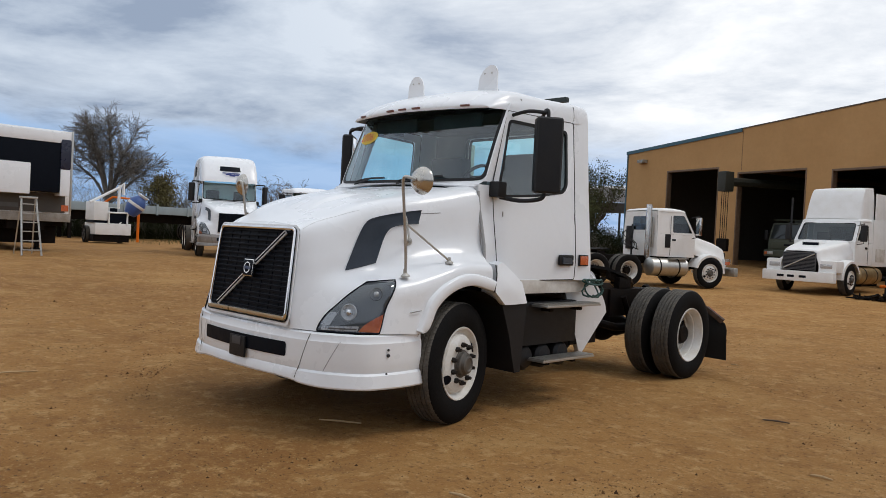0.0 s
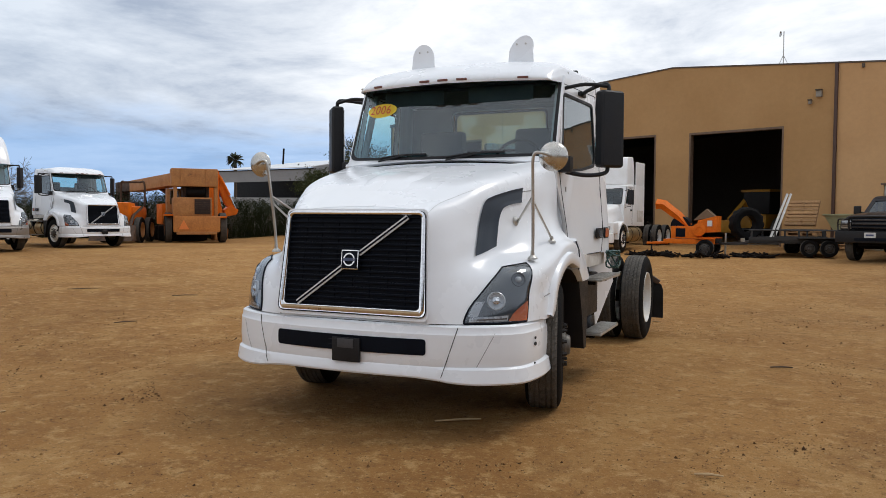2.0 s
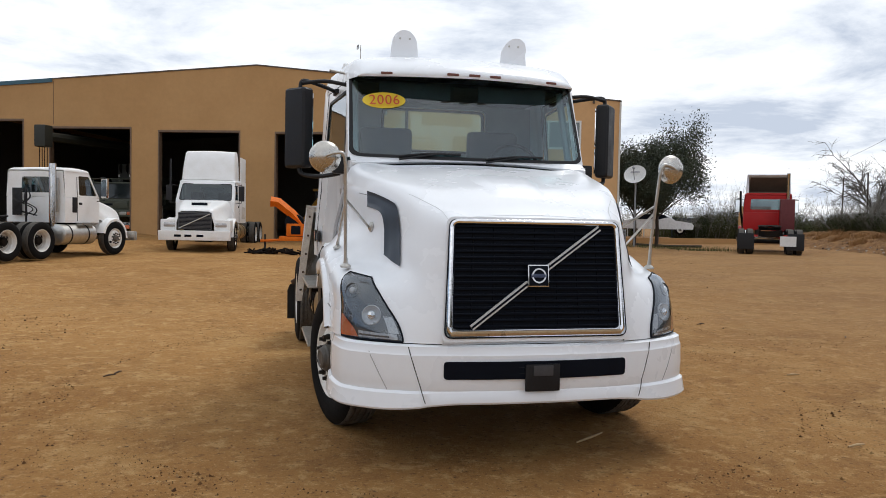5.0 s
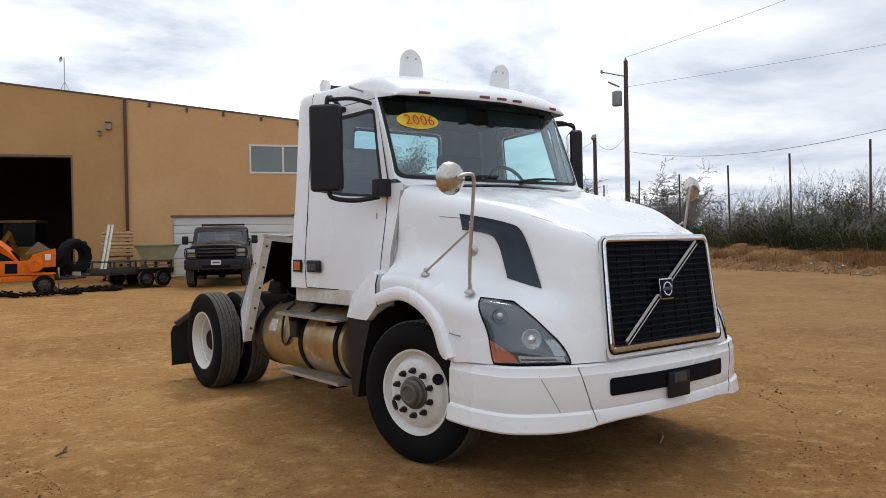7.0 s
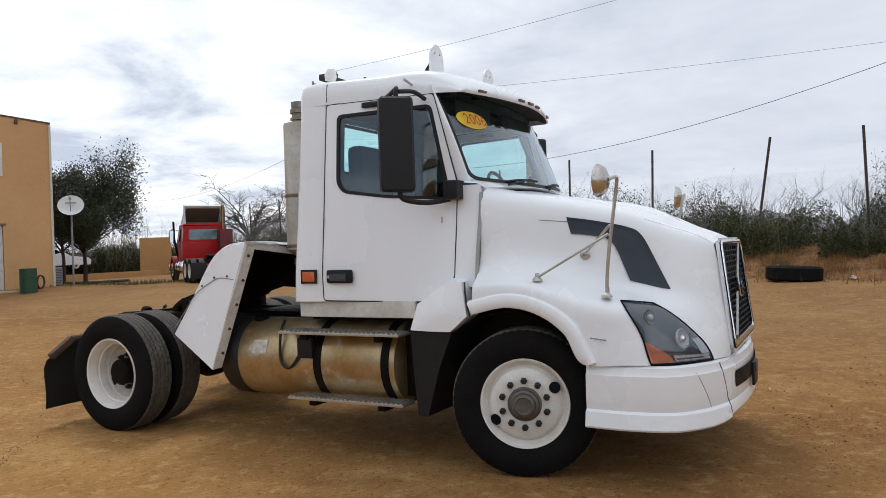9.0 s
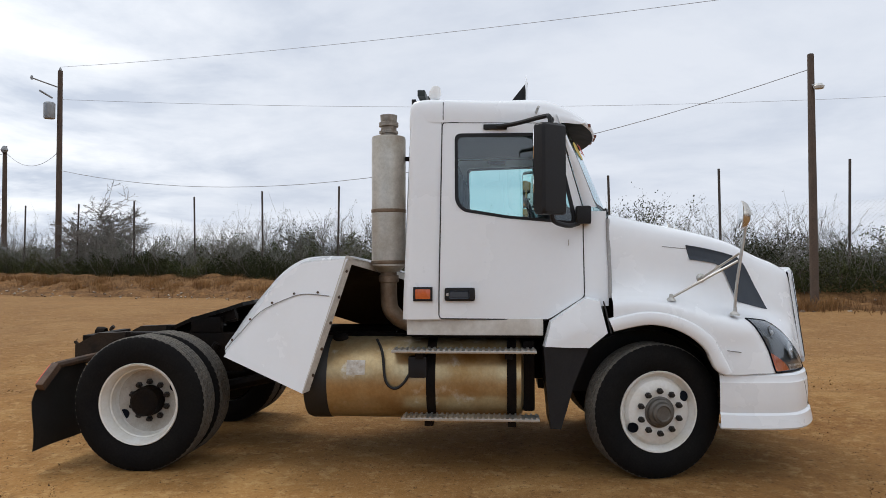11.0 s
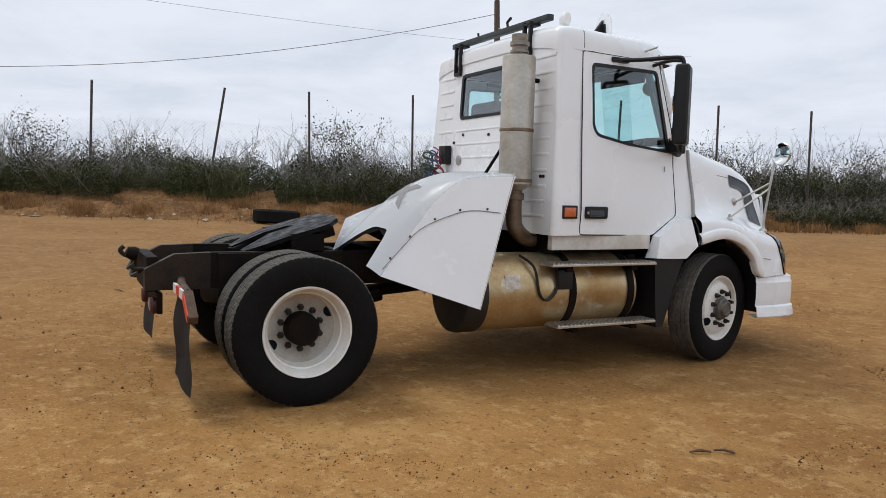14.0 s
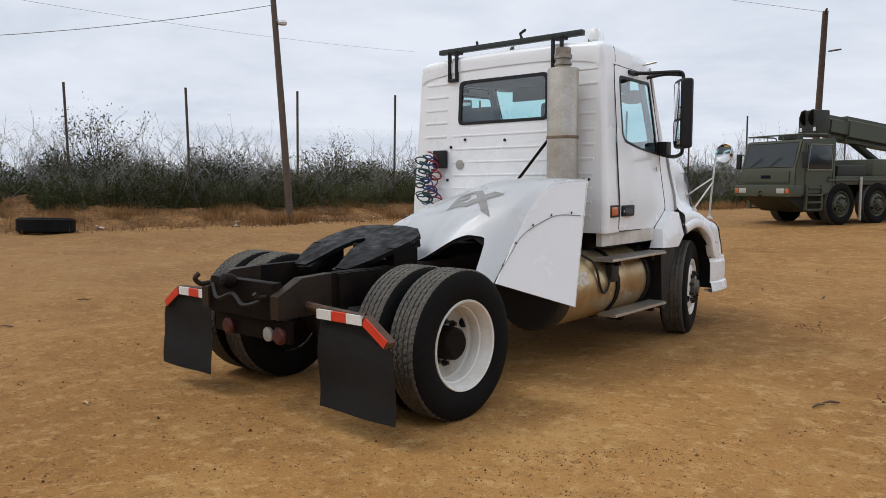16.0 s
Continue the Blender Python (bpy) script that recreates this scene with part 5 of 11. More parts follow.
            bm.faces.new((b[k], b[k2], mid))
        bmesh.ops.subdivide_edges(bm, edges=bm.edges[:], cuts=2, use_grid_fill=True, smooth=0.25)
        fe = part("fender_rear", bm, WHITE, t, "white fender extension below the door", sharp=40)
        part("fender_gap", sweep(bmesh.new(), [(s * 1.175, .368, 1.288), (s * 1.205, .352, 1.22), (s * 1.214, .340, 1.15), (s * 1.214, .318, 1.06)], 0.006, 6), gap, fe)
        guard = [(.47, .955), (.80, .955), (.785, .70), (.755, .36), (.68, .355), (.635, .50), (.585, .68), (.52, .84)]
        part("mud_guard", solid_poly(bmesh.new(), [(s * .68, y, z) for y, z in guard], (s * .50, 0, 0)), BLACK, t, "black plastic splash guard", smooth=False)
    # back wall with window and pressed ribs
    back = [(-1.10, 1.15), (1.10, 1.15), (1.10, 1.35), (1.083, 1.97), (1.03, 2.60), (1.005, 2.72), (.94, 2.79), (-.94, 2.79), (-1.005, 2.72), (-1.03, 2.60), (-1.083, 1.97), (-1.10, 1.35)]
    wo = rounded([(-.535, 2.165), (.535, 2.165), (.525, 2.60), (-.525, 2.60)], 0.06, 4)
    wi = rounded([(-.50, 2.195), (.50, 2.195), (.49, 2.57), (-.49, 2.57)], 0.045, 4)
    pl = lambda x, z, off=0.0: Vector((x, back_y(z) + off, z))
    bw = part("back_wall", ring_panel(bmesh.new(), back, wo, pl, 60, (0, -0.02, 0)), WHITE, t, "weathered white pressed rear wall", sharp=40)
    part("window_seal", ring_panel(bmesh.new(), wo, wi, lambda x, z: pl(x, z, 0.006), 50, (0, -0.02, 0)), BLACK, bw)
    gl = part("rear_window", fan_panel(bmesh.new(), wi, lambda x, z: pl(x, z, -0.006), 40, 2), GLASS, bw)
    gl.visible_shadow = False
    for k, z in enumerate((1.30, 1.42, 1.54, 1.67, 1.80, 1.93, 2.06, 2.20, 2.33, 2.46, 2.59)):
        for x0, x1 in ((.70, 1.0), (-1.0, -.70)):
            part("rib", B(x0 - 0.02 * (z - 1.2), x1 - 0.03 * (z - 1.2), -.010, .012, z - .013, z + .013, 0.008, Matrix.Translation((0, back_y(z) - 0.006, 0)), 2), WHITE, bw)
        if z < 2.1:
            part("rib", B(-.60, .60, -.010, .011, z - .010, z + .010, 0.007, Matrix.Translation((0, back_y(z) - 0.006, 0)), 2), WHITE, bw)
    part("filler_cap", lathe(bmesh.new(), [(0.048, 0), (0.048, 0.012), (0.036, 0.016), (0, 0.016)], (.50, back_y(1.775), 1.775), (0, 1, 0), 24), mat("grey_cap", (0.35, 0.34, 0.32), 0.5), bw, "round grey cap")
    for x, z in ((.62, 1.95), (.44, 2.02), (-.05, 2.0), (.66, 1.62), (-.93, 1.62), (-.97, 1.62)):
        part("hole", lathe(bmesh.new(), [(0.014, 0), (0.014, 0.012), (0, 0.0125)], (x, back_y(z), z), (0, 1, 0), 10), BLACK, bw)
    # roof with its visor
    zt = [(1.802, 2.60, 2.70, 1.030), (1.802, 2.745, 2.795, 1.030), (1.785, 2.780, 2.828, 1.046), (1.74, 2.802, 2.850, 1.056), (1.60, 2.808, 2.862, 1.052), (1.35, 2.796, 2.868, 1.032), (1.10, 2.782, 2.886, 1.006), (.88, 2.764, 2.893, .983), (.70, 2.744, 2.868, .970),
          (.53, 2.722, 2.815, .956), (.40, 2.694, 2.757, .934), (.325, 2.668, 2.705, .916), (.297, 2.650, 2.662, .908), (.310, 2.636, 2.637, .903)]
    cols = []
    for y, zs, z, w in zt:
        e = 2.60 if y > 1.78 else 2.640 - 0.006 * smooth01((.5 - y) / .2)
        zs = max(zs, e + 0.003)
        b = 0.18 * smooth01((0.90 - y) / 0.6)
        k = smooth01((1.05 - y) / 0.3)
        cols.append([Vector((w + 0.004, y + b, e)), Vector((w + 0.003, y + b * .98, e + (zs - e) * .5)), Vector((w - 0.012, y + b * .95, e + (zs - e) * .9)), Vector((w - 0.045, y + b * .88, zs + (z - zs) * (.28 + .12 * k))), Vector((w - 0.13, y + b * .75, zs + (z - zs) * (.50 + .20 * k))),
                     Vector((w * .55, y + b * .32, zs + (z - zs) * .93)), Vector((w * .25, y + b * .08, z)), Vector((0, y, z + 0.002))])
    bm = bmesh.new()
    grid(bm, dense(cols, 4, 3))
    mirror_x(bm)
    rf = part("roof", bm, WHITE, t, "white cab roof with a sun visor brow", sharp=50)
    part("roof_seam", sweep(bmesh.new(), [(-1.052, 1.545, 2.66), (-1.050, 1.545, 2.72), (-1.038, 1.545, 2.79), (-1.00, 1.545, 2.822)], 0.004, 6), gap, rf)
    part("roof_seam", sweep(bmesh.new(), [(1.052, 1.545, 2.66), (1.050, 1.545, 2.72), (1.038, 1.545, 2.79), (1.00, 1.545, 2.822)], 0.004, 6), gap, rf)
    # visor's underside, near black to hold the shade below the brow
    bm = bmesh.new()
    rows = []
    for k in range(21):
        q = -1 + k / 10
        a = Vector((.902 * q, .316 + .17 * q * q, 2.637 - .003 * q * q))
        b = ws(q * 0.985, 0.975)
        rows.append([a, a.lerp(b, 0.5) + Vector((0, 0, 0.014)), b])
    grid(bm, rows)
    part("visor_underside", bm, mat("dark_visor_grey", (0.012, 0.014, 0.018), 0.7), rf)
    for x in (-.69, -.175, 0, .175, .69):
        y = .272 + .19 * (x / .90) ** 2
        part("clearance_lamp", B(-.046, .046, -.020, .02, -.009, .009, 0.006, Matrix.Translation((x, y + .030, 2.662)) @ pose(0, 0, 0, 0, 0, 12 * x)), mat("dull_marker_lens", (0.15, 0.045, 0.03), 0.4), rf, "small dull red roof marker lamp")
    # windscreen
    so = [(-1.0, 0.0), (1.0, 0.0), (1.0, 1.0), (-1.0, 1.0)]
    go = rounded([(-.997, .012), (.997, .012), (.997, .992), (-.997, .992)], 0.10, 5)
    gi = rounded([(-.962, .048), (.962, .048), (.966, .972), (-.966, .972)], 0.09, 5)
    wsf = lambda off: (lambda u, v: ws(u, v) + Vector((0, -off, 0)))
    bm = ring_panel(bmesh.new(), so, go, wsf(0.004), 60)
    part("windscreen_frame", bm, WHITE, t)
    fr = part("windscreen", ring_panel(bmesh.new(), go, gi, wsf(0.010), 60), BLACK, t, "large curved windscreen with a black border")
    gl = part("glass", fan_panel(bmesh.new(), gi, wsf(0.007), 60, 6), GLASS, fr)
    gl.visible_shadow = False
    # cowl panel under the glass, wipers
    bm = bmesh.new()
    rows = []
    for k in range(21):
        q = -1 + k / 10
        a = ws(q * .99, 0.02)
        b = Vector((q * .955, .30 + .02 * abs(q), 1.955 - .055 * abs(q) ** 3))
        m_ = Vector((q * .97, min(a.y, .30) - .01, 1.968 - .03 * q * q))
        rows.append([a, m_, b])
    grid(bm, rows)
    part("cowl", bm, WHITE, t)
    for x0, x1 in ((-.60, -.12), (.08, .58)):
        pts = []
        for k in range(9):
            u = (x0 + (x1 - x0) * k / 8) / .98
            v = 0.032 + 0.045 * math.sin(math.pi * min(1, k / 8 * 1.3) * 0.55)
            pts.append(ws(u, v) + Vector((0, -0.022, 0)))
        wp = part("wiper", sweep(bmesh.new(), pts, 0.009, 6), BLACK, t)
        part("wiper_arm", bar(ws(x0 / .98, 0.01) + Vector((0, -0.03, -.01)), pts[5] + Vector((0, -0.012, 0)), 0.008, 6), BLACK, wp)
    # year sticker on the glass
    def on_glass(x, z, off):
        u = x / .98
        v = (z - 1.968 - 0.022 * u * u) / .715
        return ws(u, v) + Vector((0, -off, 0))
    st = part("year_sticker", fan_panel(bmesh.new(), [(-.700 + .170 * math.cos(a), 2.460 + .068 * math.sin(a)) for a in [2 * math.pi * k / 32 for k in range(32)]], lambda x, z: on_glass(x, z, 0.012), 32, 6), YELLOW, t, "yellow oval year sticker reading 2006")
    for k, ch in enumerate("2006"):
        bm = text_mesh(ch, 0.115, 0.0, 0.0005)
        for v in bm.verts:
            v.co = on_glass(-.700 + (k - 1.5) * .062 + v.co.x * 0.98, 2.458 + v.co.y, 0.036 + v.co.z)
        part("digit", bm, REDTXT, st, "red digit " + ch, smooth=False)
    # interior
    part("cab_floor", B(-1.04, 1.04, .35, 1.76, 1.18, 1.25), GREYCAB, t)
    part("headliner", B(-.93, .93, .74, 1.76, 2.64, 2.67), mat("dark_headliner", (0.035, 0.038, 0.042), 0.9), t)
    part("inner_back", ring_panel(bmesh.new(), [(-1.05, 1.25), (1.05, 1.25), (.99, 2.64), (-.99, 2.64)], wo, lambda x, z: Vector((x, back_y(z) - 0.05, z)), 40), GREYCAB, t)
    bm = bmesh.new()
    rows = []
    for k in range(17):
        q = -1 + k / 8
        y0 = .455 - .20 * (1 - q * q)
        rows.append([Vector((q * .945, y0 + .01, 1.955)), Vector((q * .945, y0 + .16, 2.0)), Vector((q * .945, y0 + .32, 1.985)), Vector((q * .945, y0 + .40, 1.90)), Vector((q * .945, y0 + .38, 1.55))])
    grid(bm, rows)
    part("dashboard", bm, SEAT, t, "dark dashboard")
    for sx in (-.52, .52):
        se = part("seat", B(sx - .26, sx + .26, 1.02, 1.50, 1.55, 1.72, 0.06), SEAT, t, "dark cloth driver seat")
        part("backrest", B(sx - .245, sx + .245, 1.43, 1.58, 1.66, 2.36, 0.075, None, 4), SEAT, se)
        part("pedestal", B(sx - .2, sx + .2, 1.1, 1.45, 1.24, 1.55, 0.02), BLACK, se)
    bm = bmesh.new()
    ringpts = [Vector((.52 + .22 * math.cos(a), .80 + .07 * math.sin(a), 1.98 + .205 * math.sin(a))) for a in [2 * math.pi * k / 28 for k in range(29)]]
    sweep(bm, ringpts, 0.016, 8, False)
    for a in (0.2, math.pi - .2, 1.5 * math.pi):
        sweep(bm, [(.52, .80, 1.97), (.52 + .21 * math.cos(a), .80 + .065 * math.sin(a), 1.98 + .2 * math.sin(a))], 0.012, 6)
    sweep(bm, [(.52, .80, 1.97), (.52, .58, 1.85)], 0.035, 10)
    part("steering_wheel", bm, BLACK, t)
    for s in (1, -1):
        part("sun_visor", B(.12, .72, .60, .63, 2.50, 2.63, 0.01) if s > 0 else B(-.72, -.12, .60, .63, 2.50, 2.63, 0.01), mat("dark_sun_visor", (0.045, 0.048, 0.052), 0.9), t)
        part("inner_pillar", bar((s * .925, .52, 1.95), (s * .905, .77, 2.64), 0.032, 8), GREYCAB, t)


def build_mirrors(t):
    for s in (1, -1):
        # door mirrors
        mp = pose(s * 1.350, .765, 2.235, 0, 0, s * 50)
        m = part("door_mirror", B(-.118, .118, -.068, .052, -.325, .325, 0.045, mp, 3), BLACK, t, "tall black door mirror")
        part("mirror_glass", B(-.098, .098, .050, .058, -.05, .290, 0.01, mp, 2), MIRROR, m)
        part("mirror_glass", B(-.098, .098, .050, .058, -.290, -.07, 0.01, mp, 2), MIRROR, m)
        part("upper_arm", sweep(bmesh.new(), bend([(s * 1.015, 1.16, 2.605), (s * 1.10, 1.0, 2.612), (s * 1.28, .80, 2.628), (s * 1.34, .76, 2.61), (s * 1.345, .76, 2.53)], 4), 0.017, 8), BLACK, m)
        part("upper_arm", sweep(bmesh.new(), bend([(s * .965, .74, 2.605), (s * 1.15, .73, 2.625), (s * 1.335, .75, 2.600)], 4), 0.016, 8), BLACK, m)
        part("arm_foot", B(-.02, .02, -.09, .09, -.02, .02, 0.01, Matrix.Translation((s * 1.020, 1.15, 2.605))), BLACK, m)
        part("lower_arm", sweep(bmesh.new(), bend([(s * 1.345, .75, 1.93), (s * 1.33, .73, 1.865), (s * 1.20, .62, 1.840), (s * 1.04, .53, 1.865)], 5), 0.018, 8), BLACK, m)
        part("hinge_box", B(-.055, .055, -.055, .055, -.065, .07, 0.018, Matrix.Translation((s * 1.045, .495, 1.925))), BLACK, m)
        # hood mirrors on tubes
        h = part("hood_mirror", lathe(bmesh.new(), [(0.0, -.055), (.05, -.050), (.085, -.030), (.102, 0.0), (.104, .008), (.098, .012)], (s * 1.245, -.600, 1.905), (-s * 0.10, 1, 0.05), 28), mat("mirror_shell_stainless", (0.60, 0.58, 0.54), 0.25, 0.9, color2=(0.42, 0.38, 0.33), scale=9), t, "round stainless hood mirror on a bent tube")
        part("mirror_glass", lathe(bmesh.new(), [(.098, .012), (.06, .018), (0, .021)], (s * 1.245, -.600, 1.905), (-s * 0.10, 1, 0.05), 28), MIRROR, h)
        part("post", sweep(bmesh.new(), bend([(s * 1.10, -.585, 1.195), (s * 1.105, -.60, 1.40), (s * 1.115, -.652, 1.75), (s * 1.120, -.672, 1.87), (s * 1.138, -.68, 1.925), (s * 1.19, -.675, 1.925), (s * 1.243, -.655, 1.908)], 5), 0.0115, 8), ALU, h)
        part("foot", lathe(bmesh.new(), [(.036, 0), (.034, .012), (.015, .028), (.013, .06)], (s * 1.10, -.585, 1.185), (0, -0.1, 1), 16), ALU, h)
        part("brace", bar((s * 1.112, -.135, 1.315), (s * 1.112, -.61, 1.58), 0.009, 8), ALU, h)
        part("foot", lathe(bmesh.new(), [(.034, 0), (.032, .012), (.014, .026), (.012, .05)], (s * 1.11, -.130, 1.290), (0, 0, 1), 16), ALU, h)
        part("brace", bar((s * .93, -.40, 1.455), (s * 1.112, -.62, 1.635), 0.009, 8), ALU, h)
        part("foot", lathe(bmesh.new(), [(.036, 0), (.034, .010), (.014, .022)], (s * .905, -.395, 1.452), (s, -.2, .1), 16), ALU, h)


def build_roof_gear(t):
    for sx, lean in ((-.465, 0.0), (.515, 0.06)):
        out = []
        for k in range(17):
            a = math.pi * k / 16
            out.append((.112 * math.cos(a) + lean * 0.6 * math.sin(a), .122 + .135 * math.sin(a)))
        out = [(.122, 0.0)] + out + [(-.122, 0.0)]
        bm = solid_poly(bmesh.new(), [Vector((sx + x, .890, 2.872 + z)) for x, z in out], (0, 0.012, 0))
        p = part("roof_paddle", bm, WHITE, t, "white rounded roof paddle with bolts")
        for dx in (-.04, .045):
            part("bolt", lathe(bmesh.new(), [(.009, 0), (.009, .006), (0, .007)], (sx + dx, .890, 3.055), (0, -1, 0), 8), ALU, p)
        part("bracket", solid_poly(bmesh.new(), [(sx - .005, .905, 3.06), (sx - .005, 1.06, 2.87), (sx - .005, .905, 2.87)], (0.03, 0, 0)), BLACK, p)
        part("bracket", solid_poly(bmesh.new(), [(sx - .035, .904, 3.02), (sx + .055, .904, 3.02), (sx + .075, .904, 2.875), (sx - .055, .904, 2.875)], (0, 0.01, 0)), BLACK, p)
    rb = part("roof_bar", B(-.84, .83, 1.705, 1.765, 2.892, 2.942, 0.008), mat("green_black_steel", (0.015, 0.022, 0.02), 0.5), t, "dark steel bar across the cab's rear edge")
    for x in (.60, -.62):
        part("bracket", B(x - .055, x + .055, 1.72, 1.83, 2.872, 2.892, 0.004), BLACK, rb)
        for dx in (-.045, .045):
            part("bracket", B(x + dx - .012, x + dx + .012, 1.795, 1.83, 2.62, 2.905, 0.004), BLACK, rb)
        part("bracket", B(x - .06, x + .06, 1.795, 1.83, 2.60, 2.63, 0.004), BLACK, rb)
    part("bar_hook", sweep(bmesh.new(), [(-.18, 1.735, 2.94), (-.16, 1.735, 2.99), (-.22, 1.735, 3.02)], 0.014, 6), BLACK, rb)
    part("bar_hook", sweep(bmesh.new(), [(.35, 1.735, 2.94), (.36, 1.735, 2.98)], 0.012, 6), BLACK, rb)
    part("roof_horn", lathe(bmesh.new(), [(.0, -.05), (.04, -.045), (.05, 0), (.03, .05), (0, .06)], (-.88, 1.62, 2.905), (0, -0.2, 1), 16), WHITE_OLD, t, "white dome beacon base")
    part("antenna", sweep(bmesh.new(), [(-.955, .84, 2.715), (-1.03, .835, 2.725), (-1.107, .827, 2.735)], 0.010, 8), ALU, t)
    part("antenna", sweep(bmesh.new(), [(.955, .85, 2.69), (.962, .85, 2.765)], 0.010, 8), ALU, t)


def build_exhaust(t):
    ex = part("exhaust_pipe", lathe(bmesh.new(), [(.07, 1.500), (.10, 1.52), (.135, 1.55), (.135, 2.56), (.13, 2.575), (.075, 2.578), (.0, 2.578)], (-.80, 2.0, 0), (0, 0, 1), 36), STACK, t, "upright dull steel exhaust muffler")
    part("neck", lathe(bmesh.new(), [(.062, 2.57), (.062, 2.60), (.076, 2.604), (.076, 2.622), (.063, 2.626), (.063, 2.655), (.078, 2.66), (.078, 2.69), (.064, 2.695), (.068, 2.75), (.062, 2.75), (.058, 2.66)], (-.80, 2.0, 0), (0, 0, 1), 28), mat("sooty_steel", (0.34, 0.31, 0.27), 0.45, 0.7, color2=(0.16, 0.13, 0.10), scale=11, amount=0.9), ex)
    for z in (1.985, 1.58):
        part("band", lathe(bmesh.new(), [(.137, z - .014), (.140, z - .01), (.140, z + .01), (.137, z + .014)], (-.80, 2.0, 0), (0, 0, 1), 36), PIPE, ex)
    part("elbow", sweep(bmesh.new(), bend([(-.80, 2.0, 1.53), (-.80, 2.0, 1.32), (-.80, 1.98, 1.20), (-.79, 1.88, 1.11), (-.78, 1.72, 1.09), (-.6, 1.3, 1.08)], 5), .066, 18), PIPE, ex)
    part("clamp", lathe(bmesh.new(), [(.07, 1.42), (.08, 1.425), (.08, 1.475), (.07, 1.48)], (-.80, 2.0, 0), (0, 0, 1), 24), PIPE, ex)
    part("stand", sweep(bmesh.new(), [(-.66, 1.90, 1.55), (-.66, 1.90, 2.05)], 0.018, 6), IRON, ex)
    part("stay", sweep(bmesh.new(), [(-.66, 1.92, 2.04), (-.30, 2.05, 1.55), (-.28, 2.06, 1.20)], 0.014, 6), IRON, ex)
    part("stay", bar((-.80, 1.87, 2.40), (-.80, 1.79, 2.40), 0.02, 6), IRON, ex)


FAIR = [(0.0, [(0, 0), (.25, -.012), (.42, -.045), (.57, -.15), (.70, -.31), (.85, -.53), (1.02, -.765)]),
        (.62, [(0, .02), (.30, .06), (.52, .05), (.76, -.05), (.98, -.22), (1.16, -.40), (1.34, -.578)]),
        (1.2, [(0, .01), (.28, .03), (.52, .01), (.74, -.06), (.94, -.14), (1.09, -.20), (1.22, -.262)]),
        (2.32, [(0, 0), (.16, -.012), (.30, -.05), (.43, -.13), (.54, -.24), (.62, -.36), (.655, -.46)])]
FAIR_M = Matrix.Translation((-1.2, 2.262, 1.634)) @ pose(0, 0, 0, 0, 0, -18) @ pose(0, 0, 0, 0, 8, 0)


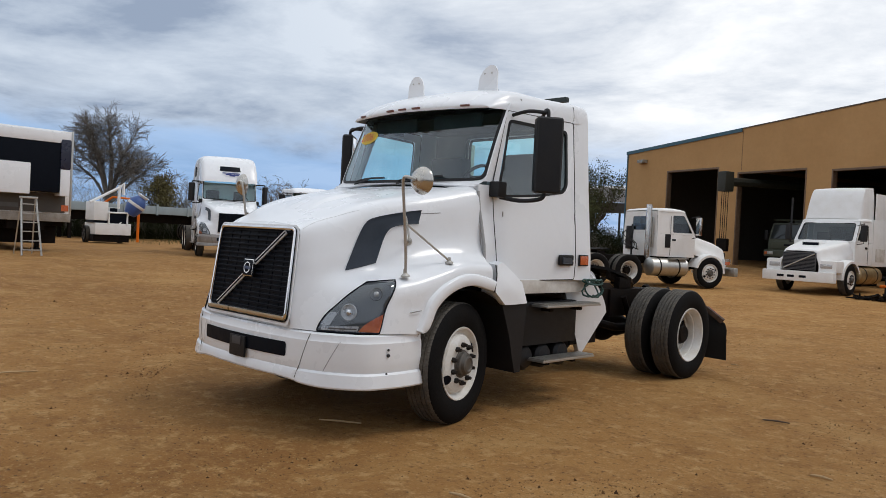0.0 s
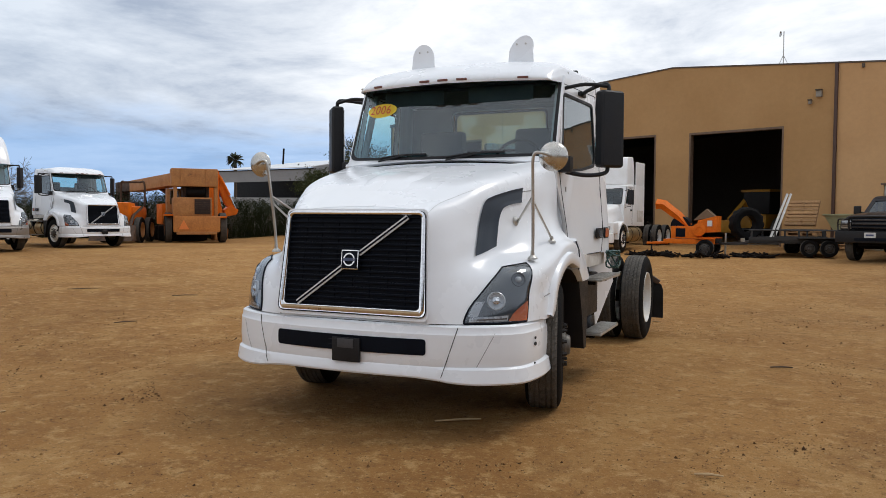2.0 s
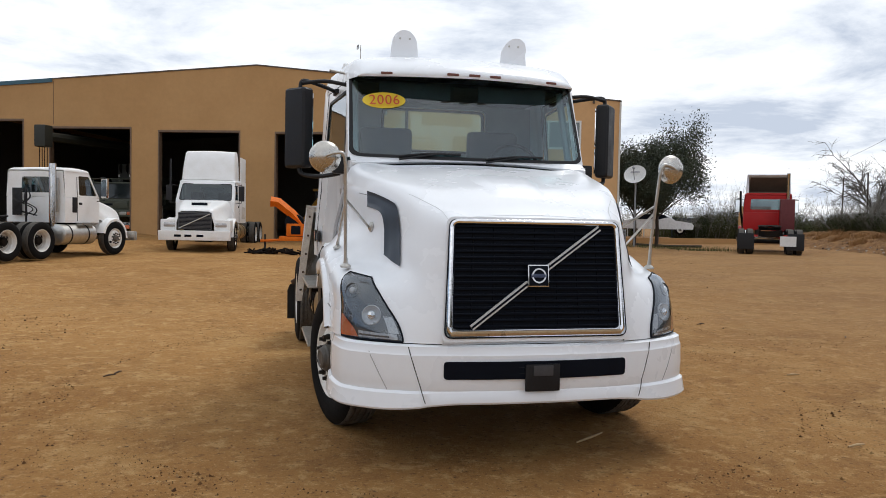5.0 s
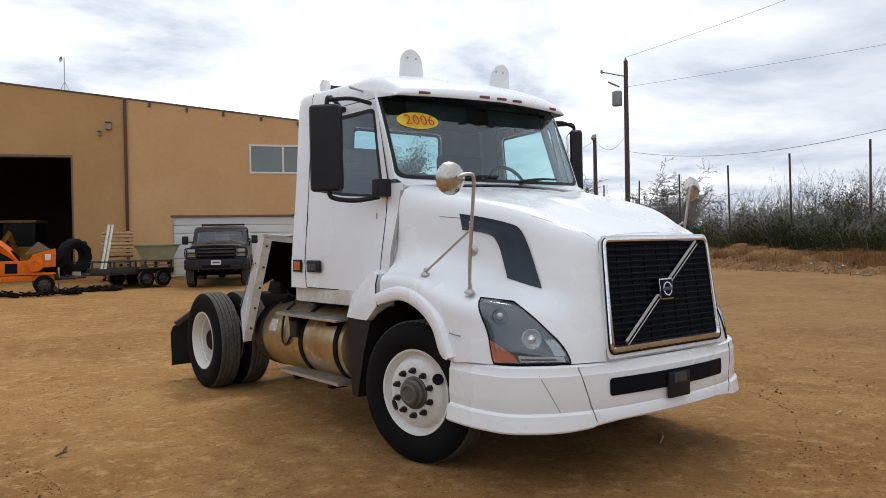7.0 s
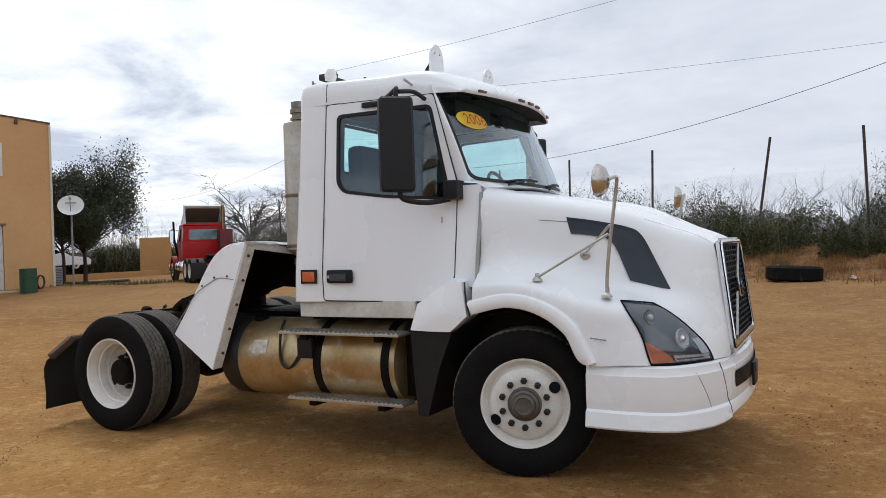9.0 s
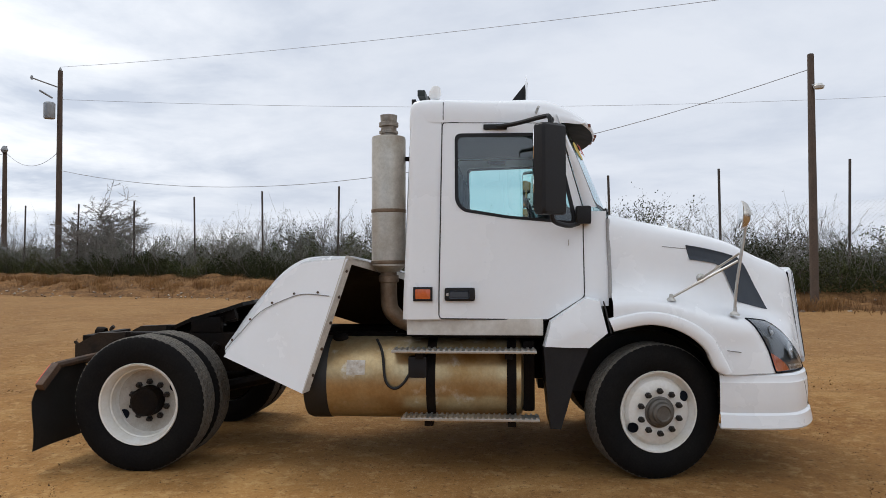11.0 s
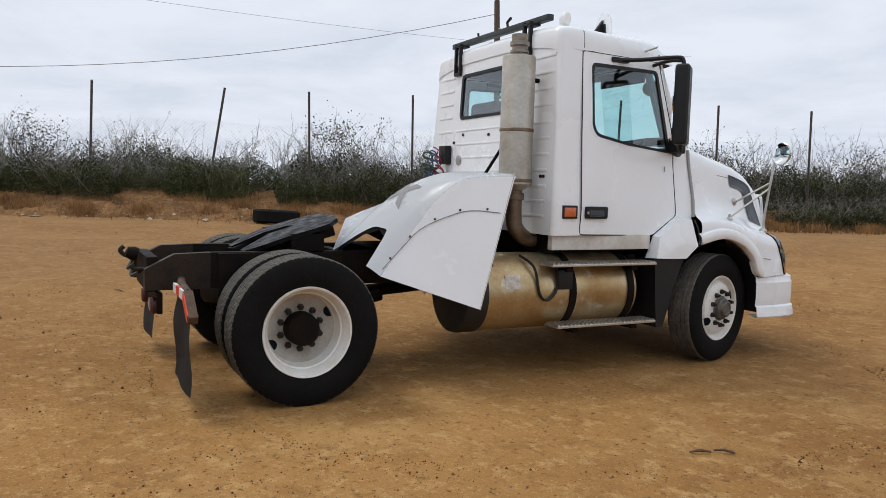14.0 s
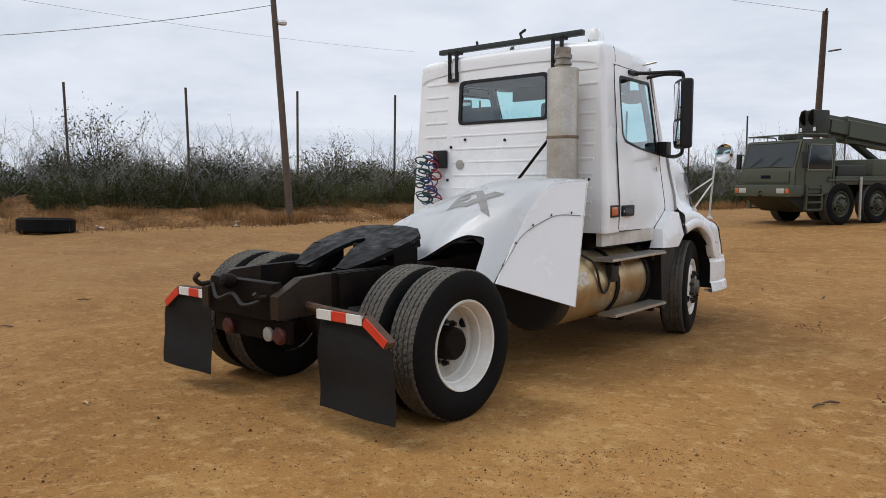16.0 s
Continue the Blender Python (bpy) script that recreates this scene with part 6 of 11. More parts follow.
def build_deck_fairing(t):
    """White half-fender over the frame behind the cab, knocked askew: two cheeks and an arched top."""
    W = 2.32
    prof = [(x, cr([Vector((y, z, 0)) for y, z in p], 9)) for x, p in FAIR]
    pr, pl_ = prof[0][1], prof[-1][1]
    nx, n = 116, len(pr) - 1

    def row(s, x):
        """The profile at x metres from the right cheek, s 0..1 down the slope."""
        j = min(n - 1, int(s * n))
        a = [p[j].lerp(p[j + 1], s * n - j) for _, p in prof]
        k = 0 if x < prof[1][0] else 1 if x < prof[2][0] else 2
        t = (x - prof[k][0]) / (prof[k + 1][0] - prof[k][0])
        p0, p1, p2, p3 = a[max(0, k - 1)], a[k], a[k + 1], a[min(3, k + 2)]
        if k == 0:
            return p1.lerp(p2, math.sin(t * math.pi / 2))
        return p1.lerp(p2, smooth01(t))

    def at(i, q, off=0.0):
        """Row i of the profile, q 0..1 from the right cheek to the left, with the arched cut-out."""
        x = W * q
        c = 1 - 0.20 * math.sqrt(smooth01((x - 0.10) / 0.07)) * smooth01((0.60 - x) / 0.34)
        p = row(min(1.0, i / n) * c, x)
        e = max(0.0, 1 - x / 0.11, 1 - (W - x) / 0.11)
        return Vector((x, p.x - 0.016 * e ** 2.2, p.y - 0.030 * e ** 2.2 + off))
    bm = bmesh.new()
    grid(bm, [[at(i, k / nx) for k in range(nx + 1)] for i in range(n + 1)])
    bmesh.ops.solidify(bm, geom=bm.faces[:], thickness=0.006)
    bmesh.ops.transform(bm, matrix=FAIR_M, verts=bm.verts)
    skin = BVHTree.FromBMesh(bm)
    top = part("deck_fairing", bm, WHITE, t, "white curved fairing set askew over the frame behind the cab", sharp=50)
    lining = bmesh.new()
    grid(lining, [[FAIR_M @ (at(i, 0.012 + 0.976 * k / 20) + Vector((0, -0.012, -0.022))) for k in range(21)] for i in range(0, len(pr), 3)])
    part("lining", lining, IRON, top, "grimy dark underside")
    flange_m = mat("dirty_flange", (0.60, 0.58, 0.54), 0.6, color2=(0.3, 0.25, 0.2), scale=9)
    for side, outline, tip in ((0, pr, (.265, -1.035)), (1, pl_, (.36, -.93))):
        x0 = W * side
        sg = 1 if side == 0 else -1

        def sx(z):
            return x0 - sg * 0.035 * smooth01((-0.3 - z) / .7)
        pts = [(p.x - .016, p.y - .031) for p in outline] + [tip, (.0, -.06)]
        bm = solid_poly(bmesh.new(), [FAIR_M @ Vector((sx(z) - sg * .002, y, z)) for y, z in pts], FAIR_M.to_3x3() @ Vector((sg * .012, 0, 0)))
        bmesh.ops.triangulate(bm, faces=[f for f in bm.faces if len(f.verts) > 4])
        ck = part("cheek", bm, WHITE, top, "white side cheek with a riveted seam", smooth=False)
        fl = solid_poly(bmesh.new(), [FAIR_M @ Vector((sx(0) + sg * .0, -.01, -.005)), FAIR_M @ Vector((sx(tip[1]), tip[0] - .005, tip[1])), FAIR_M @ Vector((sx(tip[1]) + sg * .07, tip[0] - .015, tip[1] + .02)), FAIR_M @ Vector((sx(0) + sg * .085, -.02, -.01))], (0, 0.010, 0))
        part("flange", fl, flange_m, ck, smooth=False)
        for k in range(5):
            f = (k + .6) / 5.3
            part("bolt", lathe(bmesh.new(), [(.012, 0), (.012, .012), (0, .013)], FAIR_M @ Vector((sx(tip[1] * f) + sg * .045, tip[0] * f - .012, tip[1] * f)), FAIR_M.to_3x3() @ Vector((0, -1, 0)), 8), RUST, ck)
        if side == 0:
            seam = cr([FAIR_M @ Vector((sx(z) - .015, y, z)) for y, z in ((.99, -.745), (.86, -.60), (.71, -.445), (.50, -.345), (.33, -.300), (.11, -.312))], 4)
            part("seam", sweep(bmesh.new(), seam, 0.0035, 6), mat("seam_grey", (0.25, 0.25, 0.25), 0.6), ck)
            for k in (2, 6, 10, 14, 18):
                part("rivet", lathe(bmesh.new(), [(.010, 0), (.009, .005), (0, .007)], seam[k] + Vector((0, 0, .018)), (-1, 0, 0), 8), RUST, ck)
    part("front_flange", solid_poly(bmesh.new(), [FAIR_M @ Vector((.02, -.004, -.004)), FAIR_M @ Vector((W - .02, -.004, -.004)), FAIR_M @ Vector((W - .02, -.004, -.06)), FAIR_M @ Vector((.02, -.004, -.06))], (0, 0.008, 0)), flange_m, top, smooth=False)
    # worn letters on the slope
    bm = text_mesh("EX", 1.0, 0.055, 0.0)
    bmesh.ops.triangulate(bm, faces=bm.faces[:])
    bmesh.ops.subdivide_edges(bm, edges=bm.edges[:], cuts=5, use_grid_fill=True)
    xs, ys = [v.co.x for v in bm.verts], [v.co.y for v in bm.verts]
    for v in bm.verts:
        f, g = (v.co.x - min(xs)) / (max(xs) - min(xs)), (v.co.y - min(ys)) / (max(ys) - min(ys))
        p = Vector((-.27 - .52 * f - .02 * g, 2.940 + .085 * f - .18 * g, 3.0))
        loc = skin.ray_cast(p, Vector((0, 0, -1)))[0] or Vector((p.x, p.y, 1.35))
        v.co = loc + Vector((0, .003, .004))
    part("lettering", bm, GREYTXT, top, "faded grey letters EX", smooth=False)
    return top


GRIME = mat("oily_brown_iron", (0.030, 0.018, 0.010), 0.6, color2=(0.012, 0.009, 0.007), scale=6, amount=0.9, fine=60, fine_amount=0.3, bump=0.003, bump_scale=70, spec=0.25)


def build_chassis(t):
    for s in (1, -1):
        x0, x1 = (.36, .44) if s > 0 else (-.44, -.36)
        bm = bmesh.new()
        box(bm, x0, x1, -.9, 4.35, .72, .985, 0.008)
        part("frame_rail", bm, IRON, t, "greasy black frame rail")
        # tapered rear end of the rail
        part("rail_end", solid_poly(bmesh.new(), [(s * .36, 4.35, .985), (s * .36, 4.60, .975), (s * .36, 4.80, .87), (s * .36, 4.80, .72), (s * .36, 4.35, .72)], (s * .08, 0, 0)), GRIME, t, smooth=False)
        part("frame_plate", B(x0 + (.082 if s > 0 else -.03), x1 + (.03 if s > 0 else -.082), 3.3, 4.3, .66, .98, 0.006), IRON, t)
        # air bag springs, hangers
        part("air_spring", lathe(bmesh.new(), [(.10, .50), (.13, .54), (.135, .62), (.12, .66), (.13, .70), (.10, .74)], (s * .40, 4.15, 0), (0, 0, 1), 20), BLACK, t)
        part("trailing_arm", sweep(bmesh.new(), [(s * .40, 3.0, .62), (s * .42, 3.5, .52), (s * .40, 4.2, .50)], .05, 8), IRON, t)
        part("shock", bar((s * .52, 3.5, .90), (s * .52, 3.75, .48), .035, 10), IRON, t)
    part("crossmember", B(-.36, .36, 4.70, 4.78, .70, .95, 0.01), IRON, t)
    part("crossmember", B(-.36, .36, 3.2, 3.28, .74, .96, 0.01), IRON, t)
    part("crossmember", B(-.36, .36, 2.3, 2.38, .74, .96, 0.01), IRON, t)
    part("deck_plate", B(-.40, .40, 2.0, 3.0, .985, 1.0), IRON, t)
    part("tow_hook", sweep(bmesh.new(), bend([(.36, 4.79, .90), (.36, 4.86, .90), (.36, 4.90, .94), (.36, 4.87, .97)], 4), .018, 8), GRIME, t)
    part("tow_hook", sweep(bmesh.new(), bend([(-.30, 4.79, .86), (-.30, 4.85, .86), (-.30, 4.88, .89)], 4), .016, 8), GRIME, t)
    part("hitch_knob", lathe(bmesh.new(), [(.05, 0), (.055, .03), (.04, .08), (0, .09)], (.06, 4.80, .93), (0, 1, 0.3), 14), IRON, t)
    part("air_line", sweep(bmesh.new(), bend([(.30, 4.80, .90), (.15, 4.86, .82), (.0, 4.84, .86), (-.15, 4.86, .80), (-.30, 4.82, .84)], 6), .014, 6), BLACK, t)
    # axle, differential, hubs
    part("rear_axle", sweep(bmesh.new(), [(-.95, 3.85, .515), (-.4, 3.85, .515), (-.25, 3.85, .515), (.25, 3.85, .515), (.4, 3.85, .515), (.95, 3.85, .515)], [.07, .08, .14, .14, .08, .07], 16), IRON, t)
    part("differential", lathe(bmesh.new(), [(0, -.24), (.12, -.22), (.20, -.1), (.23, .02), (.20, .14), (.10, .20), (0, .21)], (0, 3.85, .515), (0, 1, 0), 24), IRON, t)
    part("drive_shaft", bar((0, 3.6, .55), (0, 1.6, .70), .055, 12), IRON, t)
    part("front_axle", B(-.95, .95, -.06, .06, .38, .48, 0.02), IRON, t)
    part("engine_block", B(-.34, .34, -.95, .55, .55, 1.30, 0.05), IRON, t)
    part("gearbox", B(-.25, .25, .55, 1.60, .58, 1.05, 0.06), IRON, t)
    part("underbody", B(-.98, .98, .55, 1.80, 1.0, 1.16, 0.01), IRON, t)
    # wheel well liners
    for s in (1, -1):
        bm = bmesh.new()
        rows = []
        for k in range(13):
            a = math.radians(-8 + 172 * k / 12)
            y, z = .07 - .62 * math.cos(a), .50 + .585 * math.sin(a)
            rows.append([(s * 1.17, y, z), (s * .62, y, z)])
        grid(bm, rows)
        part("wheel_liner", bm, BLACK, t)
        part("wheel_liner", B(.60, .63, -.62, .72, .55, 1.30) if s > 0 else B(-.63, -.60, -.62, .72, .55, 1.30), BLACK, t)
        part("bumper_mount", B(.45, .55, -1.2, -.6, .50, .68) if s > 0 else B(-.55, -.45, -1.2, -.6, .50, .68), IRON, t)
    # wheels
    for s in (1, -1):
        make_wheel(t, steer_pose(s, 0.0, 14, 1.03, 0.955), "steer", "front_wheel")
        make_wheel(t, steer_pose(s, 3.85, 0, 1.095, 0.998), "drive", "rear_wheel")
        make_wheel(t, steer_pose(s, 3.85, 0, 0.762, 0.998), "drive", "rear_wheel")
    # fifth wheel coupling
    fw = new("fifth_wheel")
    fw.parent = t
    fw["label"] = "greasy black tilted coupling plate"
    M = pose(0, 3.62, 1.13, -16, 0, 0)
    bm = bmesh.new()
    poly = [(-.47, -.05), (-.44, -.25), (-.33, -.39), (-.15, -.45), (.15, -.45), (.33, -.39), (.44, -.25), (.47, -.05), (.46, .20), (.40, .44), (.30, .66), (.17, .66), (.08, .30), (.055, .05), (0, -.02), (-.055, .05), (-.08, .30), (-.17, .66), (-.30, .66), (-.40, .44), (-.46, .20)]
    solid_poly(bm, [Vector((x, y * .73, -.05 * smooth01((y - .25) / .4) - .012 * smooth01((abs(x) - .3) / .17))) for x, y in poly], (0, 0, .032))
    bmesh.ops.triangulate(bm, faces=[f for f in bm.faces if len(f.verts) > 4])
    bmesh.ops.transform(bm, matrix=M, verts=bm.verts)
    grease = mat("wet_black_grease", (0.005, 0.005, 0.005), 0.48, color2=(0.010, 0.008, 0.007), scale=9, amount=0.8, rough_var=0.25, bump=0.008, bump_scale=9, fine_amount=0.04, spec=0.10)
    part("plate", bm, grease, fw, "coupling plate wet with black grease", smooth=False)
    for s in (1, -1):
        part("ramp", B(s * .26 - .07, s * .26 + .07, .14, .46, -.035, .030, 0.02, M @ pose(0, 0, -.012, -6, 0, s * 9)), grease, fw)
    for s in (1, -1):
        part("skirt", B(s * .36 - .03, s * .36 + .03, -.22, .12, -.09, 0.0, 0.01, M), IRON, fw)
        part("bracket", B(s * .42 - .04, s * .42 + .04, 3.50, 3.76, .985, 1.12, 0.01), IRON, fw)
    part("jaw", lathe(bmesh.new(), [(.06, -.06), (.10, -.05), (.10, .02), (.06, .02)], M @ Vector((0, .0, -.03)), (0, 0, 1), 20), GRIME, fw)
    # fuel tank with straps and steps
    tk = part("fuel_tank", lathe(bmesh.new(), [(0, .0), (.24, .0), (.30, .02), (.312, .05), (.312, 1.60), (.30, 1.64), (.24, 1.66), (0, 1.66)], (-.85, .945, .685), (0, 1, 0), 48), TANK, t, "stained bare-aluminium round fuel tank")
    # rear end coloured near black for the shadow it stands in
    part("tank_collar", lathe(bmesh.new(), [(.314, -.04), (.318, -.03), (.318, .105), (.306, .14), (.245, .152), (0, .152)], (-.85, 2.46, .685), (0, 1, 0), 48), mat("grimy_dark_band", (0.014, 0.014, 0.015), 0.6, 0.2, color2=(0.035, 0.03, 0.026), scale=7), tk, "tank end darkened for the shadow on it")
    for y in (1.00, 1.60):
        part("strap", lathe(bmesh.new(), [(.314, 0), (.322, .004), (.322, .066), (.314, .07)], (-.85, y, .685), (0, 1, 0), 48), IRON, tk)
    part("tank_cap", lathe(bmesh.new(), [(.06, 0), (.06, .03), (.045, .04), (0, .04)], (-.92, 2.36, .978), (-.2, 0, 1), 20), IRON, tk)
    part("patch_label", B(-.004, .004, -.07, .07, -.055, .055, 0.002, Matrix.Translation((-1.142, 2.20, .79)) @ pose(0, 0, 0, 0, 16, 0)), mat("peeled_label", (0.62, 0.60, 0.56), 0.5, color2=(0.4, 0.33, 0.25), scale=18, amount=1.0), tk, "peeled pale label")
    part("hose", sweep(bmesh.new(), bend([(-1.0, 2.06, .985), (-1.13, 2.0, .90), (-1.175, 1.97, .70), (-1.175, 1.90, .64), (-1.175, 1.82, .70), (-1.15, 1.74, .86)], 5), .011, 6), BLACK, tk)
    part("bracket_pad", B(-1.19, -1.13, 1.66, 1.80, .72, .88, 0.02), BLACK, tk)
    part("tank_bracket", B(-1.0, -.5, .86, .95, .45, .98, 0.02), IRON, tk)
    for s in (-1, 1):
        for (z, y0, y1) in ((.915, .855, 1.915), (.425, .835, 1.845)):
            if s > 0:
                y0, y1 = y0 + .15, y1 - .05
            st = part("step", B(-.09, .09, y0, y1, -.004, .016, 0.005, Matrix.Translation((s * 1.17, 0, z))), ALU, t, "serrated aluminium cab step")
            for k in range(26):
                y = y0 + .02 + (y1 - y0 - .04) * k / 25
                part("tooth", B(-.085, .085, y - .008, y + .008, .016, .026, 0.0, Matrix.Translation((s * 1.17, 0, z))), ALU, st, smooth=False)
            for y in (y0 + .2, y1 - .2):
                part("step_bracket", B(s * 1.12 - .1, s * 1.12 + .04, y - .03, y + .03, z - .05, z - .004, 0.005), IRON, st)
    # left side: battery box, air tanks, coiled line
    part("battery_box", B(.55, 1.06, .90, 1.75, .55, .95, 0.02), BLACK, t, "black battery box")
    for k in range(3):
        part("air_tank", lathe(bmesh.new(), [(0, 0), (.09, .01), (.115, .04), (.115, .40), (.09, .43), (0, .44)], (.62 + .0, 1.0 + .28 * k, .44), (1, 0, 0), 20), BLACK, t, "black air tank")
    part("side_panel", B(.98, 1.0, 1.75, 2.2, .50, 1.0, 0.005), IRON, t)
    # mud flaps on brackets with reflective tape
    for s in (1, -1):
        br = part("flap_bracket", sweep(bmesh.new(), [(s * .42, 4.55, .79), (s * .62, 4.58, .785), (s * 1.04, 4.60, .775)], .030, 8), RUST, t, "rusty mud flap bracket")
        part("bracket_end", B(-.13, .13, -.03, .03, -.03, .03, 0.008, pose(s * 1.15, 4.60, .705, 0, s * 33, 0)), RUST, br)
        part("tape", B(s * .62 - .0, s * .62 + s * .14, 4.612, 4.635, .735, .795) if s > 0 else B(-.76, -.62, 4.612, 4.635, .735, .795), WHITETAPE, br)
        part("tape", B(.76, .90, 4.612, 4.635, .735, .795) if s > 0 else B(-.90, -.76, 4.612, 4.635, .735, .795), REDTAPE, br)
        part("tape", B(.90, 1.04, 4.612, 4.635, .735, .795) if s > 0 else B(-1.04, -.90, 4.612, 4.635, .735, .795), WHITETAPE, br)
        part("tape", B(-.11, .11, .028, .036, -.028, .028, 0.0, pose(s * 1.15, 4.60, .705, 0, s * 33, 0)), REDTAPE, br)
        bm = bmesh.new()
        rows = []
        for k in range(9):
            z = .76 - .60 * k / 8
            w0, w1 = (.62, 1.05) if k == 0 else (.62, 1.05 + .26 * smooth01(k / 2.5))
            y = 4.60 + .03 * (k / 8) + .012 * math.sin(k * .9 + s)
            rows.append([(s * (w0 + (w1 - w0) * j / 6), y + .01 * math.sin(j + k * .5), z) for j in range(7)])
        grid(bm, rows)
        bmesh.ops.solidify(bm, geom=bm.faces[:], thickness=0.012)
        part("mud_flap", bm, mat("dusty_rubber_flap", (0.018, 0.018, 0.019), 0.75, color2=(0.036, 0.034, 0.031), scale=4, bump=0.001), t, "black rubber mud flap")
    for x in (.22, -.36):
        part("tail_lamp", lathe(bmesh.new(), [(.06, 0), (.06, .02), (.045, .035), (0, .038)], (x, 4.72, .60), (0, 1, 0), 20), mat("dusty_red_lens", (0.07, 0.008, 0.006), 0.6, color2=(0.035, 0.012, 0.009), scale=20), t, "round tail lamp in a very dark red")
    part("back_up_lamp", lathe(bmesh.new(), [(.048, 0), (.048, .02), (0, .03)], (-.25, 4.73, .60), (0, 1, 0), 20), mat("pale_lens", (0.30, 0.29, 0.27), 0.4), t, "round pale reversing lamp")
    part("lamp_bracket", B(-.45, .40, 4.68, 4.72, .55, .70, 0.01), IRON, t)
    # air and power lines on the back of the cab
    bx = part("line_holder", B(.66, .80, 1.83, 1.90, 1.74, 1.92, 0.01), BLACK, t, "black holder for the trailer lines")
    rng = random.Random(3)
    for k, (c, r) in enumerate(((mat("red_air_line", (0.26, 0.03, 0.04), 0.5), .042), (mat("blue_air_line", (0.03, 0.06, 0.20), 0.5), .046), (mat("dark_green_cable", (0.02, 0.07, 0.06), 0.5), .05))):
        pts = []
        ph = rng.uniform(0, 6)
        for j in range(110):
            a = j * .55 + ph
            rr = r * (1.15 + .45 * math.sin(j * .13 + ph)) + .01
            z = 1.86 - .46 * j / 109 + .025 * math.sin(j * .21 + 2 * ph)
            pts.append((.83 + .05 * (k - 1) + .035 * math.sin(j * .09 + ph) + rr * math.cos(a), 1.92 + .03 * k + rr * .45 * math.sin(a + .6), z + rr * .55 * math.sin(a)))
        part("coiled_line", sweep(bmesh.new(), pts, .0075, 5), c, bx, ("red", "blue", "dark green")[k] + " coiled trailer line")
    pts = []
    for j in range(60):
        a = j * .6
        pts.append((1.20 + .05 * math.cos(a * .9), 1.80 + .10 * math.sin(a) + .02 * math.sin(j), 1.10 + .06 * math.sin(a * .5) + .05 * math.cos(a)))
    part("coiled_line", sweep(bmesh.new(), pts, .009, 5), MATS["dark_green_cable"], bx, "dark green hose loops")


truck = thing("tractor_truck", "white day-cab tractor truck parked on dirt, front wheels turned", "truck")
build_hood(truck)
build_arch_lip(truck, WHITE)
build_bumper(truck)
build_cab(truck)
build_mirrors(truck)
build_roof_gear(truck)
build_exhaust(truck)
build_deck_fairing(truck)
build_chassis(truck)

FARGLASS = glass("dim_truck_glass", (0.30, 0.36, 0.37), 0.02, 0.07)

# ---- fence, poles and brush on the east side ----
STEEL_POST = mat("rusty_fence_post", (0.05, 0.04, 0.035), 0.7, color2=(0.09, 0.06, 0.04), scale=5)
WOOD_POLE = mat("weathered_pole_wood", (0.075, 0.050, 0.036), 0.9, color2=(0.13, 0.092, 0.068), scale=3, fine=40, fine_amount=0.3, bump=0.004, bump_scale=40)


def fence_x(y):
    return 21.08 + 0.39 * y


def build_fence():
    fence = thing("chain_link_fence", "tall rusty chain link fence along the yard", "fence", kind="structure")
    ys = [-41.6, -38.0, -34.4, -30.8, -27.2, -23.6, -20.0, -16.6, -13.0, -9.5, -6.07, -2.71, 0.62, 4.24, 7.82, 11.4, 15.0, 18.6, 22.3, 26.0, 29.8, 33.6, 37.5]
    for k, y in enumerate(ys):
        x = fence_x(y)
        z = ground_z(x, y)
        lean = Vector((-0.12, -0.60, 0)) if abs(y - 0.62) < 0.1 else Vector((0.05 * math.sin(k * 2.1), 0.10 * math.sin(k * 1.3), 0))
        part("post", bar((x, y, z - 0.3), (x + lean.x, y + lean.y, 4.78 + 0.08 * math.sin(k)), 0.042, 8), STEEL_POST, fence)
    # woven wire, past counting
    bm = bmesh.new()
    wire = mat("galvanised_wire", (0.30, 0.30, 0.30), 0.5, 0.6)
    y0, y1, zb, zt, w = -42.0, 38.0, 0.8, 3.55, 0.0022
    k = y0 - 3
    while k < y1:
        for d in (1, -1):
            pa, pb = (k, zb), (k + (zt - zb), zt)
            if d < 0:
                pa, pb = (k + (zt - zb), zb), (k, zt)
            q = []
            for yy, zz in (pa, pb):
                q.append(Vector((fence_x(yy) + 0.05, yy, zz + 0.12 * noise.noise((yy * 0.3, 0, 0)))))
            dirv = Vector((0, w, 0))
            vs = [bm.verts.new(p) for p in (q[0] - dirv, q[0] + dirv, q[1] + dirv, q[1] - dirv)]
            bm.faces.new(vs)
        k += 0.13
    tagged(part("wire_mesh", bm, wire, fence, smooth=False), kind="stuff")
    return fence


build_fence()


def build_pole(x, y, top, lean=(0, 0), r=0.15, label="weathered wooden utility pole"):
    z = ground_z(x, y)
    p = thing("utility_pole", label, "utility pole")
    part("post", sweep(bmesh.new(), [(x, y, z - 0.4), (x + lean[0] * .5, y + lean[1] * .5, (z + top) / 2), (x + lean[0], y + lean[1], top)], [r, r * .9, r * .75], 14), WOOD_POLE, p)
    return p


GREY_METAL = mat("grey_metal", (0.30, 0.31, 0.32), 0.5, 0.5, color2=(0.22, 0.22, 0.22), scale=5)
pa = build_pole(31.0, 24.0, 11.8, (0.05, 0), 0.16, "tall wooden pole with a grey transformer")
part("transformer", lathe(bmesh.new(), [(0, 0), (.26, .02), (.28, .08), (.28, .80), (.22, .86), (0, .88)], (30.6, 24.3, 9.2), (0, 0, 1), 20), GREY_METAL, pa)
part("cut_out", bar((30.7, 24.2, 10.3), (30.2, 24.6, 10.6), .05, 8), GREY_METAL, pa)
part("bracket", bar((31.0, 24.0, 10.9), (29.9, 24.9, 11.2), .035, 6), GREY_METAL, pa)
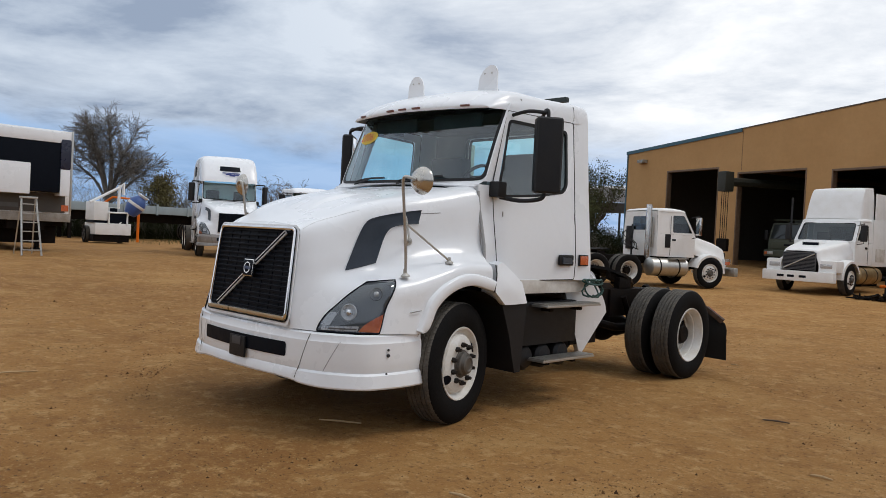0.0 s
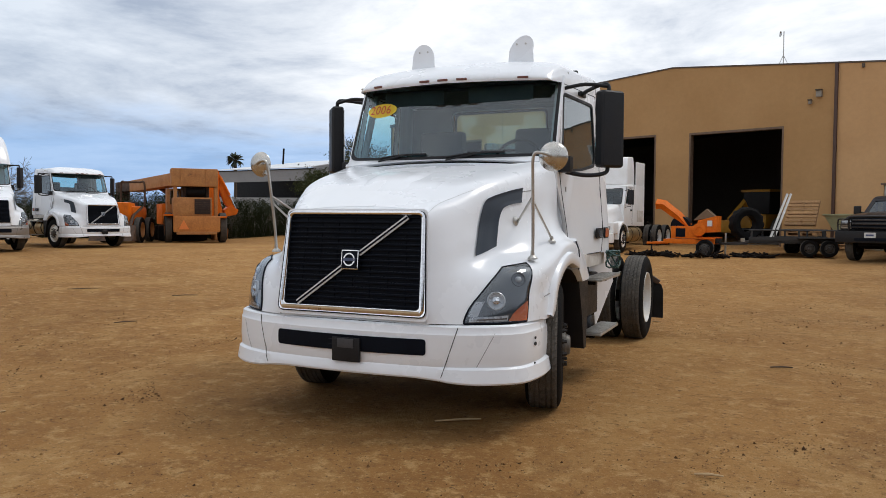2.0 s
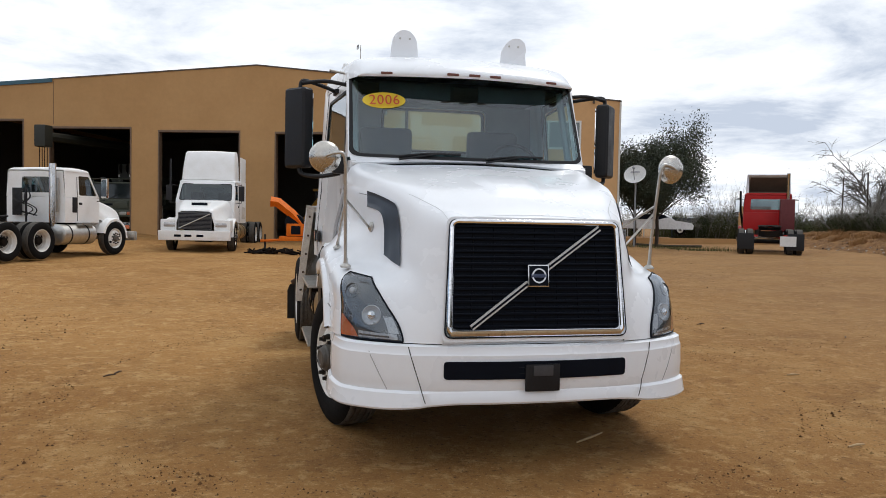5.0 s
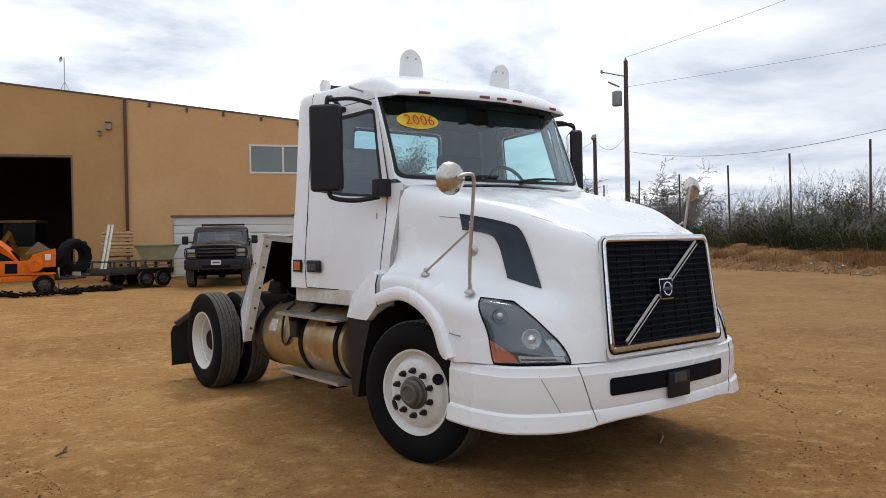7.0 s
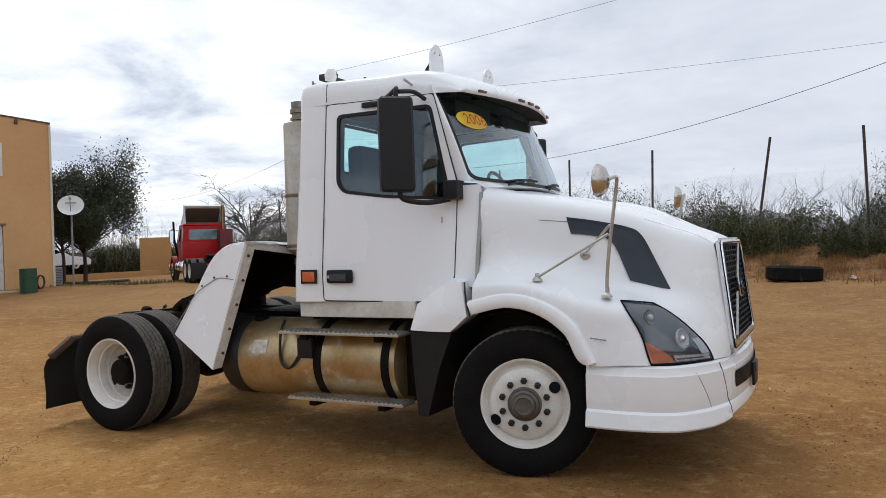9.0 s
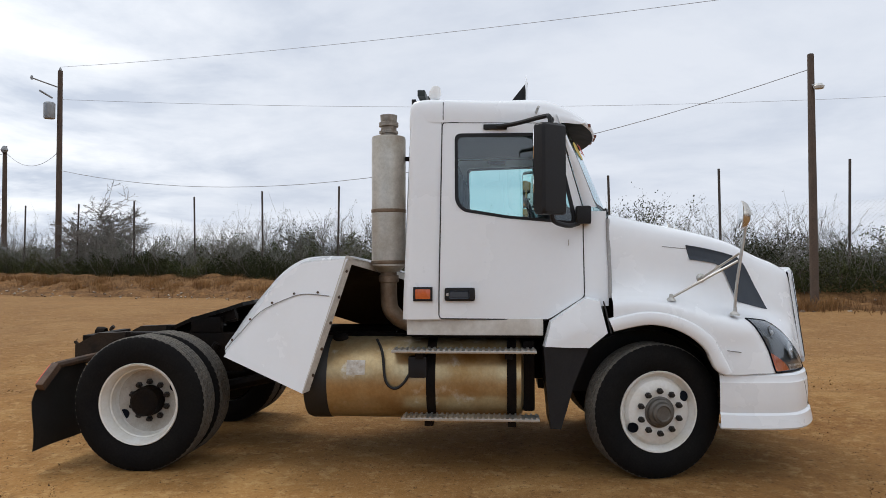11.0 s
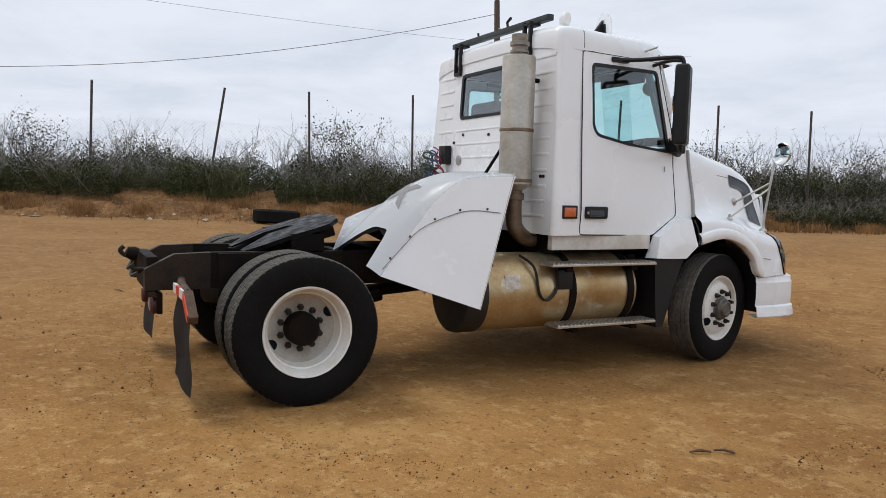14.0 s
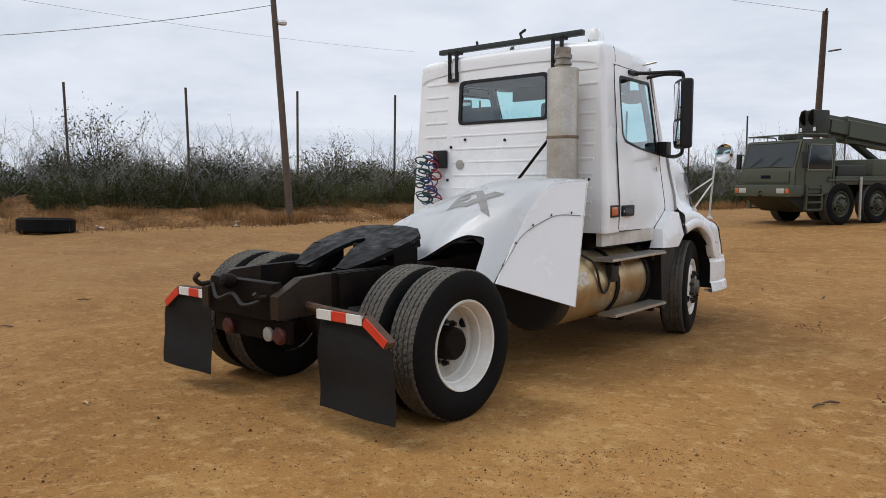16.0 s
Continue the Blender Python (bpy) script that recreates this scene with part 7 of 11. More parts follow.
part("insulator", lathe(bmesh.new(), [(.06, 0), (.07, .08), (.04, .16), (0, .2)], (31.05, 24.0, 11.8), (0, 0, 1), 10), GREY_METAL, pa)
part("insulator", lathe(bmesh.new(), [(.05, 0), (.07, .1), (.05, .2), (0, .22)], (29.95, 24.85, 11.1), (0, 0, 1), 10), GREY_METAL, pa)
pb = build_pole(34.0, 29.0, 8.4, (0, 0), 0.15, "shorter wooden pole with a meter box")
part("meter_box", B(33.55, 33.9, 28.75, 28.95, 1.9, 2.7, 0.03), GREY_METAL, pb)
part("weather_head", lathe(bmesh.new(), [(.12, 0), (.2, .15), (.1, .35), (0, .4)], (33.8, 28.9, 8.0), (0, 0, 1), 12), GREY_METAL, pb)
pc = build_pole(15.55, -7.75, 7.95, (1.40, -0.53), 0.125, "leaning wooden utility pole beside the fence")
part("lamp_head", lathe(bmesh.new(), [(0, -.05), (.13, -.03), (.16, .04), (.10, .12), (0, .14)], (16.55, -8.35, 6.85), (0, 0, 1), 18), mat("pale_lamp_glass", (0.62, 0.62, 0.60), 0.4), pc)
part("lamp_arm", bar((16.7, -8.2, 6.95), (16.5, -8.4, 6.95), .03, 6), GREY_METAL, pc)
pd = build_pole(6.0, -31.0, 9.0, (-0.8, 2.0), 0.16)
part("crossarm", bar((5.2, -29.0, 8.9), (5.0, -28.4, 8.95), .05, 6), WOOD_POLE, pd)
part("crossarm", bar((5.1, -29.4, 7.3), (4.5, -28.9, 7.25), .04, 6), WOOD_POLE, pd)


def cable(a, b, sag, r=0.018):
    a, b = Vector(a), Vector(b)
    pts = [a.lerp(b, k / 24) - Vector((0, 0, sag * 4 * (k / 24) * (1 - k / 24))) for k in range(25)]
    return tagged(part("overhead_cable", sweep(bmesh.new(), pts, r, 5), mat("cable_grey", (0.34, 0.34, 0.35), 0.7)), "thin grey overhead cable between the poles", "cable")


cable((31.05, 24.0, 6.6), (16.9, -8.25, 7.5), 2.0, 0.012)
cable((31.05, 24.0, 12.0), (5.1, -28.9, 8.9), 0.7, 0.009)
cable((31.05, 24.0, 10.3), (40.0, -40.0, 12.5), 1.0, 0.009)
cable((31.0, 24.0, 7.6), (34.0, 29.0, 8.1), 0.8, 0.012)
cable((34.0, 29.0, 8.0), (60, 75, 8.5), 1.2, 0.012)

LEAF_A = mat("olive_leaves", (0.043, 0.053, 0.020), 0.7, color2=(0.084, 0.086, 0.039), spec=0.08, scale=0.8, amount=1.0, fine=3.0, fine_amount=0.45, rand=0.35)
LEAF_B = mat("dark_oak_leaves", (0.030, 0.042, 0.022), 0.6, color2=(0.060, 0.072, 0.038), scale=1.2, amount=0.9, fine=3.5, fine_amount=0.45)
TWIG = mat("grey_twigs", (0.13, 0.115, 0.10), 0.9, color2=(0.22, 0.20, 0.18), scale=2, rand=0.2)
PALE = mat("pale_thorn_leaves", (0.20, 0.20, 0.165), 0.8, color2=(0.34, 0.335, 0.30), scale=1.3, amount=1.0, fine=4, fine_amount=0.3, spec=0.1)
BARK = mat("dark_bark", (0.055, 0.042, 0.032), 0.95, color2=(0.09, 0.07, 0.055), scale=4, bump=0.006, bump_scale=30)
STRAW = mat("dry_grass", (0.13, 0.062, 0.022), 0.9, color2=(0.22, 0.12, 0.05), scale=0.8, amount=1.0, fine=4, fine_amount=0.4)
WEED = mat("green_weeds", (0.075, 0.085, 0.025), 0.85, color2=(0.13, 0.12, 0.04), scale=0.9, amount=1.0)


def leaf(bm, c, s, rng):
    """One small bent leaf cluster of two faces."""
    d = Vector((rng.uniform(-1, 1), rng.uniform(-1, 1), rng.uniform(-.6, 1))).normalized()
    u, w = frame_of(d)
    a = rng.uniform(0, 6.28)
    u, w = u * math.cos(a) + w * math.sin(a), w * math.cos(a) - u * math.sin(a)
    v = [bm.verts.new(c + q) for q in (-u * s, w * s * .45 + d * s * .15, u * s, -w * s * .45 + d * s * .15)]
    bm.faces.new((v[0], v[1], v[2]))
    bm.faces.new((v[0], v[2], v[3]))


def twig(bm, a, d, length, r, rng, depth, tips, more=0):
    pts, p, dd = [Vector(a)], Vector(a), Vector(d).normalized()
    n = 4
    for k in range(n):
        dd = (dd + Vector((rng.uniform(-.3, .3), rng.uniform(-.3, .3), rng.uniform(-.08, .22) if not more else rng.uniform(-.20, .12)))).normalized()
        p = p + dd * length / n
        pts.append(p.copy())
    sweep(bm, pts, [r * (1 - .7 * k / n) for k in range(n + 1)], 3 if r < 0.03 else 6, False)
    tips.append((pts, depth))
    if depth > 0:
        for k in range((rng.randint(2, 3) if depth > 1 else rng.randint(2, 4)) + more):
            i = rng.randint(1, n)
            nd = (dd + Vector((rng.uniform(-1, 1), rng.uniform(-1, 1), rng.uniform(-.3, .7) if not more else rng.uniform(-.5, .6)))).normalized()
            twig(bm, pts[i], nd, length * rng.uniform(.45, .75), max(r * .5, .013) if more else r * .5, rng, depth - 1, tips, more)


def make_shrub(seed, w, h, leaves, name="shrub", dense_to=0.55, label="dense olive-grey thorn brush with bare twigs on top", group="brush along the fence", leaf_m=None):
    """A wide brush clump: many stems, dense below, twiggy and sparse above."""
    rng = random.Random(seed)
    s = thing(name, label, "shrub", group)
    bm, tips = bmesh.new(), []
    for k in range(int(14 * w)):
        x, y = rng.uniform(-w / 2, w / 2), rng.uniform(-.9, .9)
        twig(bm, (x, y, -.1), (rng.uniform(-.5, .5), rng.uniform(-.5, .5), 1), h * rng.uniform(.40, .72), 0.020, rng, 2, tips)
    part("stem", bm, TWIG, s, smooth=False)
    low, high = bmesh.new(), bmesh.new()
    pool = [p for pts, d in tips for p in pts[1:] if p.z > h * .3]
    for _ in range(leaves):
        if rng.random() < .80:
            x, y = rng.uniform(-w / 2, w / 2), rng.uniform(-1.1, 1.1)
            top = h * dense_to * (0.80 + .75 * noise.noise((x * .9 + seed, y, 0)))
            c = Vector((x, y, rng.random() ** 1.25 * max(.25, top)))
            leaf(low, c, rng.uniform(.028, .058), rng)
        else:
            p = rng.choice(pool)
            c = p + Vector((rng.gauss(0, .03), rng.gauss(0, .03), rng.gauss(0, .03)))
            leaf(high, c, rng.uniform(.012, .028), rng)
    part("foliage", low, leaf_m or LEAF_A, s, smooth=False)
    part("twig_leaves", high, PALE, s, "sparse pale leaves on the upper twigs", smooth=False)
    return s


HEDGE = mat("dark_hedge_leaves", (0.020, 0.026, 0.011), 0.85, color2=(0.038, 0.044, 0.020), spec=0.05, scale=0.9, amount=1.0, fine=3.0, fine_amount=0.4)
SHRUBS = [make_shrub(11, 3.2, 2.4, 16000, dense_to=.56), make_shrub(12, 3.6, 3.0, 18000, dense_to=.46), make_shrub(13, 2.8, 2.0, 14000, dense_to=.62),
          make_shrub(14, 3.4, 1.9, 22000, "hedge_bush", 1.0, "dark green unclipped hedge bush", "hedge behind the yard", HEDGE)]


def plant_brush():
    rng = random.Random(21)
    used = [False] * 4

    def put(i, x, y, sc, sz):
        m = Matrix.Translation((x, y, ground_z(x, y) - .05)) @ Matrix.Rotation(math.atan(0.39) * -1 + math.pi / 2 + rng.uniform(-.3, .3) + (math.pi if rng.random() < .5 else 0), 4, "Z") @ Matrix.Diagonal((sc, sc, sc * sz, 1))
        if not used[i]:
            used[i] = True
            SHRUBS[i].matrix_world = m
        else:
            o = copy_thing(SHRUBS[i], Matrix())
            o.matrix_basis = m
    y = -44.0
    while y < 40:
        put(rng.randrange(3), fence_x(y) + rng.uniform(-.9, .1), y, rng.uniform(.62, .98), rng.uniform(.70, 1.05))
        put(rng.randrange(3), fence_x(y) + rng.uniform(1.8, 3.2), y + rng.uniform(-.6, .6), rng.uniform(.9, 1.3), rng.uniform(.80, 1.2))
        y += rng.uniform(2.0, 2.9)
    # scrub that closes the south and west, and patches in the north-west
    for k in range(34):
        a = math.radians(185 + 100 * k / 33)
        r = 46 + rng.uniform(-4, 6)
        put(rng.randrange(3), r * math.cos(a), r * math.sin(a), rng.uniform(1.2, 1.7), rng.uniform(.9, 1.2))
    for k in range(20):
        put(rng.randrange(3), rng.uniform(-56, -44), 2 + 2.2 * k, rng.uniform(1.0, 1.5), rng.uniform(.8, 1.2))
    for x, y, sc in ((-23.0, 25.9, 1.0), (-22.7, 27.4, 0.95), (-22.2, 28.9, 0.8), (-21.6, 30.5, 0.85), (-20.9, 32.1, 0.85), (-20.1, 33.7, 0.85), (-19.1, 35.3, 0.85), (-17.9, 37.0, 0.85), (-26.7, 31.8, 0.9), (-25.4, 35.2, 0.9), (-23.2, 37.7, 1.0)):
        put(3, x, y, sc, 1.0)
    for x, y, sc in ((-31.3, 23.0, 0.95), (-29.8, 23.2, 0.95), (-28.2, 23.4, 0.95), (-26.6, 23.5, 0.95), (-25.7, 24.4, 0.95)):
        put(3, x, y, sc, 1.25)
    for k in range(14):
        put(3, -44.2 + rng.uniform(-.4, .4), 2.5 + 2.1 * k, rng.uniform(.95, 1.1), .95)
    for x, y, sc in ((26.9, 41.1, 0.95), (28.3, 41.3, 0.95), (29.0, 40.7, 0.95), (30.3, 41.0, 0.95), (31.6, 41.1, 0.95), (29.6, 46.5, 0.95), (28.8, 47.1, 0.95)):
        put(rng.randrange(3), x, y, sc * 1.15, 1.25)
    for x, y, sc in ((33, 34, .9), (36.5, 37, 1.0), (29.5, 41, .9), (40, 35, 1.1), (32, 46, 1.0), (26, 50, 1.1), (38, 44, 1.2), (20, 55, 1.1)):
        put(rng.randrange(3), x, y, sc, .9)


plant_brush()


def grass_patch(name, label, spots, material, count, h, seed):
    rng = random.Random(seed)
    bm = bmesh.new()
    for _ in range(count):
        x0, y0, rx, ry = rng.choice(spots)
        x, y = x0 + rng.gauss(0, rx), y0 + rng.gauss(0, ry)
        z = ground_z(x, y)
        hh = h * rng.uniform(.4, 1.2)
        a = rng.uniform(0, 6.28)
        w = Vector((math.cos(a), math.sin(a), 0)) * .012
        tip = Vector((rng.uniform(-.5, .5) * hh, rng.uniform(-.5, .5) * hh, hh))
        b = Vector((x, y, z - .02))
        bm.faces.new([bm.verts.new(b - w), bm.verts.new(b + w), bm.verts.new(b + tip)])
    return tagged(part(name, bm, material, smooth=False), label, "grass", kind="stuff")


def earth_bank():
    """Rough dark earth heaped along the foot of the fence."""
    bm = bmesh.new()
    rows = []
    for i in range(331):
        y = -40 + 76 * i / 330
        row = []
        for j in range(34):
            b = -0.5 + 7.0 * j / 33
            x = 17.3 + 0.30 * y + b
            z = ground_z(x, y) + (0.16 * noise.noise((x * 0.9, y * 0.9, 9)) * min(1, b) if b > 0 else 0.0)
            lump = 0.05 + 0.16 * max(0.0, noise.noise((x * 1.6, y * 1.6, 3))) + 0.07 * noise.noise((x * 4.1, y * 4.1, 7))
            k = smooth01((b + 0.35 * noise.noise((y * 0.7, 2, 0))) / 0.9) * smooth01((6.5 - b) / 0.6)
            row.append((x, y, z - 0.06 + (0.06 + lump + 0.04) * k))
        rows.append(row)
    grid(bm, rows)
    return tagged(part("earth_bank", bm, DIRT_BANK, sharp=60), "rough brown earth heaped along the fence", "earth bank", kind="structure")


earth_bank()
grass_patch("dry_grass", "dry straw-coloured grass on the fence bank", [(18.9 + .36 * y, y, .75, .9) for y in np.arange(-32, 34, 1.1)], STRAW, 16000, .28, 5)
_tuft = random.Random(77)
grass_patch("grass_clumps", "rust-brown dead grass clumps at the foot of the brush", [(17.9 + .34 * y + _tuft.uniform(0, 1.6), y + _tuft.uniform(-.6, .6), .20, .22) for y in np.arange(-32, 34, .75)], mat("rust_grass", (0.20, 0.095, 0.030), 0.9, color2=(0.36, 0.20, 0.075), scale=0.6, amount=1.0, fine=5, fine_amount=0.35), 26000, .40, 15)
grass_patch("weeds", "low green weeds by the yard's edge", [(-30 + 2.4 * k, 27.5 + .9 * k, 1.0, .8) for k in range(5)] + [(15.5, 25.3, 1.2, .5), (17.5, 24.8, 1.0, .4), (-40, 20, 3, 3), (-36, 16, 2, 2)], WEED, 3200, .22, 6)


def litter():
    """Pale stones and rubbish thrown on the bank, uncounted."""
    rng = random.Random(9)
    bm = bmesh.new()
    for k in range(420):
        y = rng.uniform(-30, 30)
        x = 17.2 + .31 * y + abs(rng.gauss(0, 1.3))
        s = rng.uniform(.02, .075) * (1.7 if k % 14 == 0 else 1)
        c = Vector((x, y, ground_z(x, y) + s * .35 + .08 * smooth01((x - 17.3 - .30 * y) / .9)))
        ring = [c + Vector((math.cos(a) * s * rng.uniform(.6, 1.5), math.sin(a) * s * rng.uniform(.6, 1.5), rng.uniform(-.4, .15) * s)) for a in (0, 1.05, 2.1, 3.15, 4.2, 5.25)]
        vr = [bm.verts.new(p) for p in ring]
        top, low = bm.verts.new(c + Vector((rng.uniform(-.4, .4) * s, rng.uniform(-.4, .4) * s, s * rng.uniform(.25, .7)))), bm.verts.new(c - Vector((0, 0, s)))
        for q in range(6):
            bm.faces.new((vr[q], vr[(q + 1) % 6], top))
            bm.faces.new((vr[(q + 1) % 6], vr[q], low))
    return tagged(part("bank_rubble", bm, mat("mixed_rubble", (0.13, 0.085, 0.055), 0.9, color2=(0.50, 0.44, 0.36), scale=.7, amount=1.0), smooth=False), "scattered rubble and pale rubbish on the bank", "rubble", kind="stuff")


litter()

# the big tyre in front of the bank


def lying_tyre(x, y, R, w, label, tilt=3):
    t = thing("loose_tyre", label, "tyre", at=pose(x, y, ground_z(x, y), tilt, 0, 20))
    prof = [(R * .55, .02), (R * .62, 0), (R * .9, .01), (R, .06), (R, w - .06), (R * .92, w - .01), (R * .70, w), (R * .57, w - .03), (R * .55, w * .6), (R * .55, w * .3), (R * .55, .02)]
    part("tyre", lathe(bmesh.new(), prof, (0, 0, 0), (0, 0, 1), 56, lambda i, k: .012 if i in (3, 4) and k % 4 < 2 else 0), RUBBER, t)
    return t


lying_tyre(17.1, -.75, .71, .42, "large worn tyre lying flat on the dirt")

# sticks and scraps lying on the yard
STICK = mat("dark_stick", (0.07, 0.045, 0.03), 0.9, color2=(0.13, 0.09, 0.06), scale=8)
PALE = mat("pale_stick", (0.46, 0.32, 0.17), 0.9)
for k, (x, y, l, a, m_) in enumerate(((-2.6, -2.15, .42, 78, PALE), (2.75, 2.45, .22, 20, STICK), (.6, -.74, .34, 35, PALE), (-7.2, 5.0, .45, 40, STICK), (2.36, -1.23, .16, 10, PALE), (-2.95, 2.02, .13, 70, STICK), (1.12, 5.36, .10, 0, PALE), (6.1, 3.16, .16, 50, STICK), (-3.0, 1.88, .12, 40, STICK), (-9.5, 4.8, .6, 48, STICK), (-1.6, -3.4, .25, 100, STICK), (-.7, -3.7, .22, 120, STICK), (-5.5, 2.0, .3, 60, STICK), (3.6, 1.0, .14, 0, PALE), (-6.2, 8.6, .3, 10, STICK), (4.8, 4.6, .2, 30, STICK))):
    z = ground_z(x, y) + .012
    d = Vector((math.cos(math.radians(a)), math.sin(math.radians(a)), 0)) * l / 2
    c = Vector((x, y, z))
    tagged(part("stick", sweep(bmesh.new(), [c - d, c + Vector((d.y * .1, -d.x * .1, .008)), c + d], [.006, .009, .005], 6), m_), "short broken stick lying on the dirt", "stick", "sticks on the dirt")


# ---- trees ----


def tree(name, label, x, y, height, spread, trunk_r, seed, leaves, leaf_m, leaf_size=.10, crown_lo=.25, depth=4, droop=0.0):
    rng = random.Random(seed)
    z = ground_z(x, y)
    t = thing(name, label, "tree", at=pose(x, y, z))
    bm, tips = bmesh.new(), []
    th = height * crown_lo
    sweep(bm, [(0, 0, -.2), (.03, .02, th * .6), (0, .05, th * 1.1)], [trunk_r * 1.2, trunk_r, trunk_r * .85], 10, False)
    n_limb = 9 if leaves else 11
    for k in range(n_limb):
        a = 2 * math.pi * k / n_limb + rng.uniform(-.4, .4)
        d = Vector((math.cos(a) * spread / height * 1.3, math.sin(a) * spread / height * 1.3, rng.uniform(.6, 1.2)))
        twig(bm, (0, .03, th * rng.uniform(.8, 1.1)), d, height * (rng.uniform(.36, .5) if leaves else rng.uniform(.34, .46)), trunk_r * .5, rng, depth, tips, 0 if leaves else 1)
    part("trunk", bm, BARK if leaves else TWIG, t)
    if leaves:
        bm = bmesh.new()
        pool = [p for pts, d in tips if d <= 2 for p in pts[1:]]
        for _ in range(leaves):
            p = rng.choice(pool)
            c = p + Vector((rng.gauss(0, .22), rng.gauss(0, .22), rng.gauss(0, .18)))
            c.z = max(th * rng.uniform(1.0, 1.7), c.z - droop * height * rng.random() ** 2) if droop else c.z
            leaf(bm, c, leaf_size * rng.uniform(.5, 1.3), rng)
        part("crown", bm, leaf_m, t, smooth=False)
    return t


tree("oak_tree", "dense dark green oak beside the building's end", 17.1, 28.2, 5.2, 3.3, .085, 31, 62000, LEAF_B, .055, .30, 3, .20)
tree("oak_tree", "dark green oak with several trunks", 15.6, 27.6, 4.6, 2.7, .07, 32, 28000, LEAF_B, .055, .34, 3, .20)


def dome_tree(x, y):
    """A leafless tree whose fine twigs fill a rounded crown."""
    rng = random.Random(41)
    t = thing("bare_tree", "large leafless tree with a rounded crown", "tree", at=pose(x, y, ground_z(x, y)))
    bm = bmesh.new()
    sweep(bm, [(0, 0, -.2), (.05, .03, 1.3), (0, 0, 2.4)], [.34, .27, .24], 10, False)
    for k in range(16):
        a = 2.4 * k + rng.uniform(-.3, .3)
        up = rng.uniform(.05, 1.0)
        side = math.sqrt(max(0.0, 1 - (up * .95) ** 2))
        end = Vector((2.9 * side * math.cos(a), 2.9 * side * math.sin(a), 4.8 + 3.3 * up)) * 1.0
        fork = Vector((end.x * .35 + rng.uniform(-.3, .3), end.y * .35 + rng.uniform(-.3, .3), 2.4 + (end.z - 2.4) * .5))
        limb = bend([Vector((0, 0, 2.2)), fork, end.lerp(fork, .35), end], 4)
        sweep(bm, limb, [.12 * (1 - .85 * i / (len(limb) - 1)) for i in range(len(limb))], 6, False)
        for j in range(58):
            p = limb[rng.randint(len(limb) // 3, len(limb) - 1)]
            d = (Vector((p.x, p.y, p.z - 3.4)).normalized() * .7 + Vector((rng.gauss(0, .6), rng.gauss(0, .6), rng.gauss(0, .5)))).normalized()
            l = rng.uniform(.6, 1.3)
            tw = [p, p + d * l * .5 + Vector((rng.gauss(0, .08), rng.gauss(0, .08), .06)), p + d * l]
            sweep(bm, tw, [.022, .016, .010], 3, False)
            for q in range(8):
                b = tw[1].lerp(tw[2], rng.random()) if q else tw[2]
                d2 = (d + Vector((rng.gauss(0, .7), rng.gauss(0, .7), rng.gauss(0, .6)))).normalized()
                sweep(bm, [b, b + d2 * rng.uniform(.25, .7)], [.011, .007], 3, False)
    part("trunk", bm, TWIG, t)


dome_tree(-50, 17.6)
tree("bare_tree", "leafless grey tree with fine twigs", -49, 23.5, 5.2, 3.2, .16, 42, 0, None, depth=4)
tree("bare_tree", "leafless grey tree with fine twigs", -47, 30.0, 5.0, 3.0, .16, 46, 0, None, depth=4)
tree("bare_tree", "leafless grey tree with fine twigs", 37.5, 36.5, 6.4, 4.0, .2, 43, 0, None, depth=4)
tree("bare_tree", "leafless grey tree with fine twigs", 42.0, 28.0, 5.0, 3.2, .16, 44, 0, None, depth=4)
tree("bare_tree", "leafless grey tree with fine twigs", 30.5, 21.5, 3.8, 2.6, .07, 47, 0, None, depth=5)
tree("mesquite_tree", "thin-leaved grey-green mesquite tree", -23.5, 39.5, 5.6, 3.6, .15, 45, 6500, LEAF_A, .07, .3, 3)
tree("mesquite_tree", "thin-leaved grey-green mesquite tree", -27.5, 44.5, 5.2, 3.2, .15, 48, 3800, LEAF_A, .07, .3, 3)
tree("mesquite_tree", "bushy olive-green mesquite behind the hedge", -21.8, 32.7, 4.0, 3.0, .12, 51, 15000, LEAF_A, .07, .2, 3)
tree("mesquite_tree", "yellowing thin-leaved tree by the wall", -48, 20.5, 4.6, 3.4, .15, 49, 4500, mat("yellowing_leaves", (0.12, 0.10, 0.03), 0.8, color2=(0.17, 0.13, 0.05), scale=1.0), .09, .3, 3)
for k, y in enumerate((-12.2, -4.4, 2.4, 6.0, 9.8, 14.5, -18, -24)):
    tree("thorn_tree", "small grey-green thorn tree behind the fence", fence_x(y) + 2.2, y, 2.5 + .35 * math.sin(k * 2.2), 2.0, .06, 60 + k, 900, LEAF_A, .05, .25, 3)


def palm(x, y, top):
    z = ground_z(x, y)
    t = thing("palm_tree", "distant fan palm with a dark round head", "tree", at=pose(x, y, z))
    part("trunk", sweep(bmesh.new(), [(0, 0, 0), (.1, 0, (top - z) * .5), (0, 0, top - z - .8)], [.3, .22, .2], 8), BARK, t)
    bm = bmesh.new()
    rng = random.Random(2)
    for _ in range(60):
        d = Vector((rng.uniform(-1, 1), rng.uniform(-1, 1), rng.uniform(-.7, 1))).normalized()
        u, w = frame_of(d)
        c = Vector((0, 0, top - z - .8))
        v = [bm.verts.new(c), bm.verts.new(c + d * .8 + u * .18), bm.verts.new(c + d * 1.25 - Vector((0, 0, .25))), bm.verts.new(c + d * .8 - u * .18)]
        bm.faces.new(v)
    part("crown", bm, LEAF_B, t, smooth=False)


palm(-61.7, 73.6, 9.6)

# ---- small things by the east end of the building ----


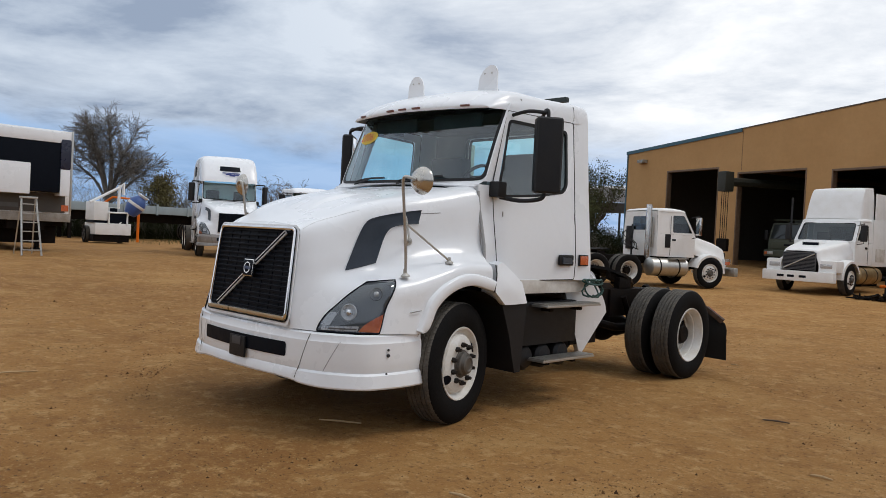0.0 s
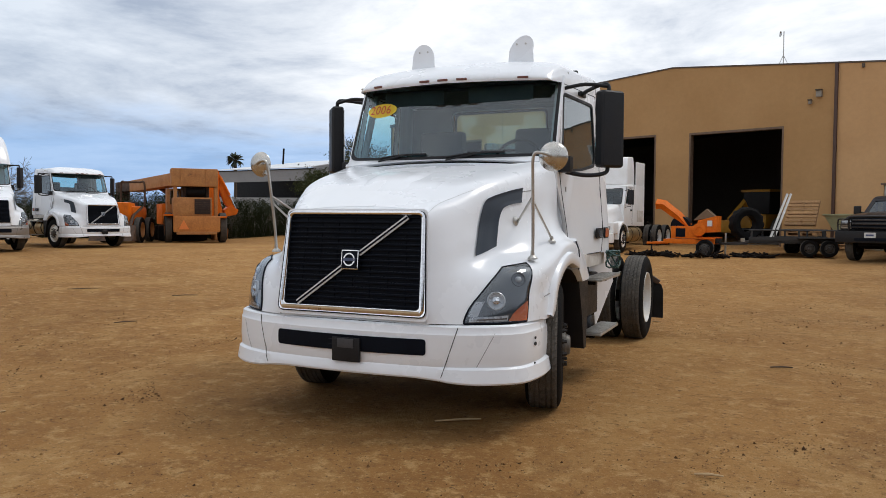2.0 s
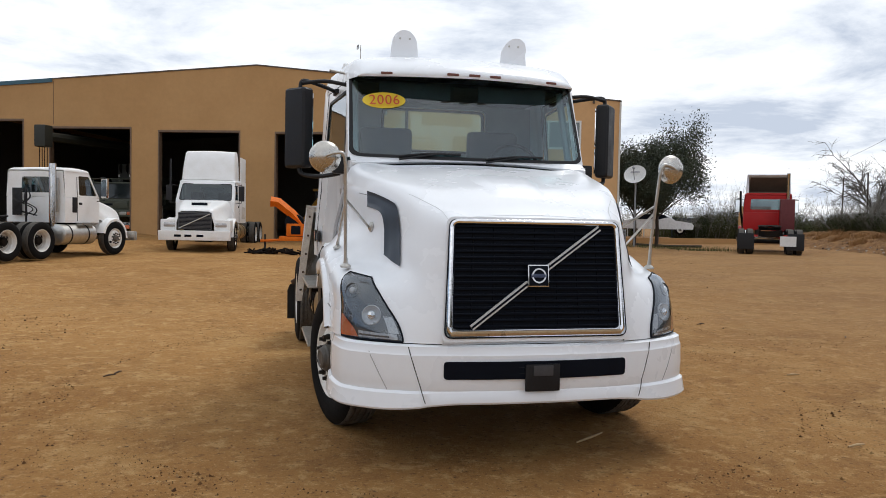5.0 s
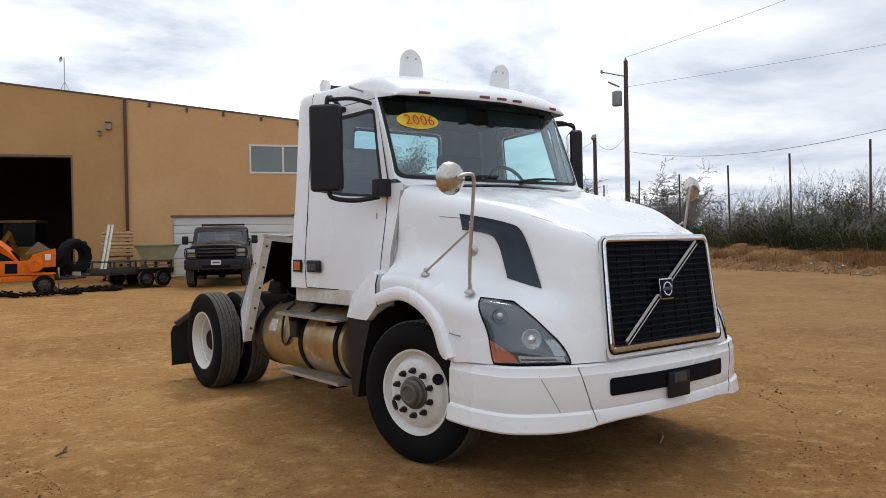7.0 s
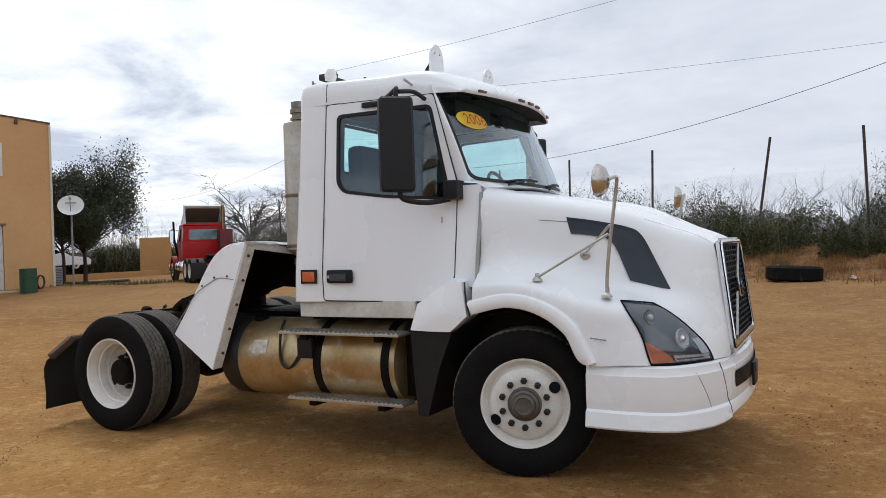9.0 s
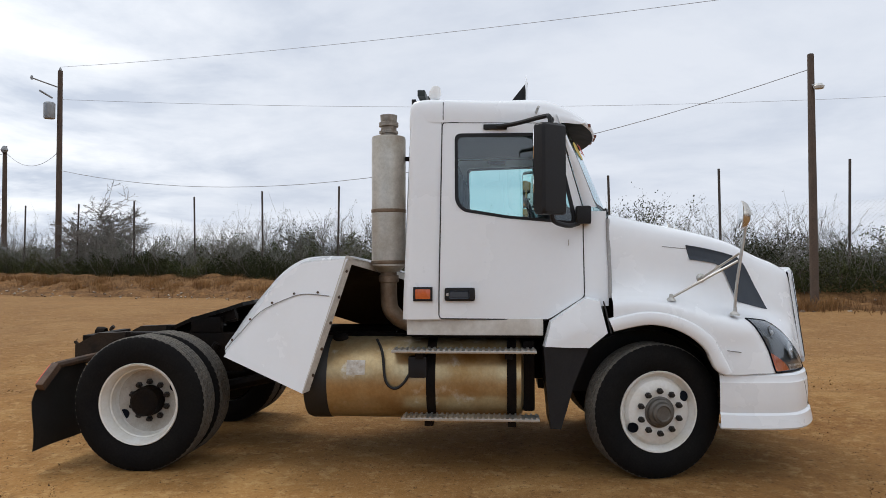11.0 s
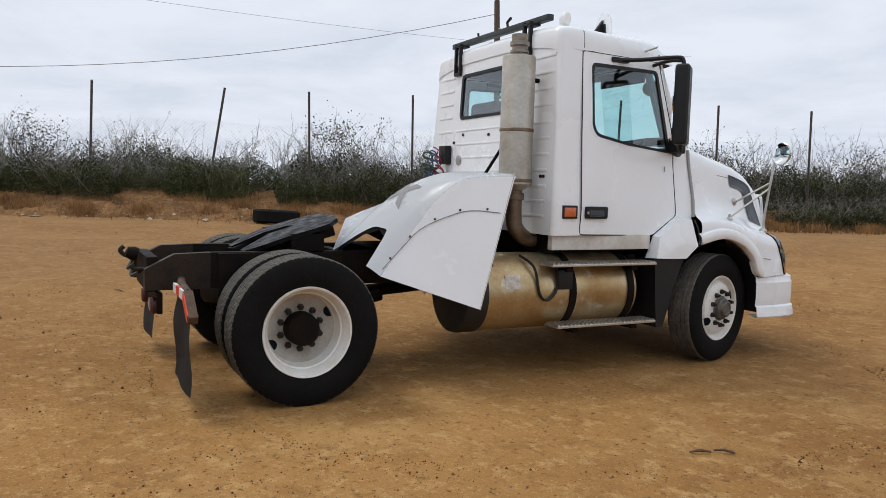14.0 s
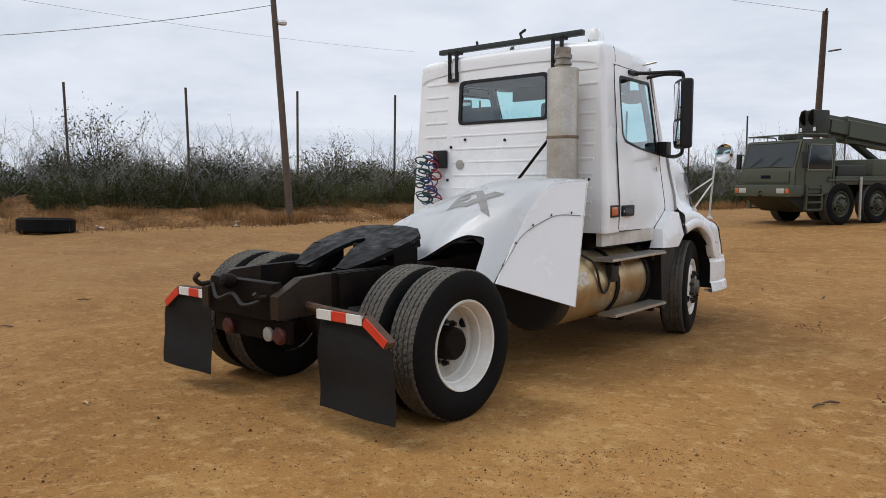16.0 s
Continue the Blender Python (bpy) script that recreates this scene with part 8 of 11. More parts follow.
def dish(x, y, z):
    d = thing("satellite_dish", "white round satellite dish on a pipe", "satellite dish")
    part("mast", bar((x, y, ground_z(x, y) - .1), (x, y, z), .04, 10), GREY_METAL, d)
    ax = Vector((-.62, -.72, .62))
    part("reflector", lathe(bmesh.new(), [(0, 0), (.15, .01), (.32, .05), (.48, .12), (.485, .135), (.32, .065), (0, .015)], Vector((x, y, z)) - ax.normalized() * .04 + Vector((-.06, -.07, 0)), ax, 32), mat("dish_white", (0.68, 0.68, 0.66), 0.5), d)
    part("feed_arm", bar((x - .1, y - .1, z - .4), Vector((x, y, z)) + ax.normalized() * .55, .018, 6), GREY_METAL, d)
    part("feed_horn", lathe(bmesh.new(), [(.05, 0), (.06, .1), (0, .12)], Vector((x, y, z)) + ax.normalized() * .5, ax, 12), GREY_METAL, d)
    part("print_bar", B(-.2, .2, -.004, .004, -.03, .03, 0, Matrix.Translation(Vector((x - .10, y - .12, z + .14))) @ pose(0, 0, 0, -25, 0, -41)), mat("print_grey", (0.3, 0.3, 0.32), 0.6), d)


dish(14.5, 25.5, 3.62)


def barrel(x, y, z0, h, r, m_, label):
    b = thing("barrel", label, "barrel", at=pose(x, y, ground_z(x, y)))
    prof = [(0, .0), (r, .01), (r, h * .33), (r + .015, h * .345), (r, h * .36), (r, h * .64), (r + .015, h * .655), (r, h * .67), (r, h), (r + .012, h + .01), (r - .02, h), (r - .02, h * .8), (0, h * .8)]
    part("drum", lathe(bmesh.new(), prof, (0, 0, 0), (0, 0, 1), 28), m_, b)


barrel(11.8, 24.35, 0, .88, .29, mat("green_drum_paint", (0.015, 0.07, 0.035), 0.5, color2=(0.03, 0.05, 0.03), scale=5), "green steel drum by the building's corner")
ac = thing("condenser_unit", "grey air-conditioner condenser by the wall", "air conditioner", at=pose(14.1, 26.25, ground_z(14.1, 26.25), 0, 0, -19) @ Matrix.Diagonal((.75, .75, .95, 1)))
part("cabinet", B(-.4, .4, -.4, .4, 0, .75, .03), GREY_METAL, ac)
for k in range(9):
    part("louvre", B(-.36, .36, -.412, -.40, .1 + .07 * k, .135 + .07 * k), mat("louvre_dark", (0.1, 0.1, 0.1), 0.6), ac)
part("fan_grille", lathe(bmesh.new(), [(.3, 0), (.3, .03), (.1, .05), (0, .05)], (0, 0, .75), (0, 0, 1), 20), BLACK, ac)
cn = thing("gas_hose_reel", "rusty coiled hose standing by the drum", "hose", at=pose(12.38, 24.5, ground_z(12.38, 24.5)) @ Matrix.Diagonal((.8, .8, .95, 1)))
part("coil", sweep(bmesh.new(), [(.22 * math.cos(a) * (1 - a * .01), .05 * math.sin(a * .3), .35 + .26 * math.sin(a)) for a in [k * .4 for k in range(60)]], .03, 6), RUST, cn)


def wall_run(name, label, pts, z1, m_, t_=.25):
    w = thing(name, label, "wall", kind="structure")
    for a, b in zip(pts, pts[1:]):
        a, b = Vector((*a, 0)), Vector((*b, 0))
        n = Vector((-(b - a).y, (b - a).x, 0)).normalized() * t_
        bm = solid_poly(bmesh.new(), [Vector((a.x, a.y, 0)), Vector((b.x, b.y, 0)), Vector((b.x, b.y, z1)), Vector((a.x, a.y, z1))], n)
        part("wall", bm, m_, w, smooth=False)
    return w


wall_run("low_wall", "low tan kerb wall along the road", [(14.8, 34.0), (27.2, 34.6)], .66, STUCCO)
wall_run("gate_wall", "tan stucco gate wall", [(27.3, 36.5), (28.7, 35.3)], 2.66, STUCCO, .5)
wall_run("gate_wall", "tan stucco gate wall", [(20.5, 45.5), (25.0, 47.5)], 1.5, STUCCO, .3)
ir = thing("iron_fence", "far pale iron picket fence", "fence", kind="structure")
for k in range(46):
    x = 13 + .62 * k
    y = 50 - .12 * k
    part("picket", B(x - .03, x + .03, y - .03, y + .03, .3, 2.3), mat("pale_iron", (0.5, 0.5, 0.48), 0.6), ir, smooth=False)
part("rail", sweep(bmesh.new(), [(13, 50, 2.1), (41, 44.6, 2.1)], .04, 6), MATS["pale_iron"], ir)
tb = thing("timber_beam", "dark weathered timber lying along the verge", "timber")
a_, b_ = Vector((16.28, 29.04, 0)), Vector((19.92, 28.75, 0))
part("beam", sweep(bmesh.new(), [(p.x, p.y, ground_z(p.x, p.y) + .05) for p in (a_, a_.lerp(b_, .5), b_)], .06, 4), mat("dark_timber", (0.045, 0.032, 0.022), 0.9), tb)
sg = thing("gate_sign", "small white notice on a dark gate", "sign", at=pose(27.9, 41.2, 0, 0, 0, -38))
part("gate_panel", B(-2.2, 2.2, -.03, .03, .3, 1.9), mat("dark_gate", (0.05, 0.06, 0.07), 0.7), sg)
part("notice", B(-.35, .35, -.06, -.035, 1.0, 1.5), WHITETAPE, sg)
part("notice", B(1.2, 1.5, -.06, -.035, 1.1, 1.5), WHITETAPE, sg)

# ---- vehicles and machines ----


def vm(x, y, deg, z=0.0):
    return pose(x, y, ground_z(x, y) + z, 0, 0, deg)


WHEEL_STEER = next(c for c in truck.children if c.name.startswith("front_wheel"))
WHEEL_DRIVE = next(c for c in truck.children if c.name.startswith("rear_wheel"))


def put_wheel(t, kind, s, y, x, steer=0, scale=1.0, name="wheel"):
    w = clone(WHEEL_STEER if kind == "steer" else WHEEL_DRIVE, t)
    w.name = name
    w.matrix_basis = pose(s * x, y, .515 * scale, 0, 0, (0 if s > 0 else 180) + steer) @ Matrix.Diagonal((scale, scale, scale, 1))
    return w


def rims_of(w, name, paint):
    """Another paint on the steel of one wheel."""
    for c in w.children:
        if c.name.startswith(("rim", "disc", "hub")):
            key = name + "_" + c.name.split(".")[0] + "_" + c.data.name
            if key not in bpy.data.meshes:
                me = c.data.copy()
                me.name = key
                me.materials[0] = paint
            c.data = bpy.data.meshes[key]
    return w


DULL_RIM = mat("dull_dark_rim", (0.06, 0.055, 0.05), 0.55, 0.3, color2=(0.11, 0.095, 0.08), scale=9)
GREY_RIM = mat("dull_alloy_rim", (0.24, 0.235, 0.23), 0.45, 0.6, color2=(0.15, 0.14, 0.13), scale=9)


def axle_set(t, y, duals=True, x=1.085):
    for s in (1, -1):
        put_wheel(t, "drive", s, y, x)
        if duals:
            put_wheel(t, "drive", s, y, x - .33)
    part("axle", bar((-.95, y, .515), (.95, y, .515), .08, 10), IRON, t)


def rails(t, y0, y1):
    for s in (1, -1):
        part("frame_rail", B(s * .40 - .04, s * .40 + .04, y0, y1, .74, .99, .008), IRON, t)
    part("crossmember", B(-.36, .36, y1 - .1, y1 - .02, .72, .95), IRON, t)


def flaps(t, y):
    for s in (1, -1):
        part("mud_flap", B(s * .92 - .32, s * .92 + .32, y, y + .02, .2, .85, .004), BLACK, t)
        part("tail_lamp", B(s * .55 - .07, s * .55 + .07, y + .03, y + .05, .72, .80), RED, t)


def coupling(t, y):
    part("fifth_wheel", solid_poly(bmesh.new(), [Vector((px, y + py, 1.12 - .06 * py)) for px, py in ((-.45, 0), (-.3, -.4), (.3, -.4), (.45, 0), (.4, .45), (.2, .62), (0, .05), (-.2, .62), (-.4, .45))], (0, 0, .05)), IRON, t, smooth=False)
    part("coupling_mount", B(-.42, .42, y - .15, y + .15, .98, 1.1), IRON, t)


# a second day-cab of the same make and a tall sleeper tractor
def second_day_cab():
    t = thing("tractor_truck", "white day-cab tractor parked in the far row", "truck", "trucks parked in the yard", at=vm(-20.3, 14.3, 74))
    skip = ("year_sticker", "deck_fairing", "roof_paddle", "roof_bar", "roof_horn", "hood_mirror", "line_holder", "chip", "flap")
    for c in list(truck.children):
        if c.name.startswith(skip):
            continue
        o = clone(c, t)
        if c.name.startswith("front_wheel"):
            s = 1 if c.matrix_basis.translation.x > 0 else -1
            o.matrix_basis = steer_pose(s, 0, 4)


second_day_cab()


def sleeper_tractor():
    t = thing("sleeper_tractor", "white high-roof sleeper tractor with a grey bumper", "truck", "trucks parked in the yard", at=vm(-20.25, 10.22, 67) @ Matrix.Diagonal((1, 1, 1.06, 1)))
    keep = ("hood", "nose", "side_intake", "headlamp", "door", "a_pillar", "cowl", "fender_rear", "windscreen", "wiper", "dashboard", "seat", "cab_floor", "frame_rail", "engine", "front_axle", "wheel_liner", "inner_back", "steering", "door_mirror", "mud_guard", "step", "sill")
    for c in list(truck.children):
        if c.name.startswith(keep) and not c.name.startswith("hood_mirror"):
            clone(c, t)
    g = next(c for c in truck.children if c.name.startswith("grille"))
    o = g.copy(); scene.collection.objects.link(o); o.parent = t
    o["label"] = "plain black slatted grille"
    for c in g.children:
        if not c.name.startswith(("diagonal", "badge", "bar_inlay", "surround", "lower")):
            clone(c, o)
    build_bumper(t, mat("grey_steel_bumper", (0.34, 0.32, 0.30), 0.35, 0.6, color2=(0.25, 0.23, 0.21), scale=4))
    for s in (1, -1):
        put_wheel(t, "steer", s, 0.0, 1.06, 0)
    # tall roof cap
    st = [(.34, 2.63, .93), (.42, 2.80, .95), (.58, 3.02, .98), (.80, 3.28, 1.0), (1.10, 3.50, 1.02), (1.5, 3.60, 1.03), (2.4, 3.62, 1.05), (3.25, 3.62, 1.05), (3.38, 3.58, 1.04)]
    cols = []
    for y, z, w in st:
        e = 2.60
        h = max(.03, z - e)
        cols.append([Vector((w + .06, y + .10, e)), Vector((w + .05, y + .09, e + h * .4)), Vector((w, y + .07, e + h * .8)), Vector((w - .12, y + .05, e + h * .97)), Vector((w * .5, y + .02, e + h)), Vector((0, y, e + h + .01))])
    bm = bmesh.new()
    grid(bm, dense(cols, 3, 3))
    mirror_x(bm)
    roof = part("roof", bm, WHITE, t, "tall aerodynamic sleeper roof", sharp=50)
    bm = bmesh.new()
    rows = []
    for k in range(9):
        q = -1 + k / 4
        rows.append([(q * .55, .55 + .10 * q * q, 3.03), (q * .50, .68 + .10 * q * q, 3.20)])
    grid(bm, rows)
    part("skylight", bm, GRILLE, roof, "dark skylight window")
    for k, (x0, x1, z) in enumerate(((-.30, .34, 2.955), (-.18, .30, 2.905), (-.05, .16, 2.865))):
        part("print_bar", B(x0, x1, .44 + .05 * k * -1 + .02, .47 - .05 * k, z - .02, z + .02), mat("blue_print", (0.05, 0.08, 0.30), 0.5), roof)
    # sleeper box
    part("sleeper_box", B(-1.11, 1.11, 1.56, 3.40, 1.02, 2.64, .04), WHITE, t, "white sleeper compartment")
    for s in (1, -1):
        part("bunk_window", B(s * 1.10 - .015, s * 1.10 + .015, 2.1, 2.5, 2.85, 3.2, .01), GRILLE, t)
        part("side_skirt", B(s * 1.08 - .03, s * 1.08 + .03, .9, 3.3, .45, 1.0, .02), WHITE, t)
        part("frame_rail", B(s * .40 - .04, s * .40 + .04, 2, 7.6, .74, .99), IRON, t)
    axle_set(t, 5.4)
    axle_set(t, 6.75)
    coupling(t, 6.1)
    flaps(t, 7.5)


sleeper_tractor()


def simple_hood(t, st, paint):
    """A lofted bonnet from stations of (y, half width below, half width at the shoulder, low z, shoulder z, top z)."""
    cols = []
    for y, wb, wt, z0, zs, zt in st:
        cols.append([Vector((wb, y, z0)), Vector((wb, y, (z0 + zs) / 2)), Vector((wt, y, zs)), Vector((wt * .86, y, zt - .02)), Vector((wt * .5, y, zt)), Vector((0, y, zt + .012))])
    bm = bmesh.new()
    grid(bm, dense(cols, 3, 3))
    mirror_x(bm)
    return part("hood", bm, paint, t, sharp=50)


def arch_fender(t, s, x0, x1, r, y, z, paint, a0=-5, a1=185, name="fender"):
    bm = bmesh.new()
    rows = []
    for k in range(17):
        a = math.radians(a0 + (a1 - a0) * k / 16)
        c, sn = -math.cos(a), math.sin(a)
        rows.append([Vector((s * x0, y + c * r, z + sn * r)), Vector((s * (x1 - .04), y + c * r, z + sn * r)), Vector((s * x1, y + c * (r - .03), z + sn * (r - .03))), Vector((s * x1, y + c * (r - .10), z + sn * (r - .10)))])
    grid(bm, rows)
    return part(name, bm, paint, t, sharp=50)


def box_cab(t, paint, x, y0, y1, z0, zb, z1, rake, win_y, back=.48, inside=True):
    """A cab shell with real window openings: y0 screen foot, y1 back, zb belt line, z1 roof."""
    # lower body
    part("cab_body", B(-x, x, y0, y1, z0, zb, .03), paint, t)
    ytop = y0 + rake
    for s in (1, -1):
        outer = [(y0 + .02, zb), (y1, zb), (y1, z1 - .05), (ytop, z1 - .05)]
        a, b = win_y
        k = rake / (z1 - zb)
        inner = rounded([(a + k * .08, zb + .06), (b, zb + .06), (b, z1 - .17), (a + rake * .85, z1 - .17)], .05, 3)
        pl2 = lambda y, z: Vector((s * (x - (z - zb) * .06), y, z))
        d = part("side_panel", ring_panel(bmesh.new(), outer, inner, pl2, 32, (-.03 * s, 0, 0)), paint, t)
        part("side_window", fan_panel(bmesh.new(), inner, lambda y, z: pl2(y, z) + Vector((-.012 * s, 0, 0)), 24, 1), FARGLASS, d).visible_shadow = False
        part("door_gap", sweep(bmesh.new(), [(s * (x + .002), b + .09, z0 + .05), (s * (x + .002), b + .09, zb), (s * (x - .02), b + .09, z1 - .2)], .008, 5), BLACK, d)
        part("door_handle", B(s * x - .01, s * x + .02, b - .12, b + .02, zb - .22, zb - .15, .01), BLACK, d)
    # windscreen and back
    so = [(-x, zb), (x, zb), (x - .06 * (z1 - zb) - .02, z1 - .05), (-x + .06 * (z1 - zb) + .02, z1 - .05)]
    go = rounded([(-x + .12, zb + .04), (x - .12, zb + .04), (x - .17, z1 - .13), (-x + .17, z1 - .13)], .07, 3)
    fs = lambda xx, z: Vector((xx, y0 + rake * (z - zb) / (z1 - zb) - .05 * (1 - (xx / x) ** 2), z))
    w = part("windscreen", ring_panel(bmesh.new(), so, go, fs, 32), paint, t)
    part("glass", fan_panel(bmesh.new(), go, lambda xx, z: fs(xx, z) + Vector((0, .012, 0)), 30, 3), FARGLASS, w).visible_shadow = False
    part("seal", sweep(bmesh.new(), [fs(*p) + Vector((0, -.004, 0)) for p in go + go[:1]], .014, 5, False), BLACK, w)
    bo = [(-x, zb), (x, zb), (x - .08, z1 - .05), (-x + .08, z1 - .05)]
    bi = rounded([(-back, zb + .12), (back, zb + .12), (back - .02, z1 - .22), (.02 - back, z1 - .22)], .06, 3)
    bk = part("back_panel", ring_panel(bmesh.new(), bo, bi, lambda xx, z: Vector((xx, y1, z)), 32, (0, -.03, 0)), paint, t)
    part("rear_window", fan_panel(bmesh.new(), bi, lambda xx, z: Vector((xx, y1 - .01, z)), 24, 1), FARGLASS, bk).visible_shadow = False
    # roof
    cols = []
    for y, dz, dw in ((ytop - .06, -.06, .10), (ytop, .0, .06), (ytop + .2, .05, .05), ((ytop + y1) / 2, .07, .05), (y1 - .1, .05, .05), (y1, -.02, .07)):
        w_ = x - dw
        cols.append([Vector((w_ + .02, y, z1 - .06)), Vector((w_, y, z1 - .02 + dz * .4)), Vector((w_ - .10, y, z1 + dz * .8)), Vector((w_ * .5, y, z1 + dz)), Vector((0, y, z1 + dz + .01))])
    bm = bmesh.new()
    grid(bm, dense(cols, 3, 3))
    mirror_x(bm)
    part("roof", bm, paint, t, sharp=50)
    if inside:
        part("dashboard", B(-x + .08, x - .08, y0 + .08, y0 + .40, zb - .25, zb + .05, .03), SEAT, t)
        for sx in (-.5, .5):
            se = part("seat", B(sx - .24, sx + .24, y1 - .75, y1 - .30, zb - .35, zb - .2, .05), SEAT, t)
            part("backrest", B(sx - .23, sx + .23, y1 - .36, y1 - .22, zb - .25, zb + .35, .05), SEAT, se)


def big_mirrors(t, x, y, z0, z1, paint=BLACK):
    for s in (1, -1):
        m = part("door_mirror", B(s * (x + .24) - .10, s * (x + .24) + .10, y - .06, y + .05, z0, z1, .03), paint, t)
        part("mirror_arm", sweep(bmesh.new(), [(s * (x - .03), y + .1, z1 - .02), (s * (x + .24), y, z1 + .05), (s * (x + .24), y, z1 - .02)], .014, 6), BLACK, m)
        part("mirror_arm", sweep(bmesh.new(), [(s * (x - .02), y + .05, z0 - .1), (s * (x + .24), y, z0 - .06), (s * (x + .24), y, z0 + .02)], .014, 6), BLACK, m)
        part("mirror_glass", B(s * (x + .24) - .085, s * (x + .24) + .085, y + .051, y + .057, z0 + .03, z1 - .03), MIRROR, m)


def tank(t, s, x, y0, y1, z, r, m_=ALU, label="bright aluminium fuel tank"):
    k = part("fuel_tank", lathe(bmesh.new(), [(0, 0), (r * .8, .01), (r, .05), (r, y1 - y0 - .05), (r * .8, y1 - y0 - .01), (0, y1 - y0)], (s * x, y0, z), (0, 1, 0), 32), m_, t, label)
    for f in (.25, .75):
        part("strap", lathe(bmesh.new(), [(r + .002, 0), (r + .01, .004), (r + .01, .05), (r + .002, .054)], (s * x, y0 + (y1 - y0) * f, z), (0, 1, 0), 32), BLACK, k)
    return k


def white_six_wheeler():
    """White day cab with three axles seen from behind."""
    t = thing("tractor_truck", "white three-axle day-cab tractor with a bright tank", "truck", "trucks parked in the yard", at=vm(-7.2, 20.62, 154))
    P = WHITE_OLD
    box_cab(t, P, 1.0, .55, 2.05, 1.0, 1.75, 2.55, .45, (.62, 1.45))
    simple_hood(t, [(-1.05, .62, .55, .70, 1.05, 1.25), (-.95, .72, .60, .68, 1.12, 1.36), (-.5, .82, .70, .80, 1.22, 1.52), (.1, .92, .80, 1.0, 1.35, 1.66), (.56, .98, .92, 1.1, 1.5, 1.76)], P)
    for s in (1, -1):
        arch_fender(t, s, .70, 1.17, .62, 0, .53, P, -2, 165)
        part("headlamp", B(s * .82 - .17, s * .82 + .17, -.98, -.80, .82, 1.02, .05), LENS, t)
        part("turn_signal", B(s * .98 - .05, s * .98 + .05, -.90, -.78, .80, .92, .02), AMBER, t)
        put_wheel(t, "steer", s, 0, 1.04, -3)
    part("bumper", B(-1.13, 1.13, -1.18, -1.0, .42, .72, .05), ALU, t)
    gr = part("grille", B(-.52, .52, -1.10, -1.04, .74, 1.22, .02), GRILLE, t)
    for k in range(6):
        part("grille_slat", B(-.5, .5, -1.115, -1.10, .78 + .07 * k, .80 + .07 * k), CHROME, gr)
    big_mirrors(t, 1.0, .62, 1.75, 2.35, CHROME)
    rails(t, -.9, 5.1)
    axle_set(t, 3.2)
    axle_set(t, 4.42)
    coupling(t, 3.8)
    flaps(t, 5.02)
    tank(t, -1, .88, .85, 2.3, .66, .30)
    tank(t, 1, .88, .85, 2.3, .66, .30)
    for s in (-1, 1):
        part("step", B(s * 1.1 - .08, s * 1.1 + .08, .9, 1.6, .95, .98), ALU, t)
    part("exhaust_pipe", sweep(bmesh.new(), [(-.72, 2.22, .9), (-.72, 2.22, 2.7)], .10, 14), CHROME, t, "chrome exhaust stack")
    part("guard", B(-.84, -.60, 2.11, 2.14, 1.3, 2.3, .01), ALU, t)
    hb = part("hose_stand", bar((.1, 2.3, 1.0), (.1, 2.3, 2.05), .03, 8), BLACK, t)
    rng = random.Random(8)
    for k in range(5):
        part("air_line", sweep(bmesh.new(), bend([(.1, 2.3, 2.0), (.1 + rng.uniform(-.4, .3), 2.45, 1.7), (rng.uniform(-.4, .5), 2.4, 1.4), (rng.uniform(-.3, .5), 2.25, 1.2)], 5), .016, 5), BLACK, hb)
    part("rear_rack", B(.42, .72, 2.10, 2.14, 1.2, 2.0, .01), BLACK, t)
    part("side_vent", B(-1.02, -.99, 1.55, 1.75, 1.3, 1.75, .02), BLACK, t)
    part("engine_block", B(-.4, .4, -.9, .6, .6, 1.2), IRON, t)


white_six_wheeler()


